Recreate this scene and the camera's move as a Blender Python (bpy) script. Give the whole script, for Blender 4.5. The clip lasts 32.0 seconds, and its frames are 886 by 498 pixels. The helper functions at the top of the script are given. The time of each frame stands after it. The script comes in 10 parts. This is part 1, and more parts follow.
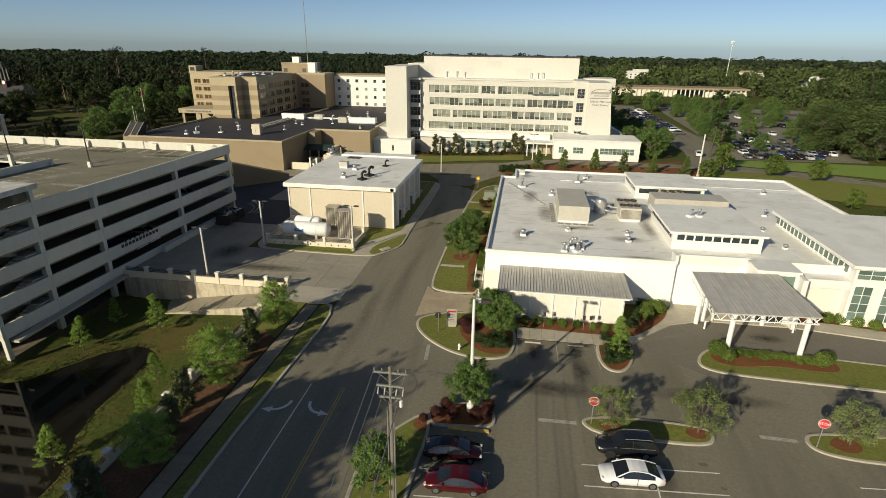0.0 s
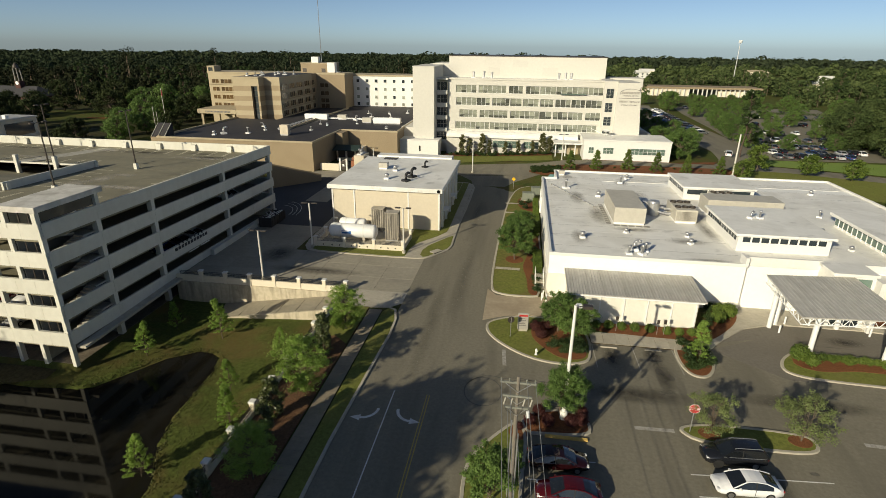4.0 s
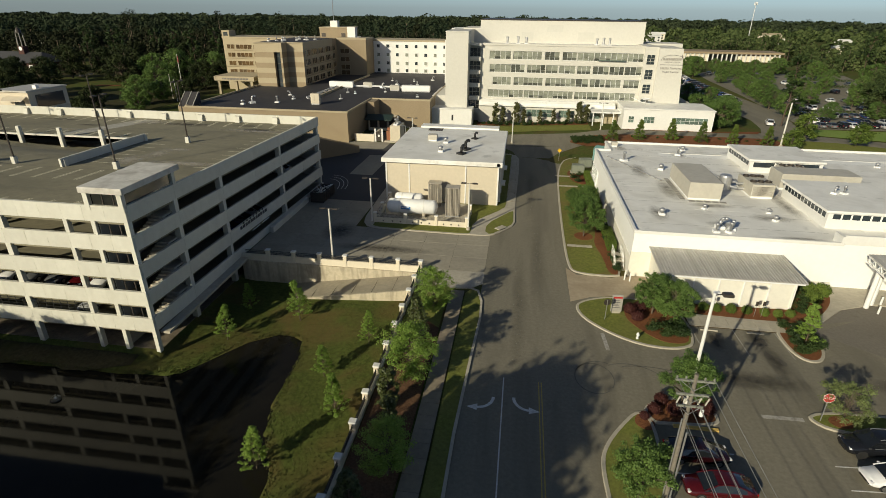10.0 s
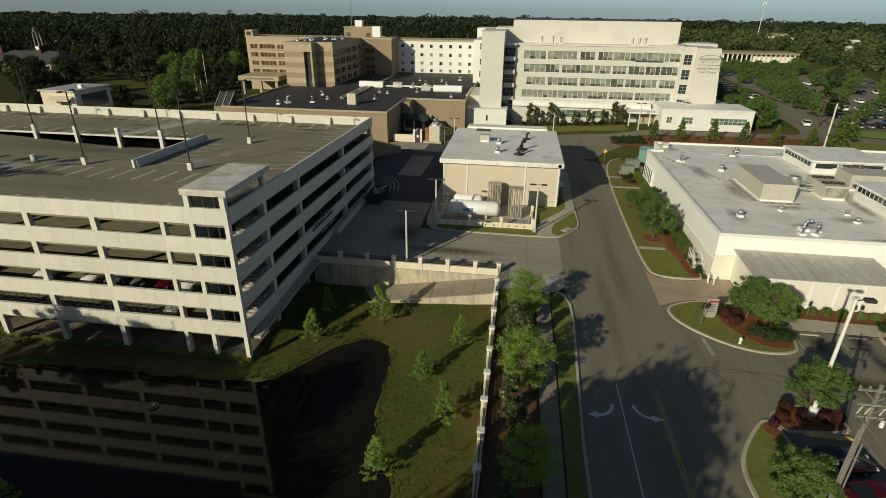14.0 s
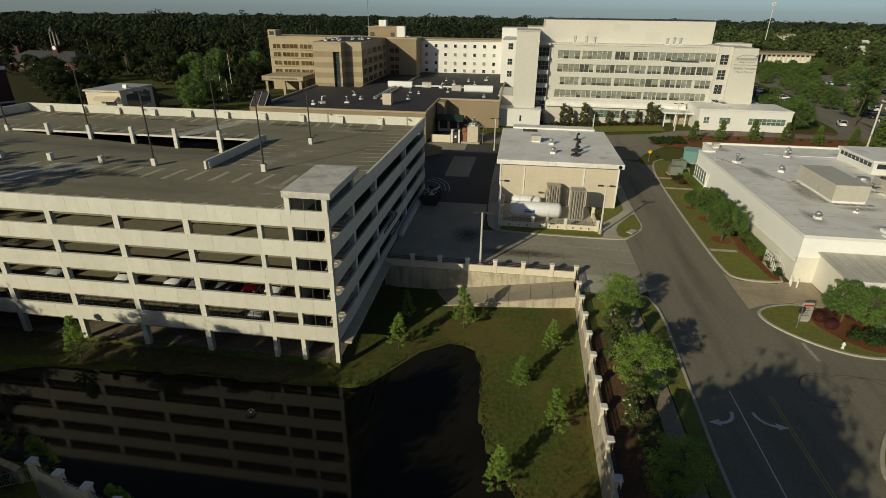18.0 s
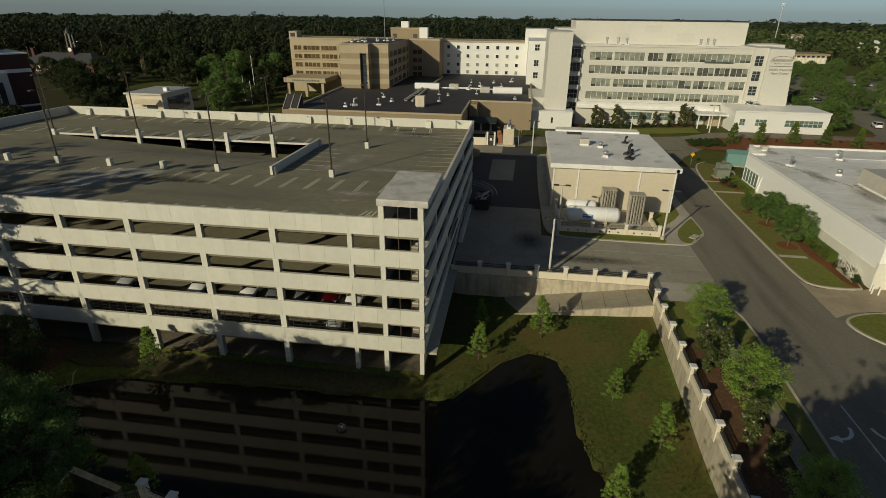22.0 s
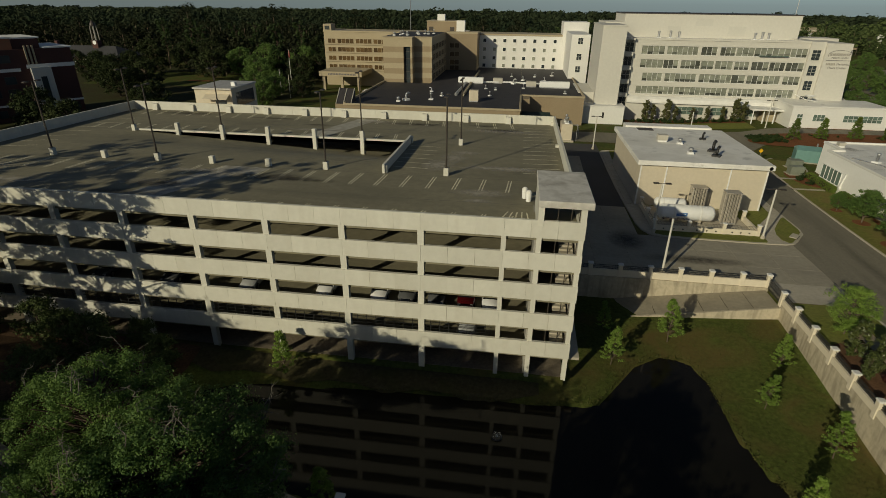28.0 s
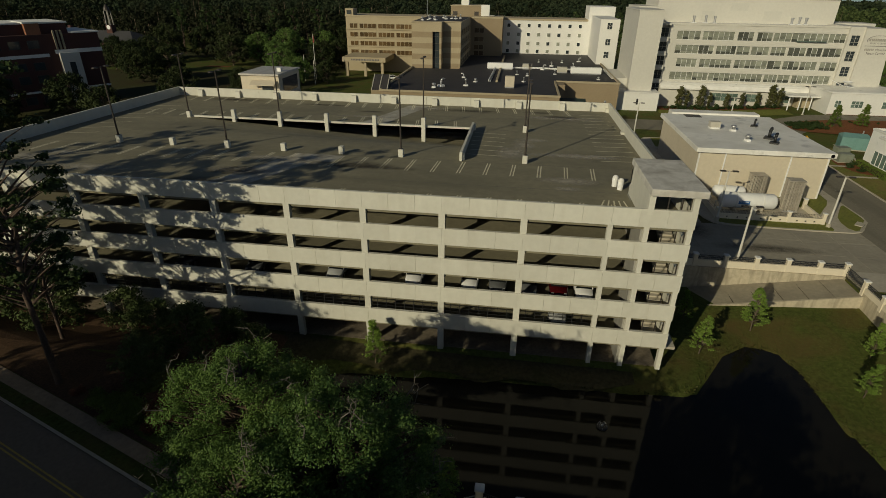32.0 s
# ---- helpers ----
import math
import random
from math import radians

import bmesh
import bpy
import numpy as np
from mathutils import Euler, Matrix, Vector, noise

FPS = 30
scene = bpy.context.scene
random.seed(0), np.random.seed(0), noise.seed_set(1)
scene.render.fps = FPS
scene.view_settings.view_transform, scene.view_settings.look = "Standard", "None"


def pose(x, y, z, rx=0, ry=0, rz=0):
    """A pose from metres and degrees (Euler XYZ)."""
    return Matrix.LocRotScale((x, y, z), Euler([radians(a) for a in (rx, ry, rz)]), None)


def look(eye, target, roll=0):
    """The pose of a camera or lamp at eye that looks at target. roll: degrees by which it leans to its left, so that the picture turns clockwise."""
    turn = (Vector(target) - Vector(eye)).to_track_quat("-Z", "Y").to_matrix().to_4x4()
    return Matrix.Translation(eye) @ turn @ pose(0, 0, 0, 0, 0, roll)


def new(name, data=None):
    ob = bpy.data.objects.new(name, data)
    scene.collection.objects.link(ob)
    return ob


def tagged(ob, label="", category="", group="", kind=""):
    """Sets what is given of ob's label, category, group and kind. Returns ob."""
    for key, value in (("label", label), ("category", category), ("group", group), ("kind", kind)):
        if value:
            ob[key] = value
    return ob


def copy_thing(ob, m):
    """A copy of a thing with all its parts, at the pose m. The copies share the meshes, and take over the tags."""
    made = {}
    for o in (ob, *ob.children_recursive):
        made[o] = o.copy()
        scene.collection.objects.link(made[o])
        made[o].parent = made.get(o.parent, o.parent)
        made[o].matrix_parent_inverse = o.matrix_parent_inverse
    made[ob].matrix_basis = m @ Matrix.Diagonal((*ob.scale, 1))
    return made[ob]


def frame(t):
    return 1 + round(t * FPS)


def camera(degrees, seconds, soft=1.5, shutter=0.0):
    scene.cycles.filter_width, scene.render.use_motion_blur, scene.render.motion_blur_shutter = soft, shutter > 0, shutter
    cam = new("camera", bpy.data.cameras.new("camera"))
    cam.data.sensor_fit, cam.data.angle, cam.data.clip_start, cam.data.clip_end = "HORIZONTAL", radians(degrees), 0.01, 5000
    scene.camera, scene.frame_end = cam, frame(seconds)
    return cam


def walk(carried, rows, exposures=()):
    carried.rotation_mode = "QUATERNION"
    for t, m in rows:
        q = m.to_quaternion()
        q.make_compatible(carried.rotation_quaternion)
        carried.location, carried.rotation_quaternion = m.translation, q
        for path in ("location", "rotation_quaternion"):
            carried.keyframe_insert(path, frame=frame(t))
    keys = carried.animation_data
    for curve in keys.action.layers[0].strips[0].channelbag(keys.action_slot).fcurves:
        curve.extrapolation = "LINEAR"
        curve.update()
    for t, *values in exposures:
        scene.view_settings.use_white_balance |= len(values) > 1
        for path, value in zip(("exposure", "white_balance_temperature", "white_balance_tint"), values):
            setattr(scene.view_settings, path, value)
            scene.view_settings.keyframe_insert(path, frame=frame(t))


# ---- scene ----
cam = camera(80.0, 32.0, 0.6)
METRES, EYE, TILT, LEAN, TURN = 72.5, 31.45, 0.0, 0.0, 8.4
ROWS = [
    (0.0, 0.0, 0.0, 0.0, 0.27, -21.0, -0.69),
    (0.5, -0.0142, 0.0017, 0.0002, 0.27, -21.0, -0.68),
    (1.0, -0.0284, 0.0037, 0.0002, 0.27, -21.0, -0.67),
    (1.5, -0.043, 0.0056, 0.0002, 0.29, -21.01, -0.67),
    (2.0, -0.0576, 0.0069, 0.0002, 0.26, -21.02, -0.65),
    (2.5, -0.0724, 0.0085, -0.0, 0.24, -21.03, -0.65),
    (3.0, -0.087, 0.0108, -0.0007, 0.25, -21.02, -0.63),
    (3.5, -0.1013, 0.0127, -0.0012, 0.23, -21.02, -0.62),
    (5.5, -0.1535, 0.0222, 0.0008, 0.14, -21.41, -0.6),
    (6.0, -0.1646, 0.0247, 0.0016, 0.12, -21.89, -0.57),
    (6.5, -0.1754, 0.0278, 0.002, 0.11, -22.43, -0.55),
    (7.0, -0.1861, 0.031, 0.0026, 0.06, -23.0, -0.53),
    (7.5, -0.1965, 0.0348, 0.0028, 0.03, -23.54, -0.54),
    (8.0, -0.2078, 0.0381, 0.0036, -0.0, -24.08, -0.53),
    (8.5, -0.2194, 0.0419, 0.0039, -0.03, -24.55, -0.53),
    (9.0, -0.2324, 0.0455, 0.004, -0.04, -24.55, -0.55),
    (9.5, -0.2466, 0.0493, 0.0037, -0.08, -24.54, -0.55),
    (10.0, -0.2622, 0.053, 0.0036, -0.11, -24.54, -0.56),
    (10.5, -0.279, 0.056, 0.0035, -0.15, -24.55, -0.58),
    (11.0, -0.2961, 0.0586, 0.0032, -0.16, -24.54, -0.59),
    (11.5, -0.3137, 0.0605, 0.0032, -0.17, -24.54, -0.6),
    (12.0, -0.3318, 0.0625, 0.0029, -0.17, -24.53, -0.6),
    (12.5, -0.3502, 0.064, 0.0023, -0.18, -24.54, -0.61),
    (13.0, -0.3687, 0.0651, 0.0016, -0.23, -24.53, -0.63),
    (13.5, -0.3875, 0.067, 0.0008, -0.24, -24.53, -0.63),
    (14.0, -0.4057, 0.0693, -0.0002, -0.24, -24.53, -0.63),
    (14.5, -0.4238, 0.0724, -0.0013, -0.26, -24.52, -0.63),
    (16.5, -0.4926, 0.0828, -0.0041, -0.31, -24.51, -0.65),
    (17.0, -0.509, 0.084, -0.0045, -0.31, -24.51, -0.64),
    (17.5, -0.5257, 0.0853, -0.0044, -0.3, -24.51, -0.63),
    (18.0, -0.5424, 0.086, -0.0043, -0.34, -24.51, -0.65),
    (18.5, -0.5583, 0.0873, -0.0041, -0.32, -24.5, -0.62),
    (19.0, -0.5742, 0.0896, -0.004, -0.33, -24.49, -0.6),
    (19.5, -0.59, 0.0924, -0.004, -0.34, -24.47, -0.61),
    (20.0, -0.605, 0.0957, -0.004, -0.34, -24.46, -0.61),
    (20.5, -0.6202, 0.0996, -0.004, -0.33, -24.46, -0.59),
    (21.0, -0.6344, 0.1037, -0.0041, -0.32, -24.45, -0.57),
    (21.5, -0.6493, 0.1076, -0.0045, -0.34, -24.44, -0.57),
    (22.0, -0.6638, 0.1107, -0.0045, -0.34, -24.43, -0.57),
    (22.5, -0.6791, 0.1122, -0.0045, -0.35, -24.42, -0.57),
    (23.0, -0.6954, 0.1134, -0.0041, -0.35, -24.42, -0.56),
    (23.5, -0.7118, 0.1145, -0.0041, -0.35, -24.4, -0.56),
    (24.0, -0.7288, 0.1157, -0.0039, -0.37, -24.39, -0.57),
    (24.5, -0.7461, 0.1171, -0.0036, -0.37, -24.38, -0.56),
    (25.0, -0.7634, 0.1192, -0.0038, -0.36, -24.38, -0.57),
    (25.5, -0.7804, 0.1222, -0.0043, -0.37, -24.4, -0.58),
    (27.5, -0.8412, 0.1345, -0.0053, -0.33, -24.91, -0.62),
    (28.0, -0.857, 0.1366, -0.0054, -0.32, -25.11, -0.63),
    (28.5, -0.8729, 0.138, -0.0054, -0.32, -25.15, -0.64),
    (29.0, -0.8889, 0.1384, -0.0054, -0.32, -25.14, -0.64),
    (29.5, -0.9049, 0.1392, -0.0054, -0.3, -25.13, -0.64),
    (30.0, -0.921, 0.1396, -0.0056, -0.33, -25.12, -0.65),
    (30.5, -0.9372, 0.1398, -0.0057, -0.33, -25.11, -0.66),
    (31.0, -0.9534, 0.1407, -0.006, -0.33, -25.1, -0.67),
    (31.5, -0.9697, 0.1422, -0.0066, -0.36, -25.1, -0.68),
    (32.0, -0.9863, 0.1445, -0.0074, -0.4, -26.51, -0.66),
]
EXPOSURES = [(0, 0.12, 6950, 5), (6, 0.1, 6950, 5), (9, 0.03, 6900, 4), (13, -0.2, 6900, 3), (19, -0.47, 7050, 2), (25, -0.71, 7150, 1), (32, -0.86, 7250, 1)]
walk(cam, [(t, pose(0, 0, EYE, TILT, LEAN, TURN) @ pose(METRES * x, METRES * y, METRES * z, 90 + pitch, roll, yaw)) for t, x, y, z, yaw, pitch, roll in ROWS], EXPOSURES)

# light: a low warm sun behind the camera's left shoulder, clear sky
SUN_DIR = Vector((-0.53 * math.cos(radians(21)), -0.848 * math.cos(radians(21)), math.sin(radians(21))))
world = bpy.data.worlds.new("sky")
world.use_nodes = True
scene.world = world
wn = world.node_tree.nodes
sky = wn.new("ShaderNodeTexSky")
sky.sky_type = "NISHITA"
sky.sun_disc = False
sky.sun_elevation = radians(21)
sky.sun_rotation = math.atan2(SUN_DIR.x, SUN_DIR.y)
sky.altitude = 60
sky.air_density, sky.dust_density, sky.ozone_density = 0.43, 0.6, 1.65
world.node_tree.links.new(sky.outputs[0], wn["Background"].inputs[0])
wn["Background"].inputs[1].default_value = 0.091
sun_data = bpy.data.lights.new("sun", "SUN")
sun_data.energy, sun_data.angle, sun_data.color = 4.5, radians(0.5), (1.0, 0.91, 0.74)
sun = new("sun", sun_data)
sun.matrix_world = look(SUN_DIR * 200, (0, 0, 0))

# ---- materials ----
def material(name, base, rough=0.8, vary=0.25, scale=1.0, dirt=0.0, dirt_scale=0.15, bump=0.0, bump_scale=8.0, metal=0.0,
             second=None, spec=0.5, random=0.0, streak=0.0, stretch=None, spots=0.0, spot_scale=0.7):
    """A procedural surface: base colour with fine grain, broad stains of a second colour, bump and per-piece variation."""
    m = bpy.data.materials.new(name)
    m.use_nodes = True
    n, l = m.node_tree.nodes, m.node_tree.links
    b = n["Principled BSDF"]
    geo = n.new("ShaderNodeNewGeometry")
    pos = geo.outputs["Position"]
    fine = n.new("ShaderNodeTexNoise")
    fine.inputs["Scale"].default_value, fine.inputs["Detail"].default_value = scale, 8
    fine.inputs["Roughness"].default_value = 0.65
    l.new(pos, fine.inputs["Vector"])
    ramp = n.new("ShaderNodeMapRange")
    ramp.inputs["From Min"].default_value, ramp.inputs["From Max"].default_value = 0.3, 0.7
    ramp.inputs["To Min"].default_value, ramp.inputs["To Max"].default_value = 1 - vary, 1 + vary
    l.new(fine.outputs["Fac"], ramp.inputs["Value"])
    value = ramp.outputs[0]
    if random:
        info = n.new("ShaderNodeObjectInfo")
        r2 = n.new("ShaderNodeMapRange")
        r2.inputs["To Min"].default_value, r2.inputs["To Max"].default_value = 1 - random, 1 + random
        l.new(info.outputs["Random"], r2.inputs["Value"])
        mul = n.new("ShaderNodeMath")
        mul.operation = "MULTIPLY"
        l.new(value, mul.inputs[0]), l.new(r2.outputs[0], mul.inputs[1])
        value = mul.outputs[0]
    mix = n.new("ShaderNodeMix")
    mix.data_type, mix.blend_type = "RGBA", "MULTIPLY"
    mix.inputs["Factor"].default_value = 1.0
    mix.inputs["A"].default_value = (*base, 1)
    l.new(value, mix.inputs["B"])
    colour = mix.outputs["Result"]
    if dirt:
        broad = n.new("ShaderNodeTexNoise")
        broad.inputs["Scale"].default_value, broad.inputs["Detail"].default_value = dirt_scale, 5
        broad.inputs["Distortion"].default_value = 0.6
        if stretch:
            mp = n.new("ShaderNodeMapping")
            mp.inputs["Scale"].default_value = stretch
            l.new(pos, mp.inputs["Vector"]), l.new(mp.outputs[0], broad.inputs["Vector"])
        elif streak:
            mp = n.new("ShaderNodeMapping")
            mp.inputs["Scale"].default_value = (streak, streak, 0.25)
            l.new(pos, mp.inputs["Vector"]), l.new(mp.outputs[0], broad.inputs["Vector"])
        else:
            l.new(pos, broad.inputs["Vector"])
        r3 = n.new("ShaderNodeMapRange")
        r3.inputs["From Min"].default_value, r3.inputs["From Max"].default_value = 0.45, 0.72
        r3.inputs["To Max"].default_value = dirt
        l.new(broad.outputs["Fac"], r3.inputs["Value"])
        mix2 = n.new("ShaderNodeMix")
        mix2.data_type = "RGBA"
        l.new(r3.outputs[0], mix2.inputs["Factor"])
        l.new(colour, mix2.inputs["A"])
        mix2.inputs["B"].default_value = (*(second or tuple(c * 0.5 for c in base)), 1)
        colour = mix2.outputs["Result"]
    if spots:
        sp = n.new("ShaderNodeTexNoise")
        sp.inputs["Scale"].default_value, sp.inputs["Detail"].default_value = spot_scale, 6
        sp.inputs["Roughness"].default_value = 0.6
        l.new(pos, sp.inputs["Vector"])
        r4 = n.new("ShaderNodeMapRange")
        r4.inputs["From Min"].default_value, r4.inputs["From Max"].default_value = 0.6, 0.72
        r4.inputs["To Max"].default_value = spots
        l.new(sp.outputs["Fac"], r4.inputs["Value"])
        mix3 = n.new("ShaderNodeMix")
        mix3.data_type = "RGBA"
        l.new(r4.outputs[0], mix3.inputs["Factor"])
        l.new(colour, mix3.inputs["A"])
        mix3.inputs["B"].default_value = (*(c * 0.42 for c in base), 1)
        colour = mix3.outputs["Result"]
    l.new(colour, b.inputs["Base Color"])
    b.inputs["Roughness"].default_value = rough
    b.inputs["Metallic"].default_value = metal
    b.inputs["Specular IOR Level"].default_value = spec
    if bump:
        nb = n.new("ShaderNodeTexNoise")
        nb.inputs["Scale"].default_value, nb.inputs["Detail"].default_value = bump_scale, 4
        l.new(pos, nb.inputs["Vector"])
        bp = n.new("ShaderNodeBump")
        bp.inputs["Strength"].default_value, bp.inputs["Distance"].default_value = bump, 0.05
        l.new(nb.outputs["Fac"], bp.inputs["Height"])
        l.new(bp.outputs[0], b.inputs["Normal"])
    return m


def leaf_material(name, dark, light, amount=0.25, patch_scale=0.5, single=0.6, rough=0.6, spec=0.25, span=(0.4, 1.3)):
    """Leaves: colour by clump, a little light passing through."""
    m = bpy.data.materials.new(name)
    m.use_nodes = True
    n, l = m.node_tree.nodes, m.node_tree.links
    b = n["Principled BSDF"]
    geo, info = n.new("ShaderNodeNewGeometry"), n.new("ShaderNodeObjectInfo")
    noise_n = n.new("ShaderNodeTexNoise")
    noise_n.inputs["Scale"].default_value, noise_n.inputs["Detail"].default_value = patch_scale, 3
    l.new(geo.outputs["Position"], noise_n.inputs["Vector"])
    add = n.new("ShaderNodeMath")
    add.operation = "MULTIPLY_ADD"
    l.new(geo.outputs["Random Per Island"], add.inputs[0])
    add.inputs[1].default_value = single
    l.new(noise_n.outputs["Fac"], add.inputs[2])
    sub = n.new("ShaderNodeMath")
    sub.operation = "MULTIPLY_ADD"
    l.new(info.outputs["Random"], sub.inputs[0])
    sub.inputs[1].default_value = 0.3
    l.new(add.outputs[0], sub.inputs[2])
    r = n.new("ShaderNodeMapRange")
    r.inputs["From Min"].default_value, r.inputs["From Max"].default_value = span
    l.new(sub.outputs[0], r.inputs["Value"])
    mix = n.new("ShaderNodeMix")
    mix.data_type = "RGBA"
    l.new(r.outputs[0], mix.inputs["Factor"])
    mix.inputs["A"].default_value, mix.inputs["B"].default_value = (*dark, 1), (*light, 1)
    l.new(mix.outputs["Result"], b.inputs["Base Color"])
    b.inputs["Roughness"].default_value = rough
    b.inputs["Specular IOR Level"].default_value = spec
    tr = n.new("ShaderNodeBsdfTranslucent")
    l.new(mix.outputs["Result"], tr.inputs["Color"])
    ms = n.new("ShaderNodeMixShader")
    ms.inputs[0].default_value = amount
    l.new(b.outputs[0], ms.inputs[1]), l.new(tr.outputs[0], ms.inputs[2])
    l.new(ms.outputs[0], n["Material Output"].inputs["Surface"])
    return m


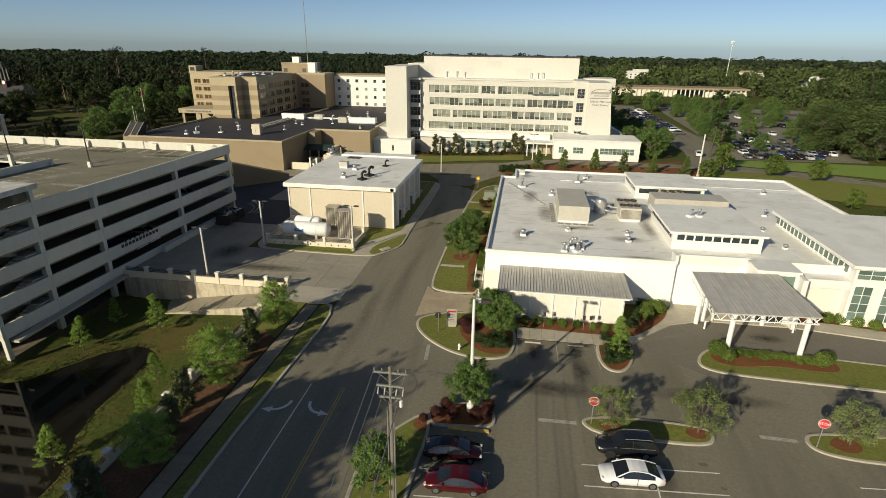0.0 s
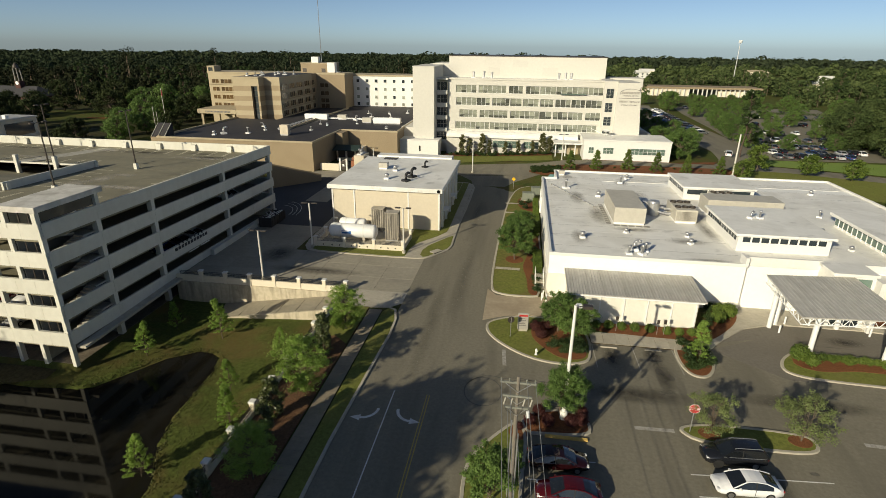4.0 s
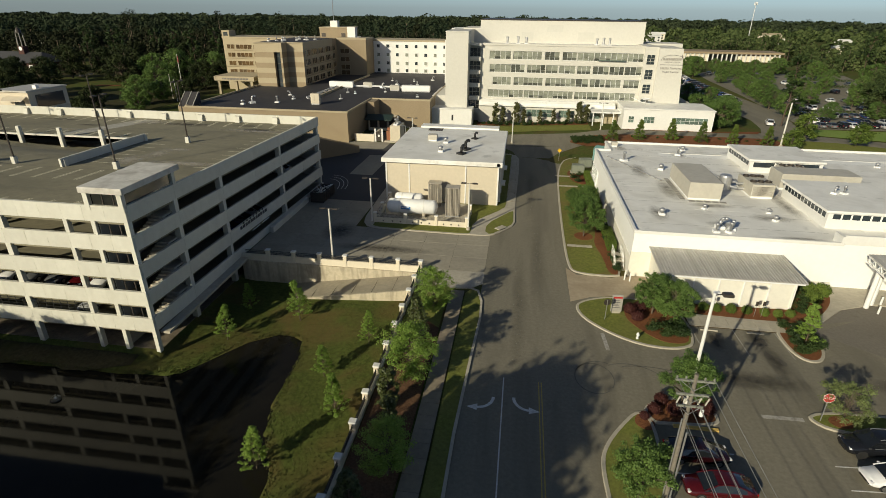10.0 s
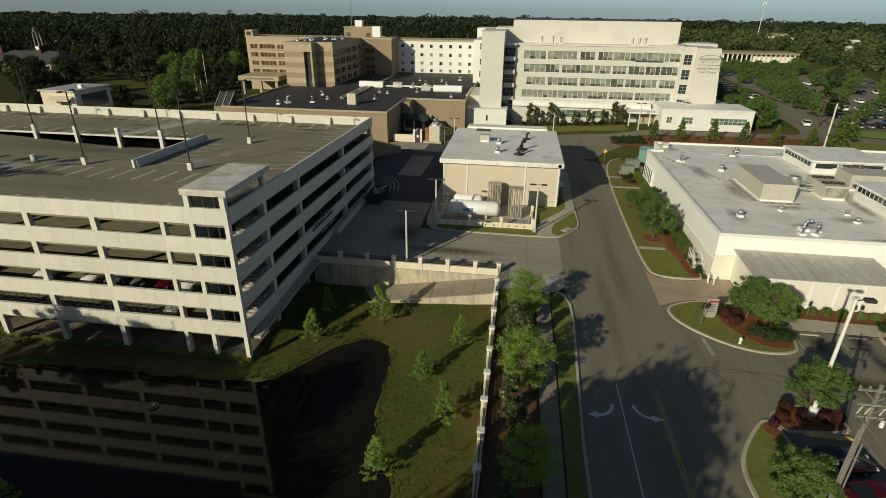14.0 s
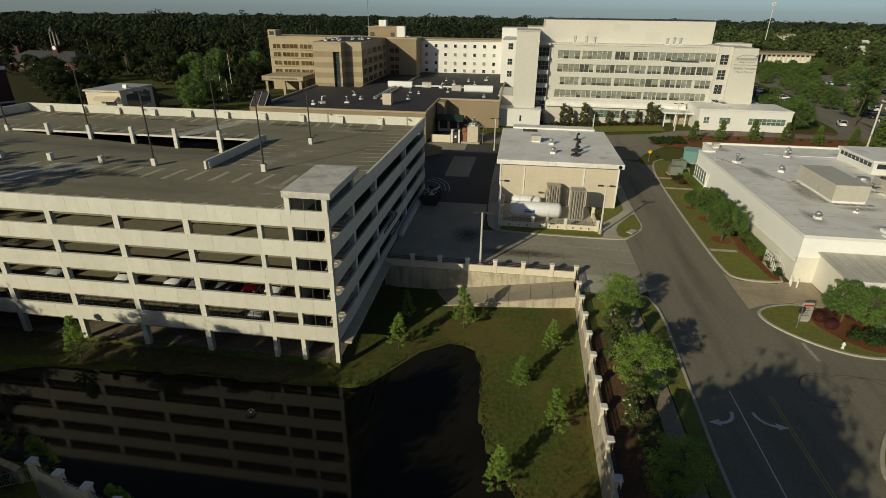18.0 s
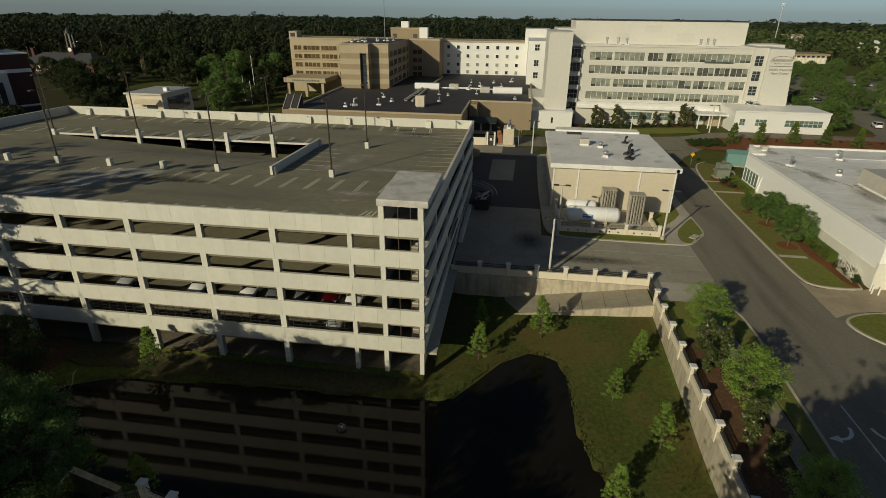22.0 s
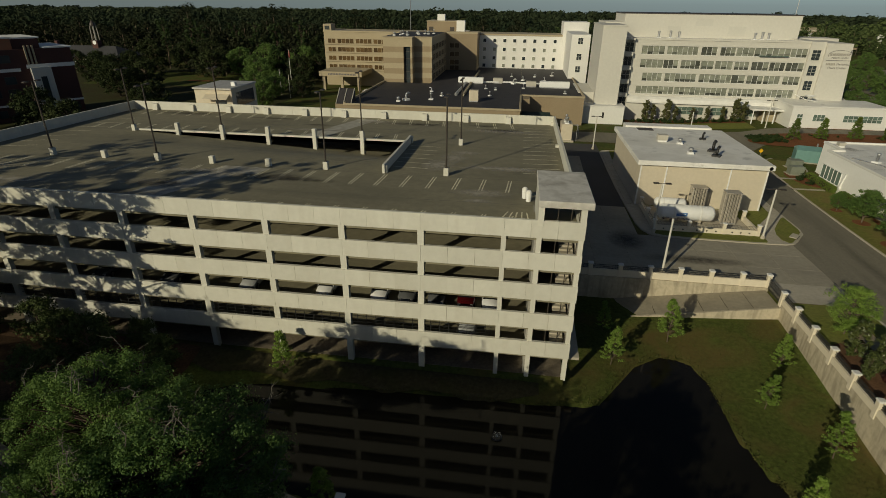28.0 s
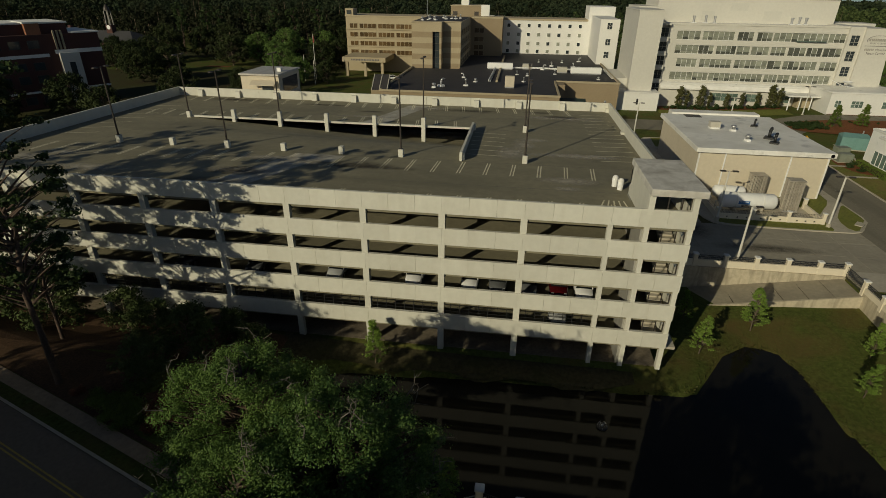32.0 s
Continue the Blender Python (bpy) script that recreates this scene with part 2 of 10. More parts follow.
M = {
    "asphalt": material("asphalt", (0.203, 0.184, 0.136), 0.85, 0.16, 3.0, 0.75, 1.0, 0.25, 30, second=(0.135, 0.121, 0.09), stretch=(0.42, 0.05, 1), spots=0.3, spot_scale=0.45),
    "asphalt_new": material("asphalt_new", (0.055, 0.054, 0.056), 0.85, 0.15, 3.0, 0.4, 0.12, 0.25, 30, second=(0.035, 0.035, 0.036)),
    "asphalt_brown": material("asphalt_brown", (0.185, 0.15, 0.115), 0.9, 0.14, 3.0, 0.4, 0.1, 0.25, 30, second=(0.13, 0.105, 0.08), spots=0.3, spot_scale=0.5),
    "asphalt_old": material("asphalt_old", (0.175, 0.157, 0.128), 0.9, 0.14, 3.0, 0.4, 0.1, 0.25, 30, second=(0.12, 0.106, 0.086), spots=0.3, spot_scale=0.5),
    "concrete": material("concrete", (0.44, 0.4, 0.32), 0.85, 0.12, 2.0, 0.35, 0.25, 0.15, 20, second=(0.27, 0.24, 0.195), random=0.06),
    "drive": material("drive_concrete", (0.32, 0.29, 0.225), 0.85, 0.12, 1.5, 0.6, 0.11, 0.15, 20, second=(0.2, 0.183, 0.15), spots=0.35, spot_scale=0.4, random=0.07),
    "deck": material("deck_concrete", (0.224, 0.204, 0.136), 0.85, 0.14, 1.2, 0.75, 1.0, 0.15, 20, second=(0.142, 0.13, 0.088), stretch=(0.06, 0.16, 1), spots=0.4, spot_scale=0.28),
    "precast": material("precast", (0.61, 0.597, 0.52), 0.75, 0.05, 1.5, 0.3, 0.5, 0.08, 25, second=(0.5, 0.47, 0.39), random=0.05, streak=1.6),
    "stained": material("stained_concrete", (0.5, 0.44, 0.33), 0.85, 0.14, 2.0, 0.85, 0.9, 0.15, 20, second=(0.25, 0.215, 0.16), streak=1.6, spots=0.35, spot_scale=0.7),
    "stain_cap": material("stained_cap", (0.6, 0.58, 0.53), 0.8, 0.1, 1.5, 0.8, 0.5, 0.1, 20, second=(0.33, 0.305, 0.26), spots=0.4, spot_scale=0.8),
    "drive_tan": material("drive_tan", (0.4, 0.325, 0.225), 0.88, 0.14, 2.0, 0.6, 0.25, 0.15, 20, second=(0.26, 0.2, 0.13)),
    "sign_grey": material("sign_grey", (0.36, 0.34, 0.3), 0.6, 0.1, 3.0, 0.3, 0.8, second=(0.28, 0.26, 0.23)),
    "cream_pale": material("cream_pale", (0.74, 0.715, 0.63), 0.75, 0.05, 2.0, 0.25, 0.3, 0.06, 20, second=(0.64, 0.61, 0.52)),
    "fin_grey": material("fin_grey", (0.38, 0.345, 0.29), 0.5, 0.12, 3.0, 0.4, 0.8, second=(0.25, 0.225, 0.185), random=0.2),
    "lawn_bright": material("lawn_bright", (0.185, 0.265, 0.062), 0.95, 0.25, 3.0, 0.5, 0.2, 0.5, 18, second=(0.225, 0.26, 0.08), spec=0.1),
    # bare bank dirt, coloured darker in place of tree shade
    "shaded_bank_dirt": material("shaded_bank_dirt", (0.062, 0.055, 0.03), 0.95, 0.4, 2.5, 0.8, 0.3, 0.5, 18, second=(0.045, 0.05, 0.018), spec=0.1, spots=0.3, spot_scale=0.8),
    "dock_green": material("dock_green", (0.022, 0.042, 0.036), 0.6, 0.15, 2.0, 0.4, 0.5, second=(0.016, 0.03, 0.026)),
    "under_dirt": material("under_dirt", (0.2, 0.168, 0.125), 0.95, 0.3, 3.0, 0.7, 0.35, 0.3, 15, second=(0.12, 0.1, 0.075), spec=0.15),
    "bed_straw": material("bed_straw", (0.15, 0.083, 0.048), 0.95, 0.4, 5.0, 0.6, 0.5, 0.5, 20, second=(0.08, 0.055, 0.034), spec=0.1),
    # park ground with the trees' shade in its dark colour
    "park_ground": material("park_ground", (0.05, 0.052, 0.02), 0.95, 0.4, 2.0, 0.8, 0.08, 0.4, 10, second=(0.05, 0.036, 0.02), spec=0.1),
    "walk_dirt": material("walk_dirt", (0.29, 0.22, 0.15), 0.9, 0.2, 2.0, 0.7, 0.4, 0.15, 20, second=(0.18, 0.13, 0.085), random=0.1),
    "orange_brick": material("orange_brick", (0.3, 0.125, 0.065), 0.85, 0.12, 5.0, 0.3, 0.3, 0.1, 30),
    "road_faded": material("road_faded", (0.37, 0.35, 0.31), 0.85, 0.3, 4.0, 0.85, 1.2, second=(0.22, 0.2, 0.16)),
    "box_grey": material("box_grey", (0.2, 0.22, 0.175), 0.55, 0.1, 2.0, 0.3, 0.6, second=(0.13, 0.14, 0.11)),
    "arm_grey": material("arm_grey", (0.22, 0.225, 0.19), 0.85, 0.2, 6.0, 0.4, 1.0, second=(0.15, 0.15, 0.12)),
    "wire_grey": material("wire_grey", (0.2, 0.2, 0.19), 0.5),
    "walk_brown": material("walk_brown", (0.27, 0.225, 0.165), 0.9, 0.15, 2.0, 0.5, 0.4, 0.15, 20, second=(0.22, 0.18, 0.13), random=0.1),
    "straw": material("pine_straw", (0.09, 0.055, 0.034), 0.95, 0.4, 5.0, 0.5, 0.5, 0.5, 20, second=(0.06, 0.04, 0.024), spec=0.1),
    "ramp": material("ramp_concrete", (0.31, 0.275, 0.205), 0.85, 0.14, 2.0, 0.5, 0.4, 0.15, 20, second=(0.22, 0.19, 0.14)),
    "bronze_glass": material("bronze_glass", (0.1, 0.062, 0.028), 0.12, 0.3, 0.5, spec=0.8, random=0.4),
    "skid": material("tyre_rubber_mark", (0.12, 0.112, 0.095), 0.85, 0.2, 3.0),
    "oil": material("oil_stain", (0.12, 0.109, 0.088), 0.7, 0.3, 2.0),
    "shaft": material("shaft_concrete", (0.3, 0.29, 0.26), 0.85, 0.1, 1.5, 0.3, 0.3),
    "white_roof": material("white_roof", (0.83, 0.815, 0.765), 0.6, 0.05, 0.8, 0.7, 0.2, 0.1, 4, second=(0.64, 0.62, 0.56), spots=0.5, spot_scale=0.33),
    "clinic_white": material("clinic_white", (0.89, 0.885, 0.85), 0.65, 0.03, 2.0, 0.15, 0.4, 0.05, 20, second=(0.82, 0.8, 0.75)),
    "white_wall": material("white_wall", (0.74, 0.73, 0.69), 0.7, 0.04, 2.0, 0.15, 0.4, 0.05, 20, second=(0.74, 0.72, 0.67)),
    "cream": material("cream_wall", (0.7, 0.63, 0.5), 0.75, 0.05, 2.0, 0.2, 0.3, 0.06, 20, second=(0.6, 0.53, 0.42)),
    "beige": material("beige_wall", (0.6, 0.53, 0.41), 0.75, 0.05, 2.0, 0.3, 0.3, 0.06, 20, second=(0.52, 0.455, 0.35)),
    "hospital": material("hospital_wall", (0.59, 0.57, 0.51), 0.75, 0.05, 1.5, 0.25, 0.12, 0.05, 10, second=(0.53, 0.51, 0.455)),
    "tan_brick": material("tan_brick", (0.295, 0.23, 0.146), 0.85, 0.1, 6.0, 0.35, 0.2, 0.1, 30, second=(0.235, 0.175, 0.107)),
    "tan_stone": material("tan_stone", (0.4, 0.335, 0.225), 0.85, 0.08, 4.0, 0.3, 0.2, 0.1, 30, second=(0.34, 0.275, 0.175)),
    "black_roof": material("black_roof", (0.035, 0.032, 0.034), 0.75, 0.25, 0.6, 0.5, 0.15, 0.1, 4, second=(0.02, 0.018, 0.02)),
    "red_brick": material("red_brick", (0.075, 0.03, 0.024), 0.85, 0.15, 5.0, 0.3, 0.2, 0.1, 30),
    "glass": material("dark_glass", (0.035, 0.045, 0.05), 0.08, 0.3, 0.4, spec=0.8),
    "pale_glass": material("blind_glass", (0.25, 0.262, 0.212), 0.15, 0.3, 0.5, spec=0.8, random=0.22),
    "dim_glass": material("dim_glass", (0.085, 0.09, 0.075), 0.12, 0.3, 0.5, spec=0.6, random=0.3),
    "green_glass": material("green_glass", (0.13, 0.185, 0.155), 0.1, 0.2, 0.4, spec=0.8, random=0.3),
    "grass": material("grass", (0.075, 0.094, 0.023), 0.95, 0.4, 2.5, 0.85, 0.2, 0.5, 18, second=(0.118, 0.083, 0.033), spec=0.1, spots=0.25, spot_scale=0.9),
    "verge_grass": material("verge_grass", (0.16, 0.165, 0.045), 0.95, 0.35, 2.5, 0.7, 0.3, 0.5, 18, second=(0.2, 0.145, 0.062), spec=0.1),
    "lawn": material("lawn", (0.165, 0.18, 0.045), 0.95, 0.3, 3.0, 0.55, 0.25, 0.5, 18, second=(0.195, 0.18, 0.065), spec=0.1),
    "mulch": material("mulch", (0.2, 0.085, 0.04), 0.95, 0.4, 6.0, 0.4, 0.5, 0.6, 20, second=(0.11, 0.05, 0.028), spec=0.1),
    "soil": material("soil", (0.07, 0.055, 0.035), 0.95, 0.4, 4.0, 0.4, 0.5, 0.6, 20, spec=0.1),
    "water": material("pond_water", (0.012, 0.011, 0.008), 0.055, 0.2, 0.2, bump=0.02, bump_scale=1.2, spec=0.125),
    "bark": material("bark", (0.12, 0.09, 0.065), 0.9, 0.3, 6.0, bump=0.6, bump_scale=14),
    "pine_bark": material("pine_bark", (0.09, 0.06, 0.045), 0.9, 0.3, 6.0, bump=0.6, bump_scale=14),
    "grey_twig": material("grey_twig", (0.15, 0.135, 0.115), 0.9, 0.2, 6.0),
    "white_paint": material("white_paint", (0.8, 0.8, 0.78), 0.45, 0.04, 3.0),
    "road_white": material("road_white", (0.68, 0.67, 0.63), 0.8, 0.2, 5.0, 0.5, 0.9, second=(0.46, 0.44, 0.41)),
    "road_yellow": material("road_yellow", (0.5, 0.37, 0.09), 0.8, 0.25, 5.0, 0.5, 0.9, second=(0.32, 0.24, 0.08)),
    "steel": material("galvanised", (0.5, 0.5, 0.5), 0.4, 0.1, 4.0, metal=0.7),
    "seam_metal": material("seam_metal", (0.5, 0.48, 0.44), 0.5, 0.12, 1.0, 0.5, 1.0, second=(0.3, 0.275, 0.23), stretch=(2.2, 0.12, 0.3), metal=0.15, random=0.05),
    "black_metal": material("black_metal", (0.02, 0.02, 0.02), 0.5, 0.1, 4.0),
    "bronze": material("bronze_metal", (0.06, 0.05, 0.042), 0.5, 0.1, 4.0, metal=0.3),
    "unit": material("unit_paint", (0.5, 0.47, 0.4), 0.55, 0.06, 2.0, 0.35, 0.6, second=(0.36, 0.335, 0.28)),
    "wood_pole": material("wood_pole", (0.18, 0.16, 0.13), 0.9, 0.2, 5.0, bump=0.3, bump_scale=20),
    "rubber": material("rubber", (0.015, 0.015, 0.015), 0.8),
    "rim": material("rim", (0.45, 0.45, 0.46), 0.3, metal=0.9),
    "car_glass": material("car_glass", (0.012, 0.014, 0.016), 0.06, spec=0.9),
    "red_sign": material("red_sign", (0.5, 0.03, 0.03), 0.45),
    "yellow_sign": material("yellow_sign", (0.7, 0.42, 0.02), 0.45),
    "yellow_curb": material("yellow_curb", (0.66, 0.44, 0.12), 0.8, 0.15, 3.0),
    "green_box": material("green_box", (0.15, 0.29, 0.27), 0.5, 0.1, 1.0, 0.3, 0.4, second=(0.12, 0.22, 0.2)),
    "letter_grey": material("letter_grey", (0.14, 0.13, 0.13), 0.5),
    "blue_label": material("blue_label", (0.05, 0.16, 0.4), 0.5),
    "headlamp": material("headlamp", (0.7, 0.7, 0.7), 0.1, spec=0.9),
    "tail_lamp": material("tail_lamp", (0.3, 0.01, 0.01), 0.2),
    "shrub_red": leaf_material("red_leaves", (0.07, 0.02, 0.015), (0.18, 0.07, 0.04), 0.2),
    "shrub_wine": leaf_material("wine_leaves", (0.03, 0.008, 0.008), (0.09, 0.03, 0.025), 0.15),
    "leaf": leaf_material("leaf_green", (0.045, 0.082, 0.016), (0.15, 0.205, 0.038)),
    "leaf_park": leaf_material("park_leaves", (0.042, 0.088, 0.022), (0.155, 0.24, 0.06), 0.3),
    "leaf_bright": leaf_material("leaf_bright", (0.125, 0.22, 0.042), (0.32, 0.45, 0.1), 0.5),
    "grass_blade": leaf_material("grass_blades", (0.06, 0.072, 0.018), (0.105, 0.105, 0.03), 0.3, 0.3),
    "leaf_oak": leaf_material("oak_leaves", (0.045, 0.105, 0.032), (0.17, 0.265, 0.068), 0.4, 0.3),
    "leaf_dark": leaf_material("leaf_dark", (0.012, 0.028, 0.008), (0.04, 0.065, 0.016), 0.12),
    "leaf_olive": leaf_material("leaf_olive", (0.05, 0.055, 0.018), (0.13, 0.13, 0.05), 0.2),
    "leaf_silver": leaf_material("leaf_silver", (0.1, 0.13, 0.045), (0.26, 0.31, 0.12), 0.35),
    "leaf_live": leaf_material("live_oak_leaves", (0.03, 0.052, 0.017), (0.105, 0.135, 0.048), 0.15, 0.35, 0.4, 0.7, 0.12),
    # darker copy of the oak leaves, with shade in the colour
    "leaf_shade": leaf_material("shaded_oak_leaves", (0.014, 0.025, 0.0095), (0.056, 0.07, 0.026), 0.12, 0.35, 0.4, 0.7, 0.1),
    "leaf_magnolia": leaf_material("magnolia_leaves", (0.025, 0.045, 0.012), (0.085, 0.1, 0.03), 0.1, 1.5, 0.7, 0.35, 0.5),
    "hospital_grey": material("hospital_grey", (0.555, 0.54, 0.485), 0.75, 0.05, 1.5, 0.25, 0.12, 0.05, 10, second=(0.5, 0.48, 0.43)),
    "flag_red": material("flag_red", (0.3, 0.07, 0.06), 0.8, 0.3, 3.0),
    "stall_paint": material("stall_paint", (0.7, 0.65, 0.48), 0.85, 0.25, 4.0, 0.55, 0.7, second=(0.44, 0.39, 0.27)),
    "deck_worn": material("deck_worn", (0.41, 0.39, 0.335), 0.85, 0.18, 1.5, 0.8, 0.5, second=(0.22, 0.196, 0.138), spots=0.3, spot_scale=0.6),
    "lamp_pale": material("lamp_pale", (0.62, 0.6, 0.54), 0.6, 0.06, 3.0, 0.2, 0.8, second=(0.5, 0.48, 0.42)),
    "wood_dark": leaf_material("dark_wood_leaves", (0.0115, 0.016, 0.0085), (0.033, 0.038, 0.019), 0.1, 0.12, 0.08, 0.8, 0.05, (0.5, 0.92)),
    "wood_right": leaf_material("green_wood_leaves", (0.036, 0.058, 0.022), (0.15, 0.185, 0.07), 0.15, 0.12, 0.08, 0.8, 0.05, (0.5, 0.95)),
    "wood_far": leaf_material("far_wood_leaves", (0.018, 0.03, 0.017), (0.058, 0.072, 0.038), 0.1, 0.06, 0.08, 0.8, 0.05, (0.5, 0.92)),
}


def stain_material(name, colour, strength):
    """A soft-edged stain: thickest in the middle of its patch, broken by noise."""
    m = bpy.data.materials.new(name)
    m.use_nodes = True
    n, l = m.node_tree.nodes, m.node_tree.links
    b = n["Principled BSDF"]
    b.inputs["Base Color"].default_value = (*colour, 1)
    b.inputs["Roughness"].default_value = 0.85
    tc = n.new("ShaderNodeTexCoord")
    sx = n.new("ShaderNodeSeparateXYZ")
    l.new(tc.outputs["Generated"], sx.inputs[0])
    cx = n.new("ShaderNodeCombineXYZ")
    for k in (0, 1):
        h = n.new("ShaderNodeMath")
        h.operation = "MULTIPLY_ADD"
        h.inputs[1].default_value, h.inputs[2].default_value = 2.0, -1.0
        l.new(sx.outputs[k], h.inputs[0])
        l.new(h.outputs[0], cx.inputs[k])
    g = n.new("ShaderNodeTexGradient")
    g.gradient_type = "SPHERICAL"
    l.new(cx.outputs[0], g.inputs[0])
    t = n.new("ShaderNodeTexNoise")
    t.inputs["Scale"].default_value, t.inputs["Detail"].default_value = 1.4, 6.0
    l.new(tc.outputs["Object"], t.inputs["Vector"])
    mu = n.new("ShaderNodeMath")
    mu.operation = "MULTIPLY"
    l.new(g.outputs["Fac"], mu.inputs[0]), l.new(t.outputs["Fac"], mu.inputs[1])
    st = n.new("ShaderNodeMath")
    st.operation, st.use_clamp = "MULTIPLY", True
    st.inputs[1].default_value = strength
    l.new(mu.outputs[0], st.inputs[0])
    l.new(st.outputs[0], b.inputs["Alpha"])
    return m


M["roof_stain"] = stain_material("roof_stain", (0.22, 0.2, 0.17), 1.1)
M["ground_stain"] = stain_material("ground_stain", (0.06, 0.053, 0.042), 1.3)
M["pale_wear"] = stain_material("pale_wear", (0.5, 0.46, 0.38), 1.3)
M["oil_soft"] = stain_material("oil_soft", (0.085, 0.076, 0.06), 0.45)

# ---- building blocks ----
class Solid:
    """Collects boxes, prisms and tubes for one mesh."""

    def __init__(self):
        self.v, self.f, self.smooth = [], [], False

    def add(self, verts, faces):
        k = len(self.v)
        self.v += [tuple(p) for p in verts]
        self.f += [tuple(k + i for i in face) for face in faces]
        return self

    def box(self, x0, x1, y0, y1, z0, z1):
        return self.add([(x0, y0, z0), (x1, y0, z0), (x1, y1, z0), (x0, y1, z0), (x0, y0, z1), (x1, y0, z1), (x1, y1, z1), (x0, y1, z1)],
                        [(3, 2, 1, 0), (4, 5, 6, 7), (0, 1, 5, 4), (1, 2, 6, 5), (2, 3, 7, 6), (3, 0, 4, 7)])

    def bevel_box(self, x0, x1, y0, y1, z0, z1, c=0.04):
        """A box whose top edges and corners are chamfered."""
        def ring(i, z):
            return [(x0 + i, y0, z), (x1 - i, y0, z), (x1, y0 + i, z), (x1, y1 - i, z), (x1 - i, y1, z), (x0 + i, y1, z), (x0, y1 - i, z), (x0, y0 + i, z)]
        top = [(x0 + c, y0 + c, z1), (x1 - c, y0 + c, z1), (x1 - c, y0 + c, z1), (x1 - c, y1 - c, z1), (x1 - c, y1 - c, z1), (x0 + c, y1 - c, z1), (x0 + c, y1 - c, z1), (x0 + c, y0 + c, z1)]
        r0, r1 = ring(c, z0), ring(c, z1 - c)
        t = [(x0 + 2 * c, y0 + c, z1), (x1 - 2 * c, y0 + c, z1), (x1 - c, y0 + 2 * c, z1), (x1 - c, y1 - 2 * c, z1), (x1 - 2 * c, y1 - c, z1), (x0 + 2 * c, y1 - c, z1), (x0 + c, y1 - 2 * c, z1), (x0 + c, y0 + 2 * c, z1)]
        faces = [tuple(range(7, -1, -1)), tuple(range(16, 24))]
        for a in (0, 8):
            faces += [(a + i, a + (i + 1) % 8, a + 8 + (i + 1) % 8, a + 8 + i) for i in range(8)]
        return self.add(r0 + r1 + t, faces)

    def prism(self, poly, z0, z1):
        n = len(poly)
        area = sum(poly[i][0] * poly[(i + 1) % n][1] - poly[(i + 1) % n][0] * poly[i][1] for i in range(n))
        if area < 0:
            poly = poly[::-1]
        return self.add([(*p[:2], z0) for p in poly] + [(*p[:2], z1) for p in poly],
                        [tuple(range(n - 1, -1, -1)), tuple(range(n, 2 * n))] + [(i, (i + 1) % n, n + (i + 1) % n, n + i) for i in range(n)])

    def tube(self, p, q, r0, r1=None, n=8, caps=True):
        p, q = Vector(p), Vector(q)
        r1 = r0 if r1 is None else r1
        d = (q - p).normalized()
        a = d.orthogonal().normalized()
        b = d.cross(a)
        ring = [a * math.cos(2 * math.pi * i / n) + b * math.sin(2 * math.pi * i / n) for i in range(n)]
        faces = [(i, (i + 1) % n, n + (i + 1) % n, n + i) for i in range(n)]
        if caps:
            faces += [tuple(range(n - 1, -1, -1)), tuple(range(n, 2 * n))]
        return self.add([p + c * r0 for c in ring] + [q + c * r1 for c in ring], faces)

    def path(self, points, r, n=6):
        for p, q in zip(points, points[1:]):
            self.tube(p, q, r, r, n)
        return self

    def rope(self, points, r, n=4):
        """One unbroken bar along many points."""
        k, m = len(self.v), len(points)
        for i, p in enumerate(points):
            d = (Vector(points[min(i + 1, m - 1)]) - Vector(points[max(i - 1, 0)])).normalized()
            a = d.cross(Vector((0, 0, 1)))
            a = a.normalized() if a.length > 1e-4 else Vector((1, 0, 0))
            b = d.cross(a)
            for j in range(n):
                w = 2 * math.pi * j / n
                self.v.append(tuple(Vector(p) + a * (r * math.cos(w)) + b * (r * math.sin(w))))
        for i in range(m - 1):
            self.f += [(k + i * n + j, k + i * n + (j + 1) % n, k + (i + 1) * n + (j + 1) % n, k + (i + 1) * n + j) for j in range(n)]
        return self

    def lathe(self, profile, origin=(0, 0, 0), n=16, axis="z"):
        """profile: (radius, height) pairs."""
        ox, oy, oz = origin
        vs, k = [], len(profile)
        for r, h in profile:
            for i in range(n):
                c, s = r * math.cos(2 * math.pi * i / n), r * math.sin(2 * math.pi * i / n)
                vs.append((ox + c, oy + s, oz + h) if axis == "z" else (ox + h, oy + c, oz + s) if axis == "x" else (ox + s, oy + h, oz + c))
        faces = [(j * n + i, j * n + (i + 1) % n, (j + 1) * n + (i + 1) % n, (j + 1) * n + i) for j in range(k - 1) for i in range(n)]
        faces += [tuple(range(n - 1, -1, -1)), tuple(range((k - 1) * n, k * n))]
        return self.add(vs, faces)

    def shear(self, fn):
        self.v = [fn(*p) for p in self.v]
        return self

    def mesh(self, name, mat):
        me = bpy.data.meshes.new(name)
        me.from_pydata(self.v, [], self.f)
        if mat:
            me.materials.append(mat)
        if self.smooth:
            me.polygons.foreach_set("use_smooth", [True] * len(me.polygons))
        me.update()
        return me


def thing(name, at=None, label="", category="", group="", kind=""):
    """An Empty at the base of a thing. at: a pose; the parts are given in its own axes."""
    ob = new(name)
    ob.empty_display_size = 0.3
    if at is not None:
        ob.matrix_world = at
    return tagged(ob, label, category, group, kind)


def part(name, solid, mat, parent=None, label="", shift=None):
    """One mesh under a thing or a part. shift: the thing's own origin, when the solid is in world axes."""
    if shift is not None:
        solid.v = [(x - shift[0], y - shift[1], z - shift[2]) for x, y, z in solid.v]
    ob = new(name, solid.mesh(name, mat))
    ob.parent = parent
    if label:
        ob["label"] = label
    return ob


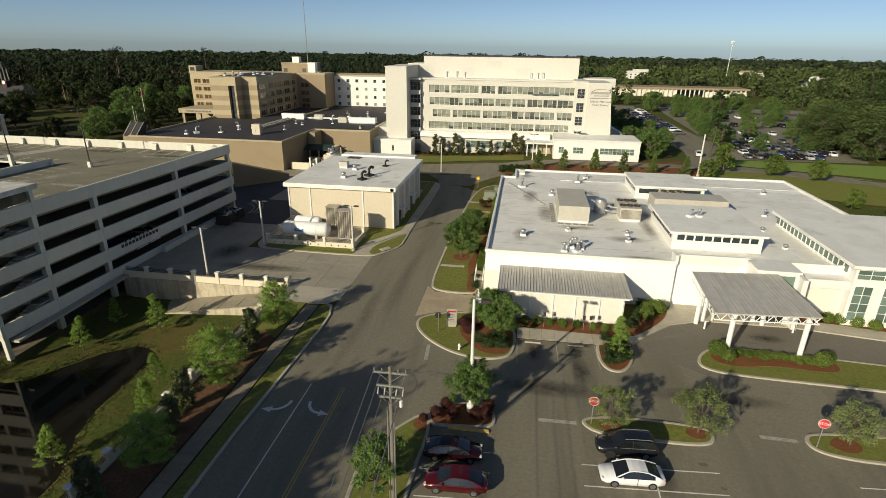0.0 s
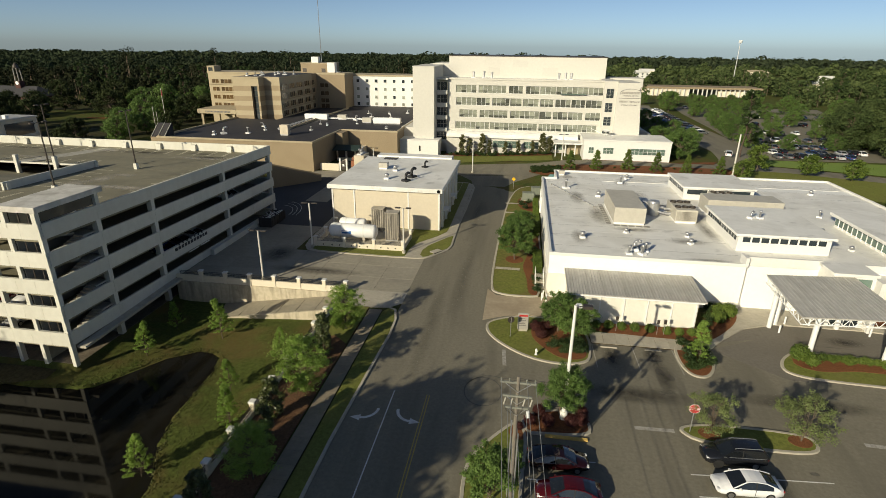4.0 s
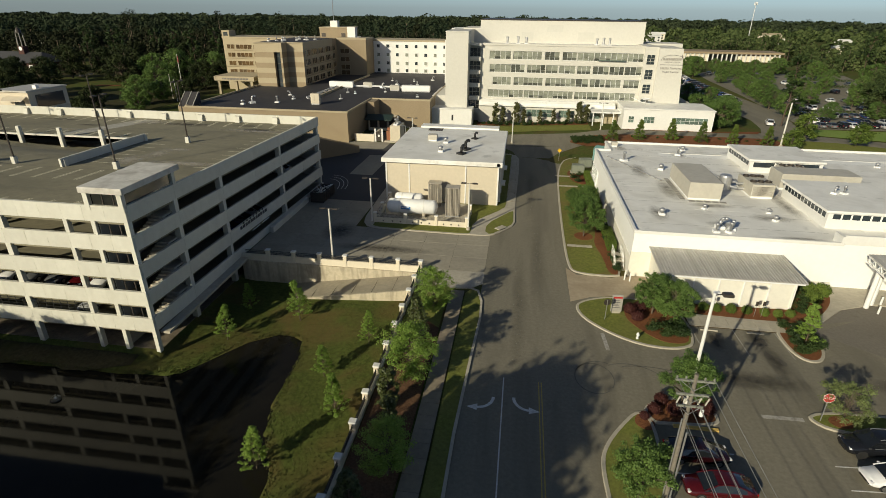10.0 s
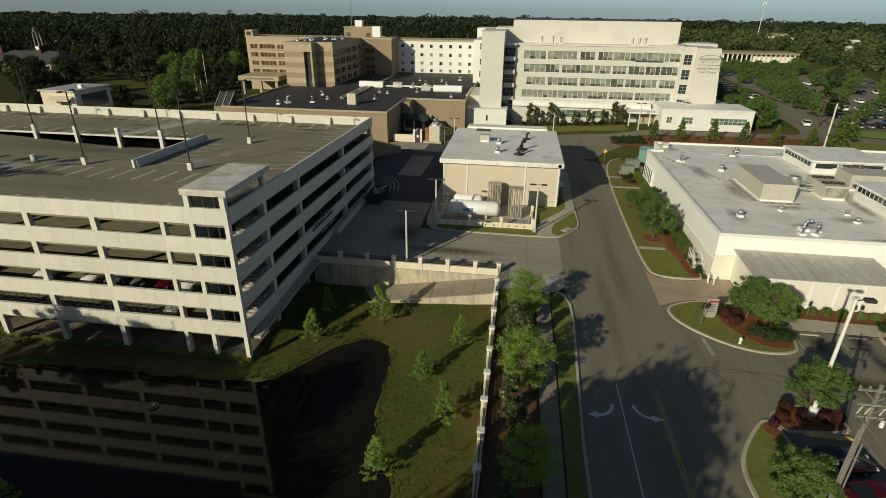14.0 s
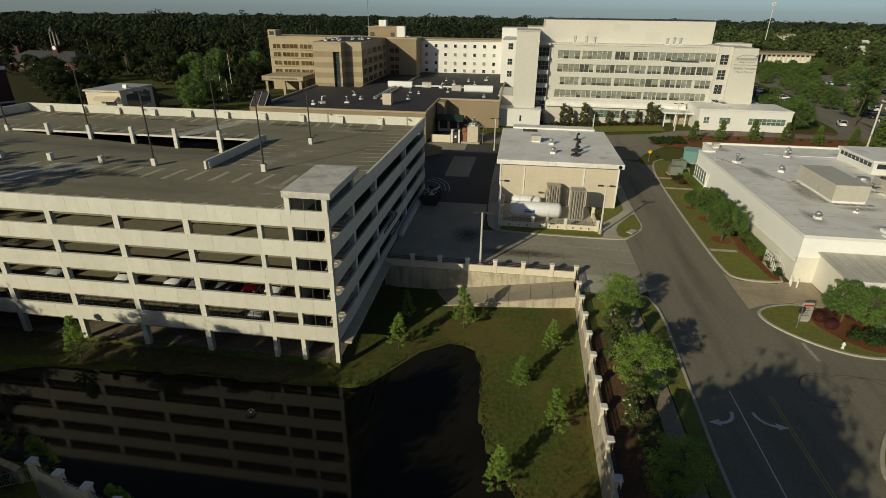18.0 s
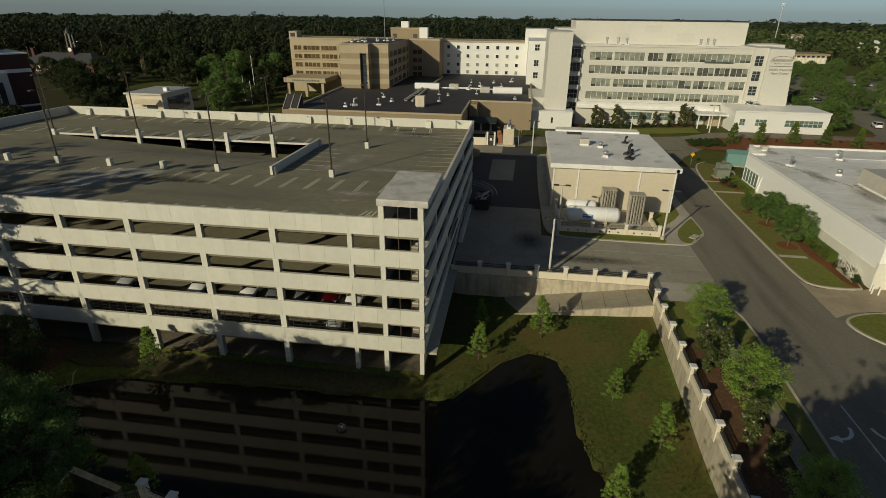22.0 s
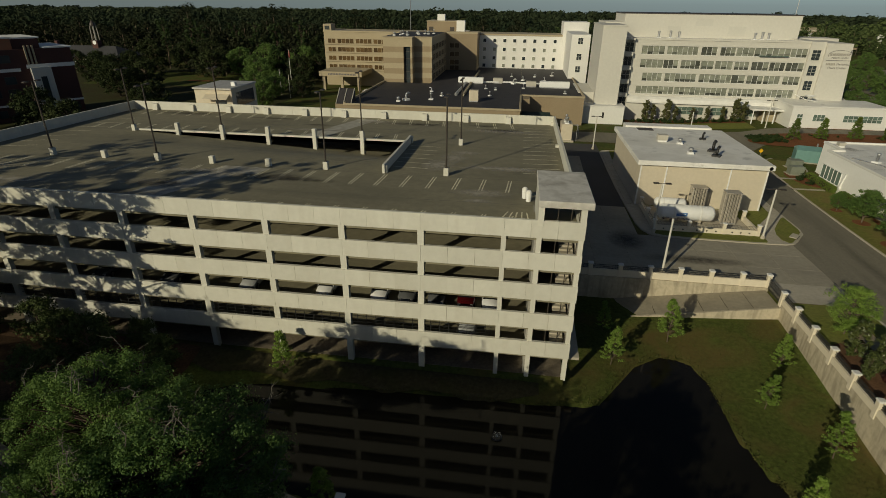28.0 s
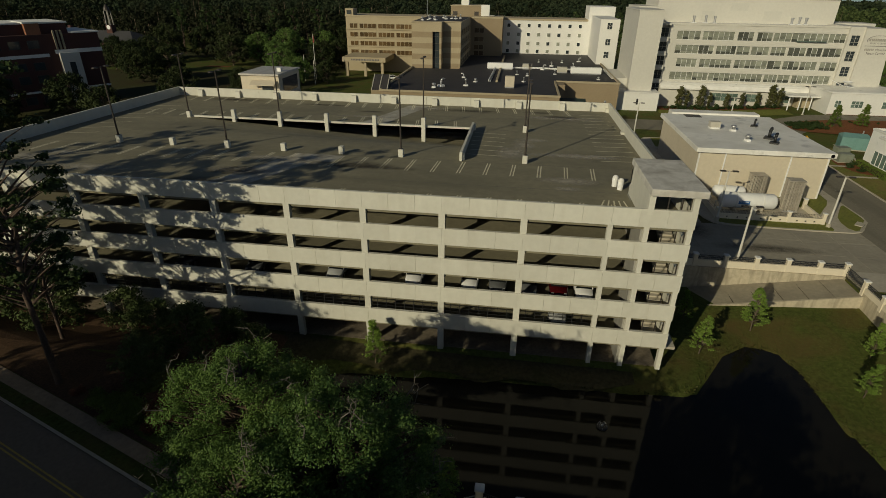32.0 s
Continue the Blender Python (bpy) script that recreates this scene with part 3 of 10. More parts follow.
def setting(name, solid, mat, label="", category=""):
    return tagged(new(name, solid.mesh(name, mat)), label, category, kind="structure")


def S():
    return Solid()


def mesh_from_arrays(name, verts, faces, mat):
    """verts (n, 3) and quads or triangles (m, k) straight into a mesh."""
    me = bpy.data.meshes.new(name)
    k = faces.shape[1]
    me.vertices.add(len(verts))
    me.vertices.foreach_set("co", verts.astype(np.float32).ravel())
    me.loops.add(faces.size)
    me.loops.foreach_set("vertex_index", faces.astype(np.int32).ravel())
    me.polygons.add(len(faces))
    me.polygons.foreach_set("loop_start", np.arange(0, faces.size, k, dtype=np.int32))
    me.polygons.foreach_set("loop_total", np.full(len(faces), k, dtype=np.int32))
    me.materials.append(mat)
    me.update()
    me.validate()
    return me


def leaf_cloud(rng, centres, radii, count, size, flat=0.75, mean=0.72, spread=0.33, ruffle=0.6):
    """Quads scattered through soft blobs: verts and faces. centres (k, 3), radii (k,), count quads in all."""
    k = len(centres)
    w = radii ** 2
    pick = rng.choice(k, count, p=w / w.sum())
    d = rng.normal(size=(count, 3))
    d /= np.linalg.norm(d, axis=1)[:, None]
    rad = radii[pick] * np.minimum(1.6, np.abs(rng.normal(mean, spread, count)))
    p = centres[pick] + d * rad[:, None] * np.array([1, 1, flat])
    nrm = d + rng.normal(size=(count, 3)) * ruffle + np.array([0, 0, 0.35])
    nrm /= np.linalg.norm(nrm, axis=1)[:, None]
    a = np.cross(nrm, rng.normal(size=(count, 3)))
    a /= np.linalg.norm(a, axis=1)[:, None]
    b = np.cross(nrm, a)
    s = size * rng.uniform(0.6, 1.4, count)[:, None]
    a, b = a * s, b * s * 0.7
    verts = np.stack([p - a, p - b * 0.8, p + a, p + b], 1).reshape(-1, 3)
    return verts, np.arange(count * 4).reshape(-1, 4)

# ---- ground, pond, roads ----
def smooth(a, b, v):
    t = min(1.0, max(0.0, (v - a) / (b - a)))
    return t * t * (3 - 2 * t)


POND = [(-96, 30), (-92, 38.5), (-86, 40.2), (-76, 40.6), (-67, 41), (-59.5, 40.9), (-53.5, 41.8), (-51.6, 44.6), (-49.2, 48.2), (-46.2, 50.4), (-43.2, 50.3),
        (-42.1, 47), (-41.7, 41), (-41.2, 37), (-39.8, 33.4), (-38.0, 30.5), (-37.5, 24), (-44, 20), (-52, 20.6), (-60, 22.8), (-67, 24.6), (-73, 26.2), (-78, 28.0), (-86, 28.5), (-93, 28.2)]
WATER = -3.9


def pond_distance(x, y):
    """Signed distance to the pond's rim, negative inside."""
    inside, best = False, 1e9
    n = len(POND)
    for i in range(n):
        (ax, ay), (bx, by) = POND[i], POND[(i + 1) % n]
        if (ay > y) != (by > y) and x < (bx - ax) * (y - ay) / (by - ay) + ax:
            inside = not inside
        dx, dy = bx - ax, by - ay
        t = max(0, min(1, ((x - ax) * dx + (y - ay) * dy) / (dx * dx + dy * dy)))
        best = min(best, math.hypot(x - ax - t * dx, y - ay - t * dy))
    return -best if inside else best


def road_south(x):
    """The far kerb line of the street that passes under the camera's end."""
    return 22.4 - (x + 96.6) * 0.355


def ground_z(x, y):
    away = 0.011 * max(0.0, math.hypot(x + 36, y) - 480)
    rise = -away + 1.6 * smooth(-25, 12, x) * smooth(115, 150, y)
    if -137 < x < -56.6 and 43.9 < y <= 95.9:
        return -2.85
    if -31.0 > x > -230 and y < 62.7 and not (x < -137.0 and y > 60):
        d = pond_distance(x, y)
        if d < 0:
            return WATER - min(1.6, -d * 0.4) - 0.05
        z = WATER + 0.0 + 1.5 * smooth(0, 8, d) + 0.12 * min(d, 1.0)
        east = smooth(-38.5, -31.5, x)
        z = max(z, WATER + 0.12 + min(d, 9) * 0.16 + 0.55 * east)
        if x > -62:
            far_z = max(-3.5, -2.05 + min(0, y - 57) * 0.066 - 0.075 * (-31 - x))
            low = WATER + 0.06 + (far_z - WATER - 0.06) * min(1.0, d / 6.5) ** 0.8
            e_ = smooth(-62, -54, x) * smooth(16, 30, y)
            z = z * (1 - e_) + low * e_
        z = z + noise.noise(Vector((x * 0.25, y * 0.25, 0))) * 0.08
        lift = smooth(11, 3.5, y - road_south(x)) if x < -70 else 0
        lift = max(lift, smooth(-88, -108, x) * smooth(42, 34, y))
        return z * (1 - lift) + -0.05 * lift
    return rise - 0.05


def steps(a, b, d):
    return [a + (b - a) * i / max(1, round((b - a) / d)) for i in range(max(1, round((b - a) / d)) + 1)]


xs = [-3000, -1500, -800, -500, -350] + steps(-260, -140, 15) + [-137.05, -136.95] + steps(-135, -100, 2.5)[:-1] + steps(-100, -57, 1.3)[:-1] + [-56.65, -56.55] + steps(-55.5, -32, 0.95) + [-31.05, -30.95] \
    + steps(-28, 70, 7) + [100, 150, 220, 350, 500, 800, 1500, 3000]
ys = [-600, -200, -60, -20, 0, 10] + steps(16, 43, 1.3) + [43.85, 43.95] + steps(45, 61, 1.3) + [62.2, 62.66, 62.74] + steps(66, 95, 6) + [95.85, 95.95] + steps(100, 116, 8) + steps(118, 152, 4) + [160, 180, 220, 280, 350, 500, 800, 1400, 3200]
xs, ys = sorted(set(xs)), sorted(set(ys))
g = S()
g.v = [(x, y, ground_z(x, y)) for y in ys for x in xs]
nx = len(xs)
g.f = [(j * nx + i, j * nx + i + 1, (j + 1) * nx + i + 1, (j + 1) * nx + i) for j in range(len(ys) - 1) for i in range(nx - 1)]
g.smooth = True
setting("ground", g, M["grass"], "rough green and brown grass ground falling to a pond", "ground")
water = S()
cx, cy = -62, 35
water.v = [(cx + (x - cx) * 1.03, cy + (y - cy) * 1.03, WATER) for x, y in POND]
water.f = [tuple(range(len(POND) - 1, -1, -1))]
setting("water", water, M["water"], "still dark pond water mirroring the garage", "water")


def drape(poly_strip, mat, name, label, category, lift=0.0, across=1):
    """A paved strip between two lines of points, laid on the ground."""
    s = S()
    for (a, b) in poly_strip:
        for k in range(across + 1):
            x, y = a[0] + (b[0] - a[0]) * k / across, a[1] + (b[1] - a[1]) * k / across
            s.v.append((x, y, ground_z(x, y) + 0.05 + lift))
    w = across + 1
    s.f = [(i * w + k, i * w + k + 1, (i + 1) * w + k + 1, (i + 1) * w + k) for i in range(len(poly_strip) - 1) for k in range(across)]
    ob = setting(name, s, mat, label, category)
    me = ob.data
    bm = bmesh.new()
    bm.from_mesh(me)
    bmesh.ops.recalc_face_normals(bm, faces=bm.faces)
    if bm.faces and sum(f.normal.z for f in bm.faces) < 0:
        bmesh.ops.reverse_faces(bm, faces=bm.faces)
    bm.to_mesh(me)
    bm.free()
    return ob


def flat(poly, z, mat, name, label, category, depth=0.25):
    return setting(name, S().prism(poly, z - depth, z), mat, label, category)


# the street between the buildings, the turn into the yard and the car parks
flat([(-22.8, -40), (-11.9, -40), (-11.9, 124), (-19.5, 124), (-19.5, 81.5), (-20.6, 78.4), (-22.6, 77.2), (-22.6, 60.2), (-22.8, 53)], 0.0, M["asphalt"], "road_main", "worn grey asphalt street with painted lanes", "road")
flat([(-12.2, 64), (-9.8, 64), (-8.6, 112), (-7.4, 124), (-12.2, 124)], -0.004, M["asphalt"], "road_edge", "asphalt gutter edge of the street", "road")
flat([(-11.9, -40), (110, -40), (110, 58.2), (20, 58.2), (13.2, 56), (-0.5, 54), (-11.9, 62)], -0.004, M["asphalt"], "parking_lot", "grey asphalt car park with faded markings", "car park")
drape([((-19.5, 124), (-11.9, 124)), ((-20.5, 129), (-9.5, 129)), ((-24, 134.5), (-5, 134.5))], M["asphalt"], "road_mouth", "asphalt mouth of a side street", "road", 0.0)
drape([((-60, 134), (-60, 145)), ((-30, 134.5), (-30, 146)), ((-5, 134.5), (-5, 149)), ((4, 143), (4, 153)), ((12, 146.6), (12, 153.4)), ((30, 147.6), (30, 153.4)), ((46, 148.0), (46, 155.5)), ((60, 146.5), (60, 153.5)), ((72, 142.5), (72, 149.5)), ((110, 131), (110, 138)), ((200, 108), (200, 115))], M["asphalt"], "road_cross", "asphalt campus road", "road", 0.004, 4)

# ---- parking garage ----
GX0, GX1, GY0, GY1 = -136.4, -56.4, 43.9, 95.6
SLOPE = -0.016
TOPS = [1.45, 4.6, 7.75, 10.87, 14.0]
BAND = 1.66
COLS_X = [-60.3, -63.4] + [-70.9 - 7.46 * i for i in range(9)] + [-135.9]
COLS_Y = [51.6, 61.0, 78.6, 94.9]
garage = thing("parking_garage", pose(GX1, GY0, -2.85), "five-level pale precast concrete parking garage", "parking garage")
gshift = (GX1, GY0, -2.85)


def tilt(x, y, z):
    return (x, y, z + SLOPE * (y - GY0))


def gpart(name, solid, mat, label="", level=True, parent=None):
    if level:
        solid.shear(tilt)
    return part(name, solid, mat, parent or garage, label, gshift)


RAMP_Y0, RAMP_Y1, RAMP_X0, RAMP_X1 = 60.6, 77.4, -122.9, -78.6
for i, top in enumerate(TOPS):
    deck = top - 1.5
    if i == 4:
        for a, b, c, d in ((GX0 + 0.3, GX1 - 0.3, GY0 + 0.3, RAMP_Y0), (GX0 + 0.3, GX1 - 0.3, RAMP_Y1, GY1 - 0.3), (GX0 + 0.3, RAMP_X0, RAMP_Y0, RAMP_Y1), (RAMP_X1, GX1 - 0.3, RAMP_Y0, RAMP_Y1)):
            gpart("deck", S().box(a, b, c, d, deck - 0.5, deck), M["deck"])
    else:
        gpart("deck", S().box(GX0 + 0.3, GX1 - 0.3, GY0 + 0.3, GY1 - 0.3, deck - 0.5, deck), M["deck"])
# the sloping roof ramp
zr = TOPS[4] - 1.5
ramp = S()
nu, nv = 12, 6
for side in (0.0, -0.35):
    for j in range(nv + 1):
        for i in range(nu + 1):
            u, v = i / nu, j / nv
            ramp.v.append((RAMP_X0 + (RAMP_X1 - RAMP_X0) * u, RAMP_Y0 + (RAMP_Y1 - RAMP_Y0) * v, zr - 0.004 - 2.5 * u * smooth(0.35, 1.0, v) + side))
for j in range(nv):
    for i in range(nu):
        p_ = j * (nu + 1) + i
        q_ = p_ + (nu + 1) * (nv + 1)
        ramp.f += [(p_, p_ + 1, p_ + nu + 2, p_ + nu + 1), (q_ + nu + 1, q_ + nu + 2, q_ + 1, q_)]
ramp.smooth = True
gpart("ramp", ramp, M["deck"])
gpart("floor_slab", S().box(GX0 + 0.3, GX1 - 0.3, GY0 + 0.5, GY1 - 0.3, -2.84, -2.8), M["under_dirt"], "bare brown dirt under the garage", False)
for top in TOPS:
    # front, back and flank spandrels in separate precast panels
    edges = [GX1] + COLS_X[1:]
    edges[-1] = GX0
    for a, b in zip(edges, edges[1:]):
        n = max(1, round((a - b) / 2.5))
        for k in range(n):
            x1, x0 = a - (a - b) * k / n - 0.008, a - (a - b) * (k + 1) / n + 0.008
            gpart("spandrel_panel", S().box(x0, x1, GY0 - 0.02, GY0 + 0.28, top - BAND, top), M["precast"])
    ye = [GY0 + 0.3, 51.6, 61.0, 69.8, 78.6, 86.8, GY1]
    for c, d in zip(ye, ye[1:]):
        gpart("spandrel_panel", S().box(GX1 - 0.28, GX1 + 0.02, c + 0.012, d - 0.012, top - BAND, top), M["precast"])
        gpart("spandrel_panel", S().box(GX0 - 0.02, GX0 + 0.28, c + 0.012, d - 0.012, top - BAND, top), M["precast"])
    for k in range(10):
        w = (GX1 - GX0 - 0.6) / 10
        gpart("spandrel_panel", S().box(GX0 + 0.3 + w * k + 0.012, GX0 + 0.3 + w * (k + 1) - 0.012, GY1 - 0.28, GY1, top - BAND, top), M["precast"])
for x in [GX1 - 0.28] + COLS_X:
    w = 0.22 if x > -64 else 0.3
    gpart("column", S().box(x - w, x + w, GY0 + 0.06, GY0 + 0.6, -2.9, TOPS[4] - 1.2), M["precast"], level=False)
for y in COLS_Y:
    gpart("column", S().box(GX1 - 0.75, GX1 - 0.06, y - 0.32, y + 0.32, -2.85, TOPS[4] - 1.7), M["precast"], level=False)
for y in (60.8, 77.4):
    for k in range(9):
        x = -70.9 - 7.46 * k
        gpart("column", S().box(x - 0.3, x + 0.3, y - 0.3, y + 0.3, -2.85, 10.2), M["precast"], level=False)
# stair tower at the near corner
gpart("stair_roof", S().bevel_box(-60.6, -55.95, 43.5, 52.6, 15.35, 15.95), M["stain_cap"], "pale stained concrete stair tower cap", False)
for x, y in ((-60.3, 44.1), (-56.7, 44.1), (-60.3, 52.0), (-56.7, 52.0)):
    gpart("stair_post", S().box(x - 0.25, x + 0.25, y - 0.25, y + 0.25, 13.5, 15.35), M["precast"], "", False)
gpart("stair_wall", S().box(-60.55, -60.35, 44.4, 52.2, 12.3, 15.35), M["precast"], "", False)
# roof: kerbs, pedestals, lamps, stall lines
zd = TOPS[4] - 1.5


def deck_z(y):
    return zd + SLOPE * (y - GY0)


gpart("ramp_wall", S().box(RAMP_X1, RAMP_X1 + 0.3, RAMP_Y0, RAMP_Y1, zd - 0.6, zd + 1.1), M["precast"], "pale ramp end wall")
gpart("edge_beam", S().box(RAMP_X0, RAMP_X1 + 0.3, RAMP_Y1, RAMP_Y1 + 0.3, zd - 0.5, zd + 0.28), M["precast"])
roof_lamp = thing("roof_lamp", None, "bronze twin-head lamp post on the garage roof", "lamp post", "lamp posts on the garage roof")
part("pole", S().tube((0, 0, 0), (0, 0, 8.4), 0.11, 0.08, 8), M["bronze"], roof_lamp)
part("base_plate", S().box(-0.2, 0.2, -0.2, 0.2, 0, 0.05), M["bronze"], roof_lamp)
part("arm", S().tube((-0.75, 0, 8.35), (0.75, 0, 8.35), 0.035, n=6), M["bronze"], roof_lamp)
for sx in (-0.95, 0.95):
    part("lamp_head", S().bevel_box(sx - 0.35, sx + 0.35, -0.2, 0.2, 8.28, 8.45, 0.05), M["bronze"], roof_lamp)
lamp_spots = []
for i in range(9):
    x = -70.9 - 7.46 * i
    if i < 8:
        gpart("pedestal", S().bevel_box(x - 0.3, x + 0.3, 60.9, 61.5, zd - 0.1, zd + 0.95), M["precast"], "pale concrete pedestal")
        z0 = zd - 2.5 * max(0, min(1, (x - RAMP_X0) / (RAMP_X1 - RAMP_X0))) if x < RAMP_X1 else zd
        gpart("pedestal", S().bevel_box(x - 0.3, x + 0.3, 76.9, 77.5, z0 - 0.2, zd + (1.5 if -117 < x < -79 else 0.95)), M["precast"], "pale concrete pedestal")
    if i in (0, 2, 5, 7):
        lamp_spots += [(x, 61.2, deck_z(61.2) + 0.95), (x, 77.2, deck_z(77.2) + (1.5 if -117 < x < -79 else 0.95))]
for i, (x, y, z) in enumerate(lamp_spots):
    if i:
        copy_thing(roof_lamp, pose(x, y, z, 0, 0, 90))
roof_lamp.matrix_basis = pose(*lamp_spots[0], 0, 0, 90)
for k in range(10):
    x = -64.5 - 7.46 * k
    gpart("buttress", S().add([(x - 0.45, GY1 - 0.3, zd), (x + 0.45, GY1 - 0.3, zd), (x + 0.45, GY1 - 0.95, zd), (x - 0.45, GY1 - 0.95, zd), (x - 0.45, GY1 - 0.3, zd + 1.25), (x + 0.45, GY1 - 0.3, zd + 1.25), (x + 0.45, GY1 - 0.75, zd + 1.1), (x - 0.45, GY1 - 0.75, zd + 1.1)],
                              [(4, 5, 6, 7), (1, 0, 4, 5), (2, 1, 5, 6), (3, 2, 6, 7), (0, 3, 7, 4)]), M["precast"])


def roof_line(x0, y0, x1, y1, w=0.13):
    d = Vector((x1 - x0, y1 - y0)).normalized() * (w / 2)
    q = [(x0 - d.y, y0 + d.x), (x0 + d.y, y0 - d.x), (x1 + d.y, y1 - d.x), (x1 - d.y, y1 + d.x)]
    part("stall_line", S().add([(a, b, deck_z(b) + 0.006) for a, b in q], [(0, 1, 2, 3)]), M["stall_paint"], garage, "", gshift)


for k in range(24):
    x = -63.5 - 2.95 * k
    if x < -132:
        break
    for o in (-0.16, 0.16):
        roof_line(x + o, 55.8, x + 0.25 + o, 60.2)
        roof_line(x + o, 44.9, x + 1.0 + o, 48.6)
        roof_line(x + o, 90.4, x - 0.5 + o, 94.6)
        if x < -80:
            roof_line(x + o, 78.2, x - 0.5 + o, 82.4)
for k in range(13):
    y = 64.0 + 2.3 * k
    roof_line(-57.2, y, -61.8, y - 0.3)
    if y < 77:
        roof_line(-78.0, y, -73.6, y - 0.3)
for k in range(5):
    roof_line(-61.0 - 0.9 * k, 45.0, -61.4 - 0.45 * k, 49.8)
for k in range(7):
    roof_line(-134.2, 64 + 3.4 * k, -129.5, 65.6 + 3.4 * k)
# litter bins by the stair tower
for x, y in ((-61.6, 54.3), (-61.2, 53.3)):
    b_ = thing("litter_bin", pose(x, y, deck_z(y)), "white domed litter bin on the garage roof", "bin", "litter bins")
    part("drum", S().lathe([(0.28, 0), (0.32, 0.8), (0.3, 0.85)], n=14), M["white_paint"], b_)
    part("lid", S().lathe([(0.33, 0.85), (0.3, 1.05), (0.16, 1.2), (0.02, 1.24)], n=14), M["white_wall"], b_)
# stairs seen through the corner tower, with glazed fronts
for i in range(5):
    z0 = (-2.85 if i == 0 else TOPS[i - 1] - 1.5)
    z1 = TOPS[i] - 1.5
    for half in ((0, 1) if i else ()):
        za = z0 + (z1 - z0) * half / 2
        rise = (z1 - z0) / 18
        prof = [(0, -0.3)] + [q for k in range(9) for q in ((4.6 * k / 9, rise * (k + 1)), (4.6 * (k + 1) / 9, rise * (k + 1)))] + [(4.6, rise * 9 - 0.35)]
        xa = -58.2 if half == 0 else -59.8
        npf = len(prof)
        fl = S().add([(xa, 45.4 + u if half == 0 else 50.0 - u, za + w) for u, w in prof] + [(xa + 1.3, 45.4 + u if half == 0 else 50.0 - u, za + w) for u, w in prof],
                     [tuple(range(npf)), tuple(range(2 * npf - 1, npf - 1, -1))] + [(i, npf + i, npf + (i + 1) % npf, (i + 1) % npf) for i in range(npf)])
        gpart("stair_flight", fl, M["concrete"], "concrete stair flight", False)
    if i:
        gpart("stair_landing", S().box(-59.8, -56.9, 50.0, 51.4, (z0 + z1) / 2 - 0.2, (z0 + z1) / 2), M["concrete"], "", False)
for i in range(5):
    zb = TOPS[i]
    zt = (TOPS[i + 1] - BAND) if i < 4 else 15.35
    fr = S()
    for x in (-60.05, -58.85, -57.7, -57.0):
        fr.box(x - 0.04, x + 0.04, GY0 + 0.35, GY0 + 0.45, zb, zt)
    fr.box(-60.05, -57.0, GY0 + 0.35, GY0 + 0.45, zt - 0.06, zt)
    gpart("window_frame", fr, M["bronze"], "dark open stair window frame", False)
gpart("stair_side", S().box(-56.75, -56.68, 44.6, 51.6, 14.0, 15.35), M["glass"], "dark glazed stair tower side", False)
gpart("shaft_wall", S().box(-60.7, -60.5, 44.4, 52.0, -2.8, 12.4), M["shaft"], "grey concrete stair shaft wall", False)
gpart("shaft_wall", S().box(-60.5, -56.8, 51.7, 51.9, -2.8, 12.4), M["shaft"], "grey concrete stair shaft wall", False)
# grilles in the lowest openings
ex = [-63.7] + COLS_X[2:]
for a, b in zip(ex, ex[1:]):
    s_ = S()
    n_ = max(3, round((a - b) / 0.9))
    for i in range(1, n_):
        x = a + (b - a) * i / n_
        s_.box(x - 0.025, x + 0.025, GY0 + 0.3, GY0 + 0.34, 1.4, 3.0)
    for z in (1.75, 2.1, 2.45, 2.8):
        s_.box(b + 0.3, a - 0.3, GY0 + 0.3, GY0 + 0.34, z - 0.02, z + 0.02)
    gpart("grille", s_, M["black_metal"], "black metal security grille", False)
# beams under each deck
for top in TOPS[1:]:
    for k in range(9):
        x = -70.9 - 7.46 * k
        spans = [(GY0 + 0.6, RAMP_Y0), (RAMP_Y1 + 0.3, GY1 - 0.5)] if top == TOPS[4] and RAMP_X0 < x < RAMP_X1 else [(GY0 + 0.6, GY1 - 0.5)]
        for c, d in spans:
            gpart("tee_beam", S().box(x - 0.18, x + 0.18, c, d, top - 1.5 - 1.0, top - 1.5 - 0.5), M["deck"])
# flank: ledge, vehicle entrance, sign plates
gpart("side_ledge", S().add([(-56.4, 44.6, -0.75), (-55.3, 44.6, -0.75), (-55.3, 62.6, -0.35), (-56.4, 62.6, -0.35), (-56.4, 44.6, -0.45), (-55.3, 44.6, -0.45), (-55.3, 62.6, -0.02), (-56.4, 62.6, -0.02)],
                            [(3, 2, 1, 0), (4, 5, 6, 7), (0, 1, 5, 4), (1, 2, 6, 5), (2, 3, 7, 6), (3, 0, 4, 7)]), M["concrete"], "sloping concrete side ledge", False)
gpart("entrance_kerb", S().bevel_box(-56.2, -55.6, 71.5, 86, -0.05, 0.9), M["precast"], "", False)
for y0 in (66.2, 69.2):
    gpart("height_bar", S().tube((-56.1, y0, 2.5), (-56.1, y0 + 2.4, 2.5), 0.07, n=6), M["white_paint"], "white clearance bar", False)
for i in range(11):
    gpart("sign_bar", S().box(-56.38, -56.33, 63.6 + 0.75 * i, 64.1 + 0.75 * i, 3.6 - 0.012 * i, 4.05 - 0.012 * i), M["black_metal"], "dark lettering bar over the entrance", False)
for i in range(7):
    gpart("sign_mark", S().lathe([(0.16, 0), (0.16, 0.05)], (-56.36, 64.6 + 0.95 * i, 4.3 - 0.01 * i), 8, "x"), M["black_metal"], "dark round emblem", False)
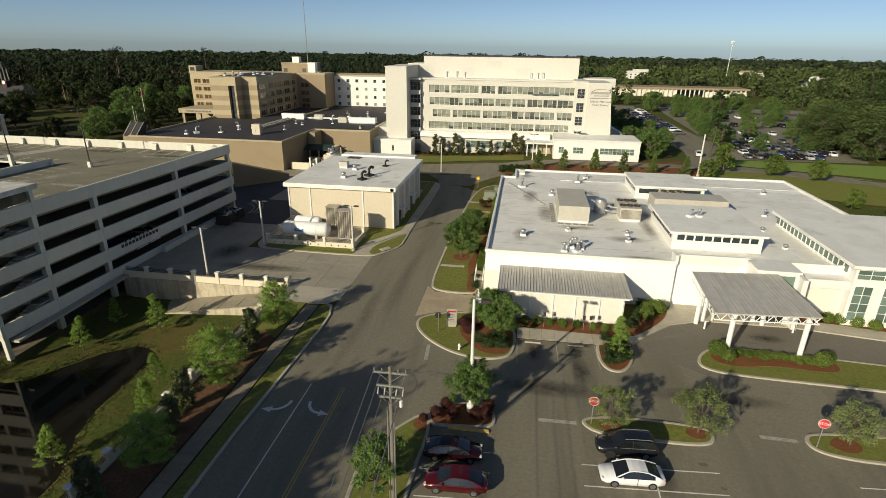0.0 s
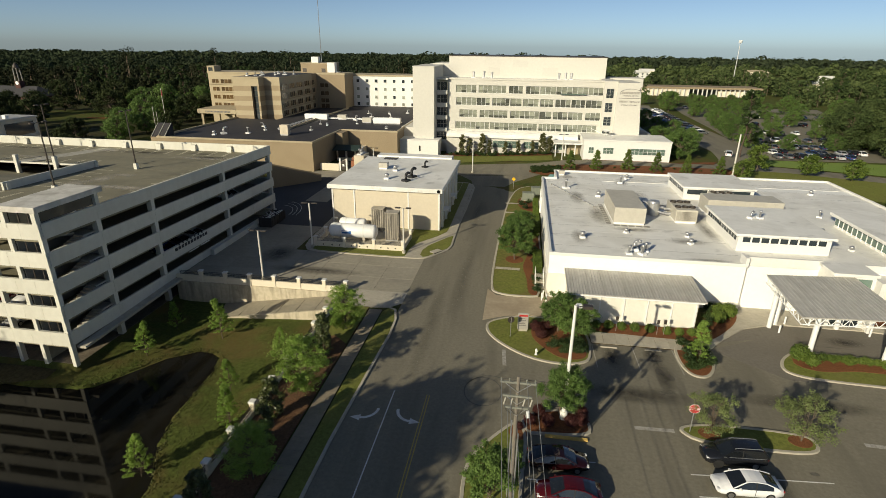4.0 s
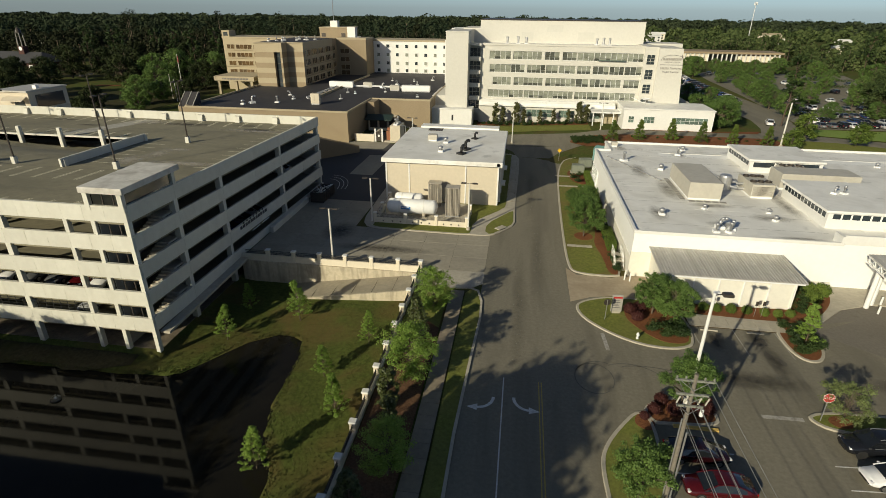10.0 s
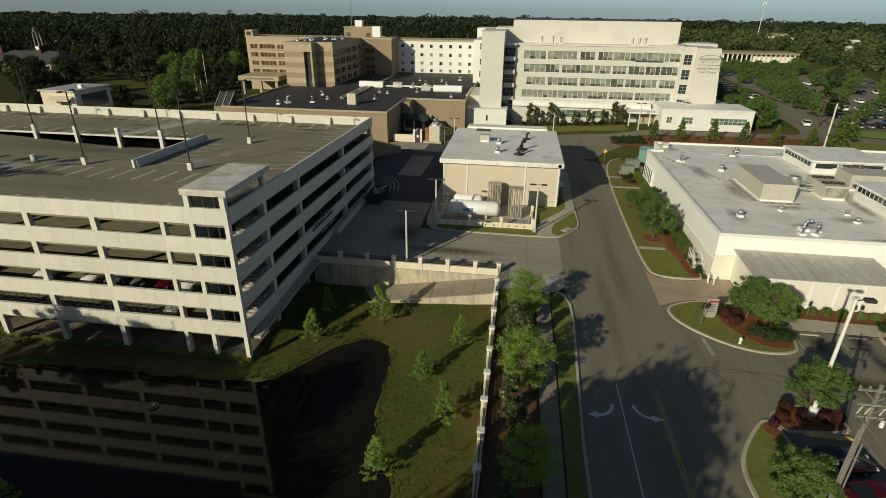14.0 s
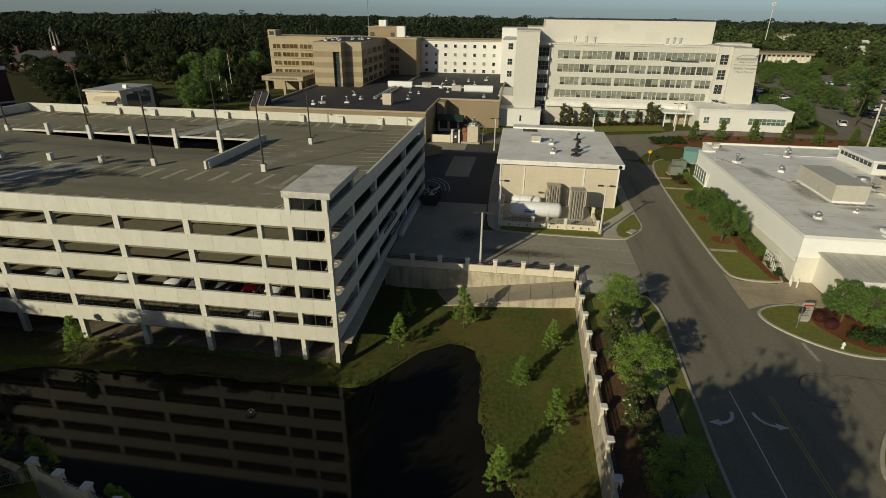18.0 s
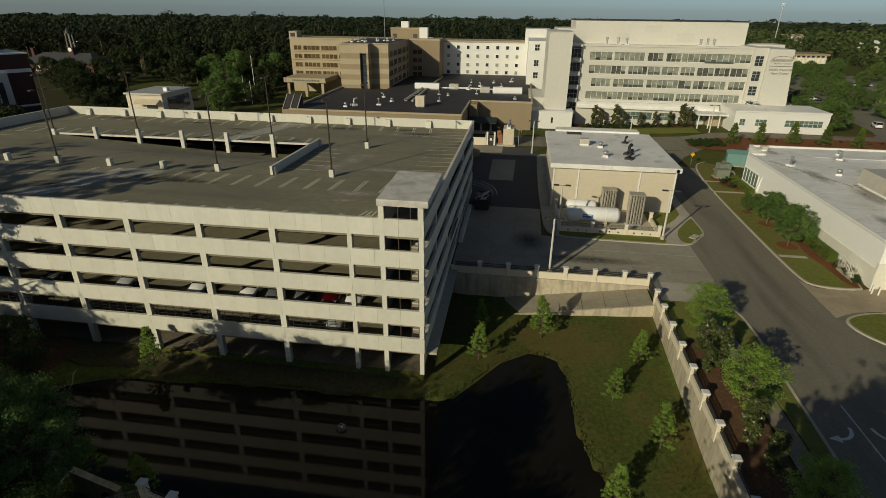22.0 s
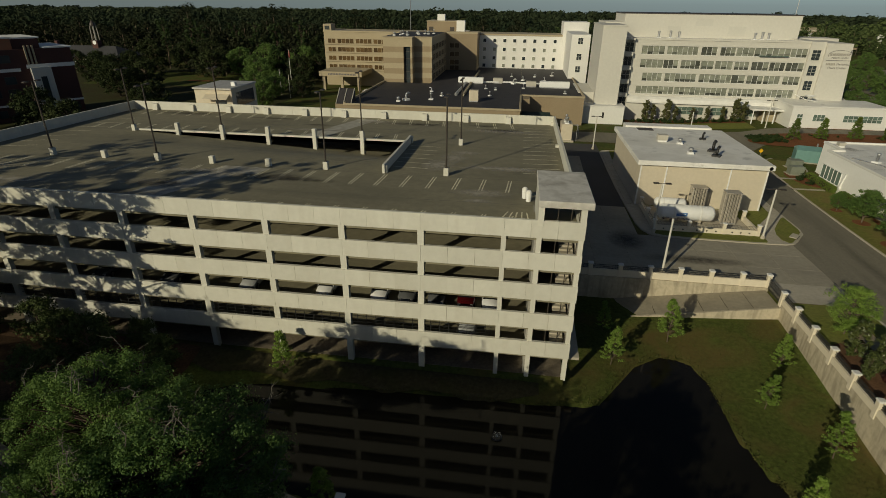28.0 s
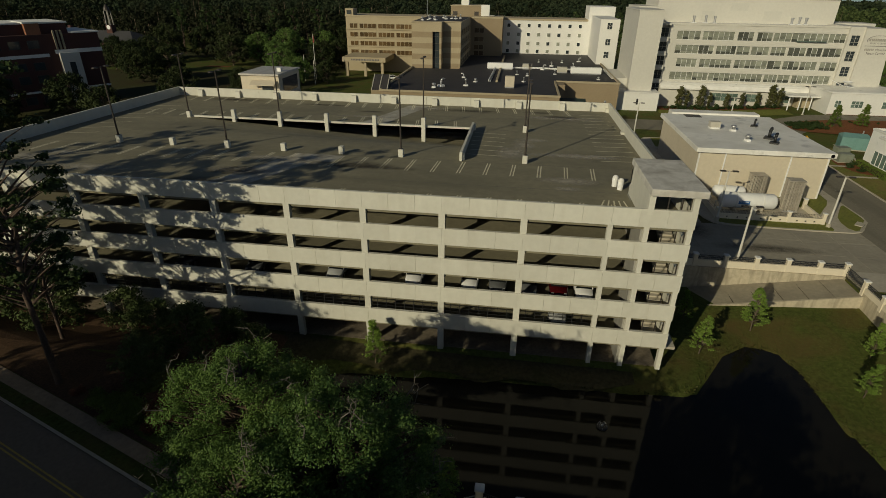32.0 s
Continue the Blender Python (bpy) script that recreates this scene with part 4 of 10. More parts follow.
# second stair tower on the back edge, with an awning
gpart("back_tower", S().box(-123.6, -116.2, 95.9, 105.6, -2.8, 15.7), M["beige"], "beige back stair tower", False)
gpart("back_tower_roof", S().bevel_box(-123.8, -116.0, 95.5, 105.8, 15.7, 16.0, 0.05), M["seam_metal"], "grey metal tower roof", False)
gpart("back_door", S().box(-119.6, -117.4, 95.82, 95.9, 11.6, 14.0), M["glass"], "dark glazed tower door", False)
gpart("back_side_glass", S().box(-116.22, -116.14, 97.5, 104.5, 12.4, 15.0), M["glass"], "", False)
gpart("awning", S().add([(-121.4, 95.9, 14.9), (-116.6, 95.9, 14.9), (-116.6, 94.4, 14.2), (-121.4, 94.4, 14.2), (-121.4, 95.9, 14.75), (-116.6, 95.9, 14.75), (-116.6, 94.4, 14.08), (-121.4, 94.4, 14.08)],
                        [(0, 3, 2, 1), (4, 5, 6, 7), (0, 1, 5, 4), (1, 2, 6, 5), (2, 3, 7, 6), (3, 0, 4, 7)]), M["beige"], "tan fabric awning", False)
gpart("tower_light", S().box(-117.8, -117.0, 99, 99.8, 16.0, 16.7), M["white_paint"], "", False)

# steel rails behind the lowest openings, added for a mesh shadow on lit floor
for k in range(5):
    x1_, x0_ = -70.9 - 7.46 * k + 7.0, -70.9 - 7.46 * k + 0.4
    gr = S()
    for z_ in (0.35, 0.9, 1.45):
        gr.tube((x0_, 49.6, z_), (x1_, 49.6, z_), 0.03, n=4, caps=False)
    for q in range(6):
        xa = x0_ + (x1_ - x0_) * q / 5
        gr.tube((xa, 49.6, -0.1), (xa, 49.6, 1.46), 0.03, n=4, caps=False)
        if q < 5:
            gr.tube((xa, 49.6, 0.35), (xa + (x1_ - x0_) / 5, 49.6, 1.45), 0.022, n=4, caps=False)
    gpart("guard_rail", gr, M["steel"], "galvanised rails added for a mesh shadow on the floor")

# ---- white single-storey clinic ----
clinic = thing("clinic_building", pose(-4, 65.6, 0), "white single-storey clinic with a flat pale roof", "building")
cs = (-4, 65.6, 0)


def cpart(name, solid, mat, label="", parent=None):
    return part(name, solid, mat, parent or clinic, label, cs)



def glazed(parent, x0, x1, z0, z1, y, cols, rows, shift, glass="glass", frame="white_paint", axis="y", face=-1, depth=0.12, bar=0.05):
    """A window in a wall plane: a frame with bars and separate panes, facing along -axis (face=-1) or +axis."""
    def bx(a0, a1, d0, d1, c0, c1):
        d0, d1 = (y + face * d0, y + face * d1)
        d0, d1 = min(d0, d1), max(d0, d1)
        return (a0, a1, d0, d1, c0, c1) if axis == "y" else (d0, d1, a0, a1, c0, c1)
    f = S()
    w, h = (x1 - x0) / cols, (z1 - z0) / rows
    for i in range(cols + 1):
        x = x0 + w * i
        f.box(*bx(x - bar / 2, x + bar / 2, 0.0, depth, z0, z1))
    for j in range(rows + 1):
        z = z0 + h * j
        f.box(*bx(x0 - bar / 2, x1 + bar / 2, 0.0, depth, z - bar / 2, z + bar / 2))
    win = part("window", f, M[frame], parent, "", shift)
    for i in range(cols):
        for j in range(rows):
            part("pane", S().box(*bx(x0 + w * i + bar / 2, x0 + w * (i + 1) - bar / 2, depth * 0.25, depth * 0.4, z0 + h * j + bar / 2, z0 + h * (j + 1) - bar / 2)), M[glass], win, "", shift)
    return win


def roof_vent(name="roof_vent", h=0.9, r=0.22, kind=0):
    """A galvanised roof vent on a square curb."""
    t = thing(name, None, "galvanised metal vent on a flat roof", "roof vent")
    part("curb", S().bevel_box(-r * 1.7, r * 1.7, -r * 1.7, r * 1.7, 0, 0.28), M["white_paint"], t)
    c = S()
    c.smooth = True
    if kind == 0:
        c.lathe([(r, 0.28), (r, h * 0.6), (r * 1.7, h * 0.62), (r * 1.7, h * 0.85), (r * 0.9, h), (0.02, h * 1.03)], n=14)
    elif kind == 1:
        c.tube((0, 0, 0.28), (0, 0, h), r * 0.6, n=10)
        c.tube((0, 0, h), (r * 1.4, 0, h * 1.25), r * 0.6, n=10)
        c.tube((r * 1.4, 0, h * 1.25), (r * 2.6, 0, h * 1.1), r * 0.6, n=10)
    else:
        c.lathe([(r * 0.6, 0.28), (r * 0.6, h), (r * 0.95, h * 1.02), (r * 0.95, h * 1.3), (0.02, h * 1.34)], n=12)
    part("cowl", c, M["steel"], t)
    return t


# body with cream plinth panels
cpart("wall", S().box(-3.95, 20.3, 65.7, 109.2, -0.1, 6.0), M["clinic_white"])
cpart("wall", S().box(-1.1, 20.3, 109.2, 116.4, -0.1, 6.0), M["clinic_white"])
cpart("wall", S().box(20.3, 53.9, 66.3, 116.4, -0.1, 6.0), M["clinic_white"])
cpart("plinth", S().box(-4.0, 0.9, 65.6, 66.0, -0.1, 3.4), M["cream_pale"], "cream lower wall panel")
cpart("plinth", S().box(14, 20.32, 65.62, 66, -0.1, 1.0), M["cream_pale"], "cream lower wall panel")
cpart("plinth", S().box(-4.03, -3.9, 65.7, 90, -0.1, 2.6), M["cream_pale"], "cream lower wall panel")
roof_seams = [66.6, 76, 86, 96, 106, 116.1]
for a, b in zip(roof_seams, roof_seams[1:]):
    for c, d in ((-3.6, 8), (8, 20.3), (20.3, 37), (37, 53.6)):
        if c < 0 and b > 110:
            cpart("roof_sheet", S().box(c + 0.01, d - 0.01, a + 0.01, 109.0, 6.0, 6.045), M["white_roof"])
            c, a = -0.85, 109.0
        cpart("roof_sheet", S().box(c + 0.01, d - 0.01, a + 0.01, b - 0.01, 6.0, 6.045), M["white_roof"])
for a in ((-4.05, 20.45, 65.55, 65.95, 6.0, 6.4), (20.45, 29.1, 66.1, 66.5, 6.0, 7.2), (33.4, 54.05, 66.1, 66.5, 6.0, 7.0), (-4.05, -3.65, 65.95, 108.9, 6.0, 6.4), (-4.05, -0.9, 108.9, 109.3, 6.0, 6.4), (-1.2, -0.8, 109.3, 116.2, 6.0, 6.4),
          (-1.2, 54, 116.15, 116.55, 6.0, 6.4), (53.65, 54.05, 66.5, 116.15, 6.0, 6.4)):
    cpart("parapet", S().bevel_box(*a, 0.05), M["white_wall"])
cpart("parapet", S().box(20.05, 20.45, 65.6, 67.4, 6.0, 7.2), M["white_wall"])
# clerestory boxes
def clerestory(x0, x1, y0, y1, z1, over, n_front, n_side):
    body = cpart("clerestory", S().box(x0, x1, y0, y1, 6.0, z1 - 0.3), M["white_wall"], "white rooftop clerestory box")
    part("roof", S().bevel_box(x0 - over, x1 + over, y0 - over, y1 + over, z1 - 0.3, z1, 0.05), M["white_roof"], body, "", cs)
    w = (x1 - x0 - 1.0) / n_front
    for i in range(n_front):
        part("window", S().box(x0 + 0.5 + w * i + 0.12, x0 + 0.5 + w * (i + 1) - 0.12, y0 - 0.02, y0 + 0.06, z1 - 1.25, z1 - 0.55), M["glass"], body, "dark clerestory pane", cs)
    w = (y1 - y0 - 1.0) / n_side
    for i in range(n_side):
        part("window", S().box(x0 - 0.02, x0 + 0.06, y0 + 0.5 + w * i + 0.1, y0 + 0.5 + w * (i + 1) - 0.1, z1 - 1.25, z1 - 0.55), M["glass"], body, "dark clerestory pane", cs)


clerestory(20.9, 32.4, 71.4, 84.4, 8.6, 0.45, 9, 12)
clerestory(20.8, 32.6, 97.6, 108.5, 8.4, 0.3, 3, 8)
cpart("window", S().box(21.4, 24.2, 97.56, 97.62, 7.0, 7.6), M["glass"], "dark clerestory pane")
# right wing: a higher tilted roof over a band of windows
wing = cpart("wing", S().box(39.9, 56.0, 63.9, 85.4, -0.1, 7.4), M["white_wall"], "white higher wing with a window band")
part("roof", S().bevel_box(39.2, 57.0, 63.3, 86.0, 7.75, 8.15, 0.06), M["white_roof"], wing, "", cs)
for i in range(17):
    y = 65.2 + 1.18 * i
    part("pane", S().box(39.82, 39.9, y + 0.07, y + 1.1, 6.45, 7.5), M["green_glass"], wing, "", cs)
    part("mullion", S().box(39.74, 39.92, y - 0.05, y + 0.05, 6.2, 7.75), M["white_paint"], wing, "", cs)
part("fascia", S().box(39.7, 39.92, 64.5, 85.4, 7.5, 7.75), M["white_paint"], wing, "", cs)
for x0 in (40.2, 43.4, 46.6):
    glazed(wing, x0, x0 + 2.0, 0.9, 5.4, 63.88, 2, 4, cs, "green_glass")
glazed(wing, 40.1, 44.5, 6.3, 7.5, 63.88, 3, 2, cs, "green_glass")
# entry block and low walls beside it
cpart("entry_block", S().box(28.9, 33.4, 62.9, 66.3, -0.1, 6.8), M["white_wall"], "white entrance block")
cpart("entry_roof", S().bevel_box(28.6, 33.6, 62.6, 66.6, 6.8, 7.1, 0.05), M["white_roof"])
glazed(clinic, 29.3, 33.0, 3.8, 6.5, 62.88, 2, 2, cs, "green_glass")
glazed(clinic, 29.6, 32.8, 0.1, 3.2, 62.88, 4, 1, cs, "glass")
cpart("entry_wing", S().box(33.4, 39.9, 65.0, 69, -0.1, 5.6), M["cream_pale"], "cream lower entrance wing")
cpart("entry_fin", S().box(33.4, 34.0, 61.8, 66.2, -0.1, 6.5), M["white_wall"], "white fin wall beside the entrance")
cpart("entry_ledge", S().bevel_box(35.2, 39.85, 64.2, 66.4, 4.7, 5.78, 0.05), M["white_wall"])
# west side: green-tinted window band and end feature
west_glass = glazed(clinic, 102.4, 109.0, 1.2, 3.7, -3.96, 5, 1, cs, "green_glass", axis="x", bar=0.09)
part("sill", S().box(-4.25, -3.97, 101.4, 109.2, 0.85, 1.15), M["white_wall"], west_glass, "", cs)
part("corner_post", S().add([(-4.3, 101.6, 1.15), (-3.97, 101.6, 1.15), (-3.97, 102.0, 1.15), (-4.3, 102.0, 1.15), (-4.1, 101.0, 3.8), (-3.97, 101.0, 3.8), (-3.97, 101.4, 3.8), (-4.1, 101.4, 3.8)],
                            [(3, 2, 1, 0), (4, 5, 6, 7), (0, 1, 5, 4), (1, 2, 6, 5), (2, 3, 7, 6), (3, 0, 4, 7)]), M["white_paint"], west_glass, "", cs)
stair = cpart("side_stair", S().bevel_box(-5.5, -4.06, 68.4, 70.6, -0.1, 1.1, 0.03), M["concrete"], "concrete side landing with steps")
for i in range(5):
    part("step", S().bevel_box(-5.5, -4.06, 66.9 + 0.3 * i, 67.22 + 0.3 * i, -0.1, 0.18 * (i + 1) + 0.02, 0.02), M["concrete"], stair, "", cs)
for x in (-5.45, -4.35):
    rail = S()
    for i in range(7):
        y_, z_ = 66.9 + 0.6 * i, min(1.1, 0.36 * i)
        rail.tube((x, y_, z_), (x, y_, z_ + 1.05), 0.03, n=5)
    for up in (0.55, 1.05):
        rail.path([(x, 66.9, up), (x, 68.7, 1.1 + up), (x, 70.5, 1.1 + up)], 0.032, 5)
    part("handrail", rail, M["white_paint"], stair, "white metal handrail", cs)
# lean-to with a standing-seam roof
lean = cpart("lean_to", S().box(-1.5, 13.3, 59.3, 65.6, -0.1, 3.75), M["cream_pale"], "cream lean-to with a metal roof")
slope = S().add([(-1.9, 58.7, 3.75), (14.0, 58.7, 3.75), (14.0, 65.6, 4.15), (-1.9, 65.6, 4.15), (-1.9, 58.7, 3.9), (14.0, 58.7, 3.9), (14.0, 65.6, 4.3), (-1.9, 65.6, 4.3)],
                [(3, 2, 1, 0), (4, 5, 6, 7), (0, 1, 5, 4), (1, 2, 6, 5), (2, 3, 7, 6), (3, 0, 4, 7)])
part("roof", slope, M["seam_metal"], lean, "grey standing-seam metal roof", cs)
part("gable", S().add([(13.3, 59.3, 3.7), (13.3, 65.6, 3.7), (13.3, 65.6, 4.1), (13.2, 59.3, 3.7), (13.2, 65.6, 3.7), (13.2, 65.6, 4.1)], [(0, 1, 2), (5, 4, 3), (0, 2, 5, 3)]), M["cream_pale"], lean, "", cs)
for i in range(46):
    x = -1.85 + 15.8 * i / 45
    part("seam", S().add([(x - 0.03, 58.7, 3.9), (x + 0.03, 58.7, 3.9), (x + 0.03, 65.55, 4.295), (x - 0.03, 65.55, 4.295), (x - 0.02, 58.7, 3.97), (x + 0.02, 58.7, 3.97), (x + 0.02, 65.55, 4.37), (x - 0.02, 65.55, 4.37)],
                         [(4, 5, 6, 7), (0, 1, 5, 4), (1, 2, 6, 5), (3, 0, 4, 7)]), M["seam_metal"], lean, "", cs)
part("gutter", S().tube((-1.9, 58.65, 3.76), (13.7, 58.65, 3.76), 0.09, n=8), M["white_paint"], lean, "white gutter", cs)
for x in (-1.4, 2.1, 4.9, 7.6, 10.4, 13.1):
    part("downpipe", S().box(x - 0.06, x + 0.06, 59.18, 59.3, 0, 3.7), M["white_paint"], lean, "white downpipe", cs)
# entrance canopy on four legs with a truss edge
canopy = thing("entrance_canopy", pose(26, 57.5, 0), "grey metal entrance canopy on white columns with truss edges", "canopy")
ks = (26, 57.5, 0)
part("roof", S().add([(20.9, 52.5, 5.9), (31.5, 53.2, 5.9), (31.0, 62.9, 6.5), (21.1, 62.0, 6.5), (20.9, 52.5, 6.02), (31.5, 53.2, 6.02), (31.0, 62.9, 6.62), (21.1, 62.0, 6.62)],
                     [(3, 2, 1, 0), (4, 5, 6, 7), (0, 1, 5, 4), (1, 2, 6, 5), (2, 3, 7, 6), (3, 0, 4, 7)]), M["seam_metal"], canopy, "grey standing-seam metal roof", ks)
for i in range(25):
    f = i / 24
    a, b = Vector((20.9, 52.5, 6.03)).lerp(Vector((31.5, 53.2, 6.03)), f), Vector((21.1, 62.0, 6.63)).lerp(Vector((31.0, 62.9, 6.63)), f)
    part("seam", S().tube(a, b, 0.035, n=4), M["seam_metal"], canopy, "", ks)


def truss(p, q, n, drop=0.75):
    p, q = Vector(p), Vector(q)
    d = Vector((0, 0, drop))
    s = S().tube(p, q, 0.07, n=6).tube(p - d, q - d, 0.07, n=6)
    for i in range(n):
        a, b = p.lerp(q, i / n), p.lerp(q, (i + 1) / n)
        m = p.lerp(q, (i + 0.5) / n)
        s.tube(a, m - d, 0.045, n=5).tube(m - d, b, 0.045, n=5)
    return s


part("truss", truss((21.0, 52.6, 5.9), (31.4, 53.3, 5.9), 9), M["white_paint"], canopy, "white tubular truss", ks)
part("truss", truss((21.0, 52.6, 5.9), (21.2, 61.9, 6.4), 8), M["white_paint"], canopy, "white tubular truss", ks)
part("truss", truss((31.4, 53.3, 5.9), (30.9, 62.8, 6.4), 8), M["white_paint"], canopy, "white tubular truss", ks)
for x, y in ((23.7, 54.6), (31.0, 54.4), (22.4, 61.3), (23.4, 62.2), (30.3, 62.2)):
    part("column", S().tube((x, y, 0.1), (x, y, 5.2), 0.27, n=14), M["white_paint"], canopy, "white round column", ks)
    part("beam", S().box(x - 0.15, x + 0.15, y - 0.15, y + 0.15, 5.1, 5.9), M["white_paint"], canopy, "", ks)
for x, y in ((24.6, 62.4), (27.4, 62.5), (28.4, 62.6), (33.2, 60.8), (23.0, 60.0)):
    b_ = thing("bollard", pose(x, y, 0.12), "short white bollard by the entrance", "bollard", "bollards")
    part("post", S().lathe([(0.11, 0), (0.11, 0.95), (0.06, 1.03)], n=12), M["white_paint"], b_)
# rooftop plant on the clinic
def louvred_unit(name, x0, x1, y0, y1, z0, z1, label, fans=0, louvre=None):
    t = thing(name, pose((x0 + x1) / 2, (y0 + y1) / 2, z0), label, "rooftop unit")
    sh = ((x0 + x1) / 2, (y0 + y1) / 2, z0)
    part("curb", S().box(x0 + 0.1, x1 - 0.1, y0 + 0.1, y1 - 0.1, z0, z0 + 0.3), M["white_paint"], t, "", sh)
    part("body", S().bevel_box(x0, x1, y0, y1, z0 + 0.3, z1, 0.04), M["unit"], t, "", sh)
    n = max(2, int((x1 - x0) / 1.4))
    for i in range(n):
        w = (x1 - x0) / n
        p_ = part("panel", S().box(x0 + w * i + 0.06, x0 + w * (i + 1) - 0.06, y0 - 0.03, y0 + 0.02, z0 + 0.45, z1 - 0.15), M["unit"], t, "", sh)
    if louvre:
        for k2 in range(int((z1 - z0 - 0.7) / 0.16)):
            z = z0 + 0.5 + 0.16 * k2
            part("louvre", S().box(x0 + 0.1, x1 - 0.1, y0 - 0.07, y0 - 0.02, z, z + 0.05), M["bronze"], t, "", sh)
    for i in range(fans):
        c0 = (x0 + (x1 - x0) * ((i % 3) + 0.5) / 3, y0 + (y1 - y0) * ((i // 3) + 0.5) / max(1, fans // 3))
        part("fan_ring", S().lathe([(0.48, 0), (0.5, 0.22), (0.42, 0.22), (0.4, 0.02)], (c0[0], c0[1], z1), 14), M["bronze"], t, "", sh)
    return t


louvred_unit("air_handler", 6.2, 10.9, 80.4, 91.5, 6.05, 8.7, "large tan air handler on the clinic roof")
louvred_unit("chiller", 15.8, 19.0, 82.6, 88.6, 6.05, 8.2, "tan louvred chiller with roof fans", 6, True)
louvred_unit("long_air_handler", 22.0, 33.5, 88.0, 92.5, 6.05, 8.6, "long tan air handler with side panels")
louvred_unit("condenser", 24.5, 28.5, 93.2, 96.6, 6.05, 8.0, "tan condenser with roof fans", 6, True)
vat = thing("buffer_tank", pose(13.3, 86.8, 6.05), "silver insulated buffer tank", "tank")
tk = S().lathe([(0.95, 0.0), (0.95, 2.0), (0.8, 2.3), (0.1, 2.45)], n=18)
tk.smooth = False
part("shell", tk, M["steel"], vat)
pp = S()
for pts in ([(0.7, -0.4, 0.6), (1.6, -1.2, 0.6), (2.6, -1.2, 0.6)], [(0.7, 0.2, 1.2), (1.7, 0.2, 1.2), (1.7, -0.6, 1.2), (2.6, -0.6, 1.2)], [(-0.7, 0, 0.5), (-1.6, 0, 0.5), (-2.3, 0.2, 0.5)], [(-0.6, 0.5, 1.4), (-1.2, 0.5, 1.9), (-2.3, 0.5, 1.9)]):
    pp.path(pts, 0.22, 8)
part("pipes", pp, M["steel"], vat, "silver lagged pipes")
v0, v1, v2 = roof_vent(), roof_vent("gooseneck_vent", 0.9, 0.26, 1), roof_vent("stack_vent", 1.1, 0.28, 2)
v0["group"] = v1["group"] = v2["group"] = "vents on the clinic roof"
for t_, spots in ((v0, [(0.9, 73.0, 1.1), (7.5, 76.4, 0.8), (15.9, 76.1, 0.8), (15.6, 73.0, 0.9), (5.9, 96.5, 1.2), (13.4, 111.6, 1.1), (30.4, 87.0, 0.9), (36.5, 74, 0.8), (36.4, 81.5, 0.8), (45.5, 105, 1)]),
                  (v1, [(7.3, 69.2, 1.25), (24.9, 78.6, 0.9), (11.4, 92.8, 1.4)]),
                  (v2, [(6.4, 67.6, 0.85), (8.1, 67.7, 0.95), (8.7, 68.8, 0.9), (0.4, 101.6, 1.2), (11.5, 107.7, 1.1), (26.2, 78.8, 0.8), (40, 90, 0.8)])):
    for i, (x, y, s_) in enumerate(spots):
        z_ = 8.6 if (21 < x < 32 and 71.5 < y < 84) else 6.05
        m = pose(x, y, z_, 0, 0, 40 * i) @ Matrix.Scale(s_, 4)
        if i:
            copy_thing(t_, m)
        else:
            first_m = m
    t_.matrix_basis = first_m
duct = thing("roof_ladder", pose(2.2, 96, 6.05), "low walkway pads on the clinic roof", "walkway")
for i in range(10):
    part("pad", S().box(3.0, 3.7, -15.8 + i * 1.1, -14.9 + i * 1.1, 0, 0.05), M["shaft"], duct)
for i in range(5):
    part("pad", S().box(4.0 + i * 1.1, 4.9 + i * 1.1, -16.7, -16.0, 0, 0.05), M["shaft"], duct)
louvred_unit("small_condenser", -0.3, 0.9, 112.6, 113.8, 6.05, 7.0, "small tan condenser on the clinic roof")
green = thing("transformer_box", pose(-6.4, 113.4, 0.1), "grey-green metal transformer box on a pad", "transformer", "service boxes beside the clinic")
part("body", S().bevel_box(-1.3, 1.3, -0.9, 0.9, 0.12, 1.7, 0.05), M["box_grey"], green)
part("pad", S().box(-1.6, 1.6, -1.2, 1.2, -0.1, 0.12), M["concrete"], green)
part("door", S().box(-1.2, -0.02, -0.95, -0.9, 0.2, 1.6), M["box_grey"], green)
part("door", S().box(0.02, 1.2, -0.95, -0.9, 0.2, 1.6), M["box_grey"], green)
copy_thing(green, pose(-4.4, 118.6, 0.1, 0, 0, 8))
shed = thing("generator_shed", pose(0.6, 124.4, 0.1, 0, 0, -14), "blue-green metal generator enclosure on a pad", "generator")
part("pad", S().box(-3.0, 3.0, -2.1, 2.1, -0.3, 0.15), M["concrete"], shed)
part("body", S().bevel_box(-2.6, 2.6, -1.7, 1.7, 0.15, 2.7, 0.06), M["green_box"], shed)
part("roof", S().add([(-2.7, -1.8, 2.7), (2.7, -1.8, 2.7), (2.7, 1.8, 2.7), (-2.7, 1.8, 2.7), (-2.2, -0.2, 3.3), (2.2, -0.2, 3.3), (2.2, 0.2, 3.3), (-2.2, 0.2, 3.3)],
                     [(4, 5, 6, 7), (0, 1, 5, 4), (1, 2, 6, 5), (2, 3, 7, 6), (3, 0, 4, 7)]), M["green_box"], shed)
for i in range(4):
    part("door", S().box(-2.45 + 1.25 * i, -1.3 + 1.25 * i, -1.74, -1.7, 0.3, 2.5), M["green_box"], shed)
part("exhaust", S().tube((1.4, 0.4, 3.2), (1.4, 0.4, 3.9), 0.14, n=10), M["steel"], shed)

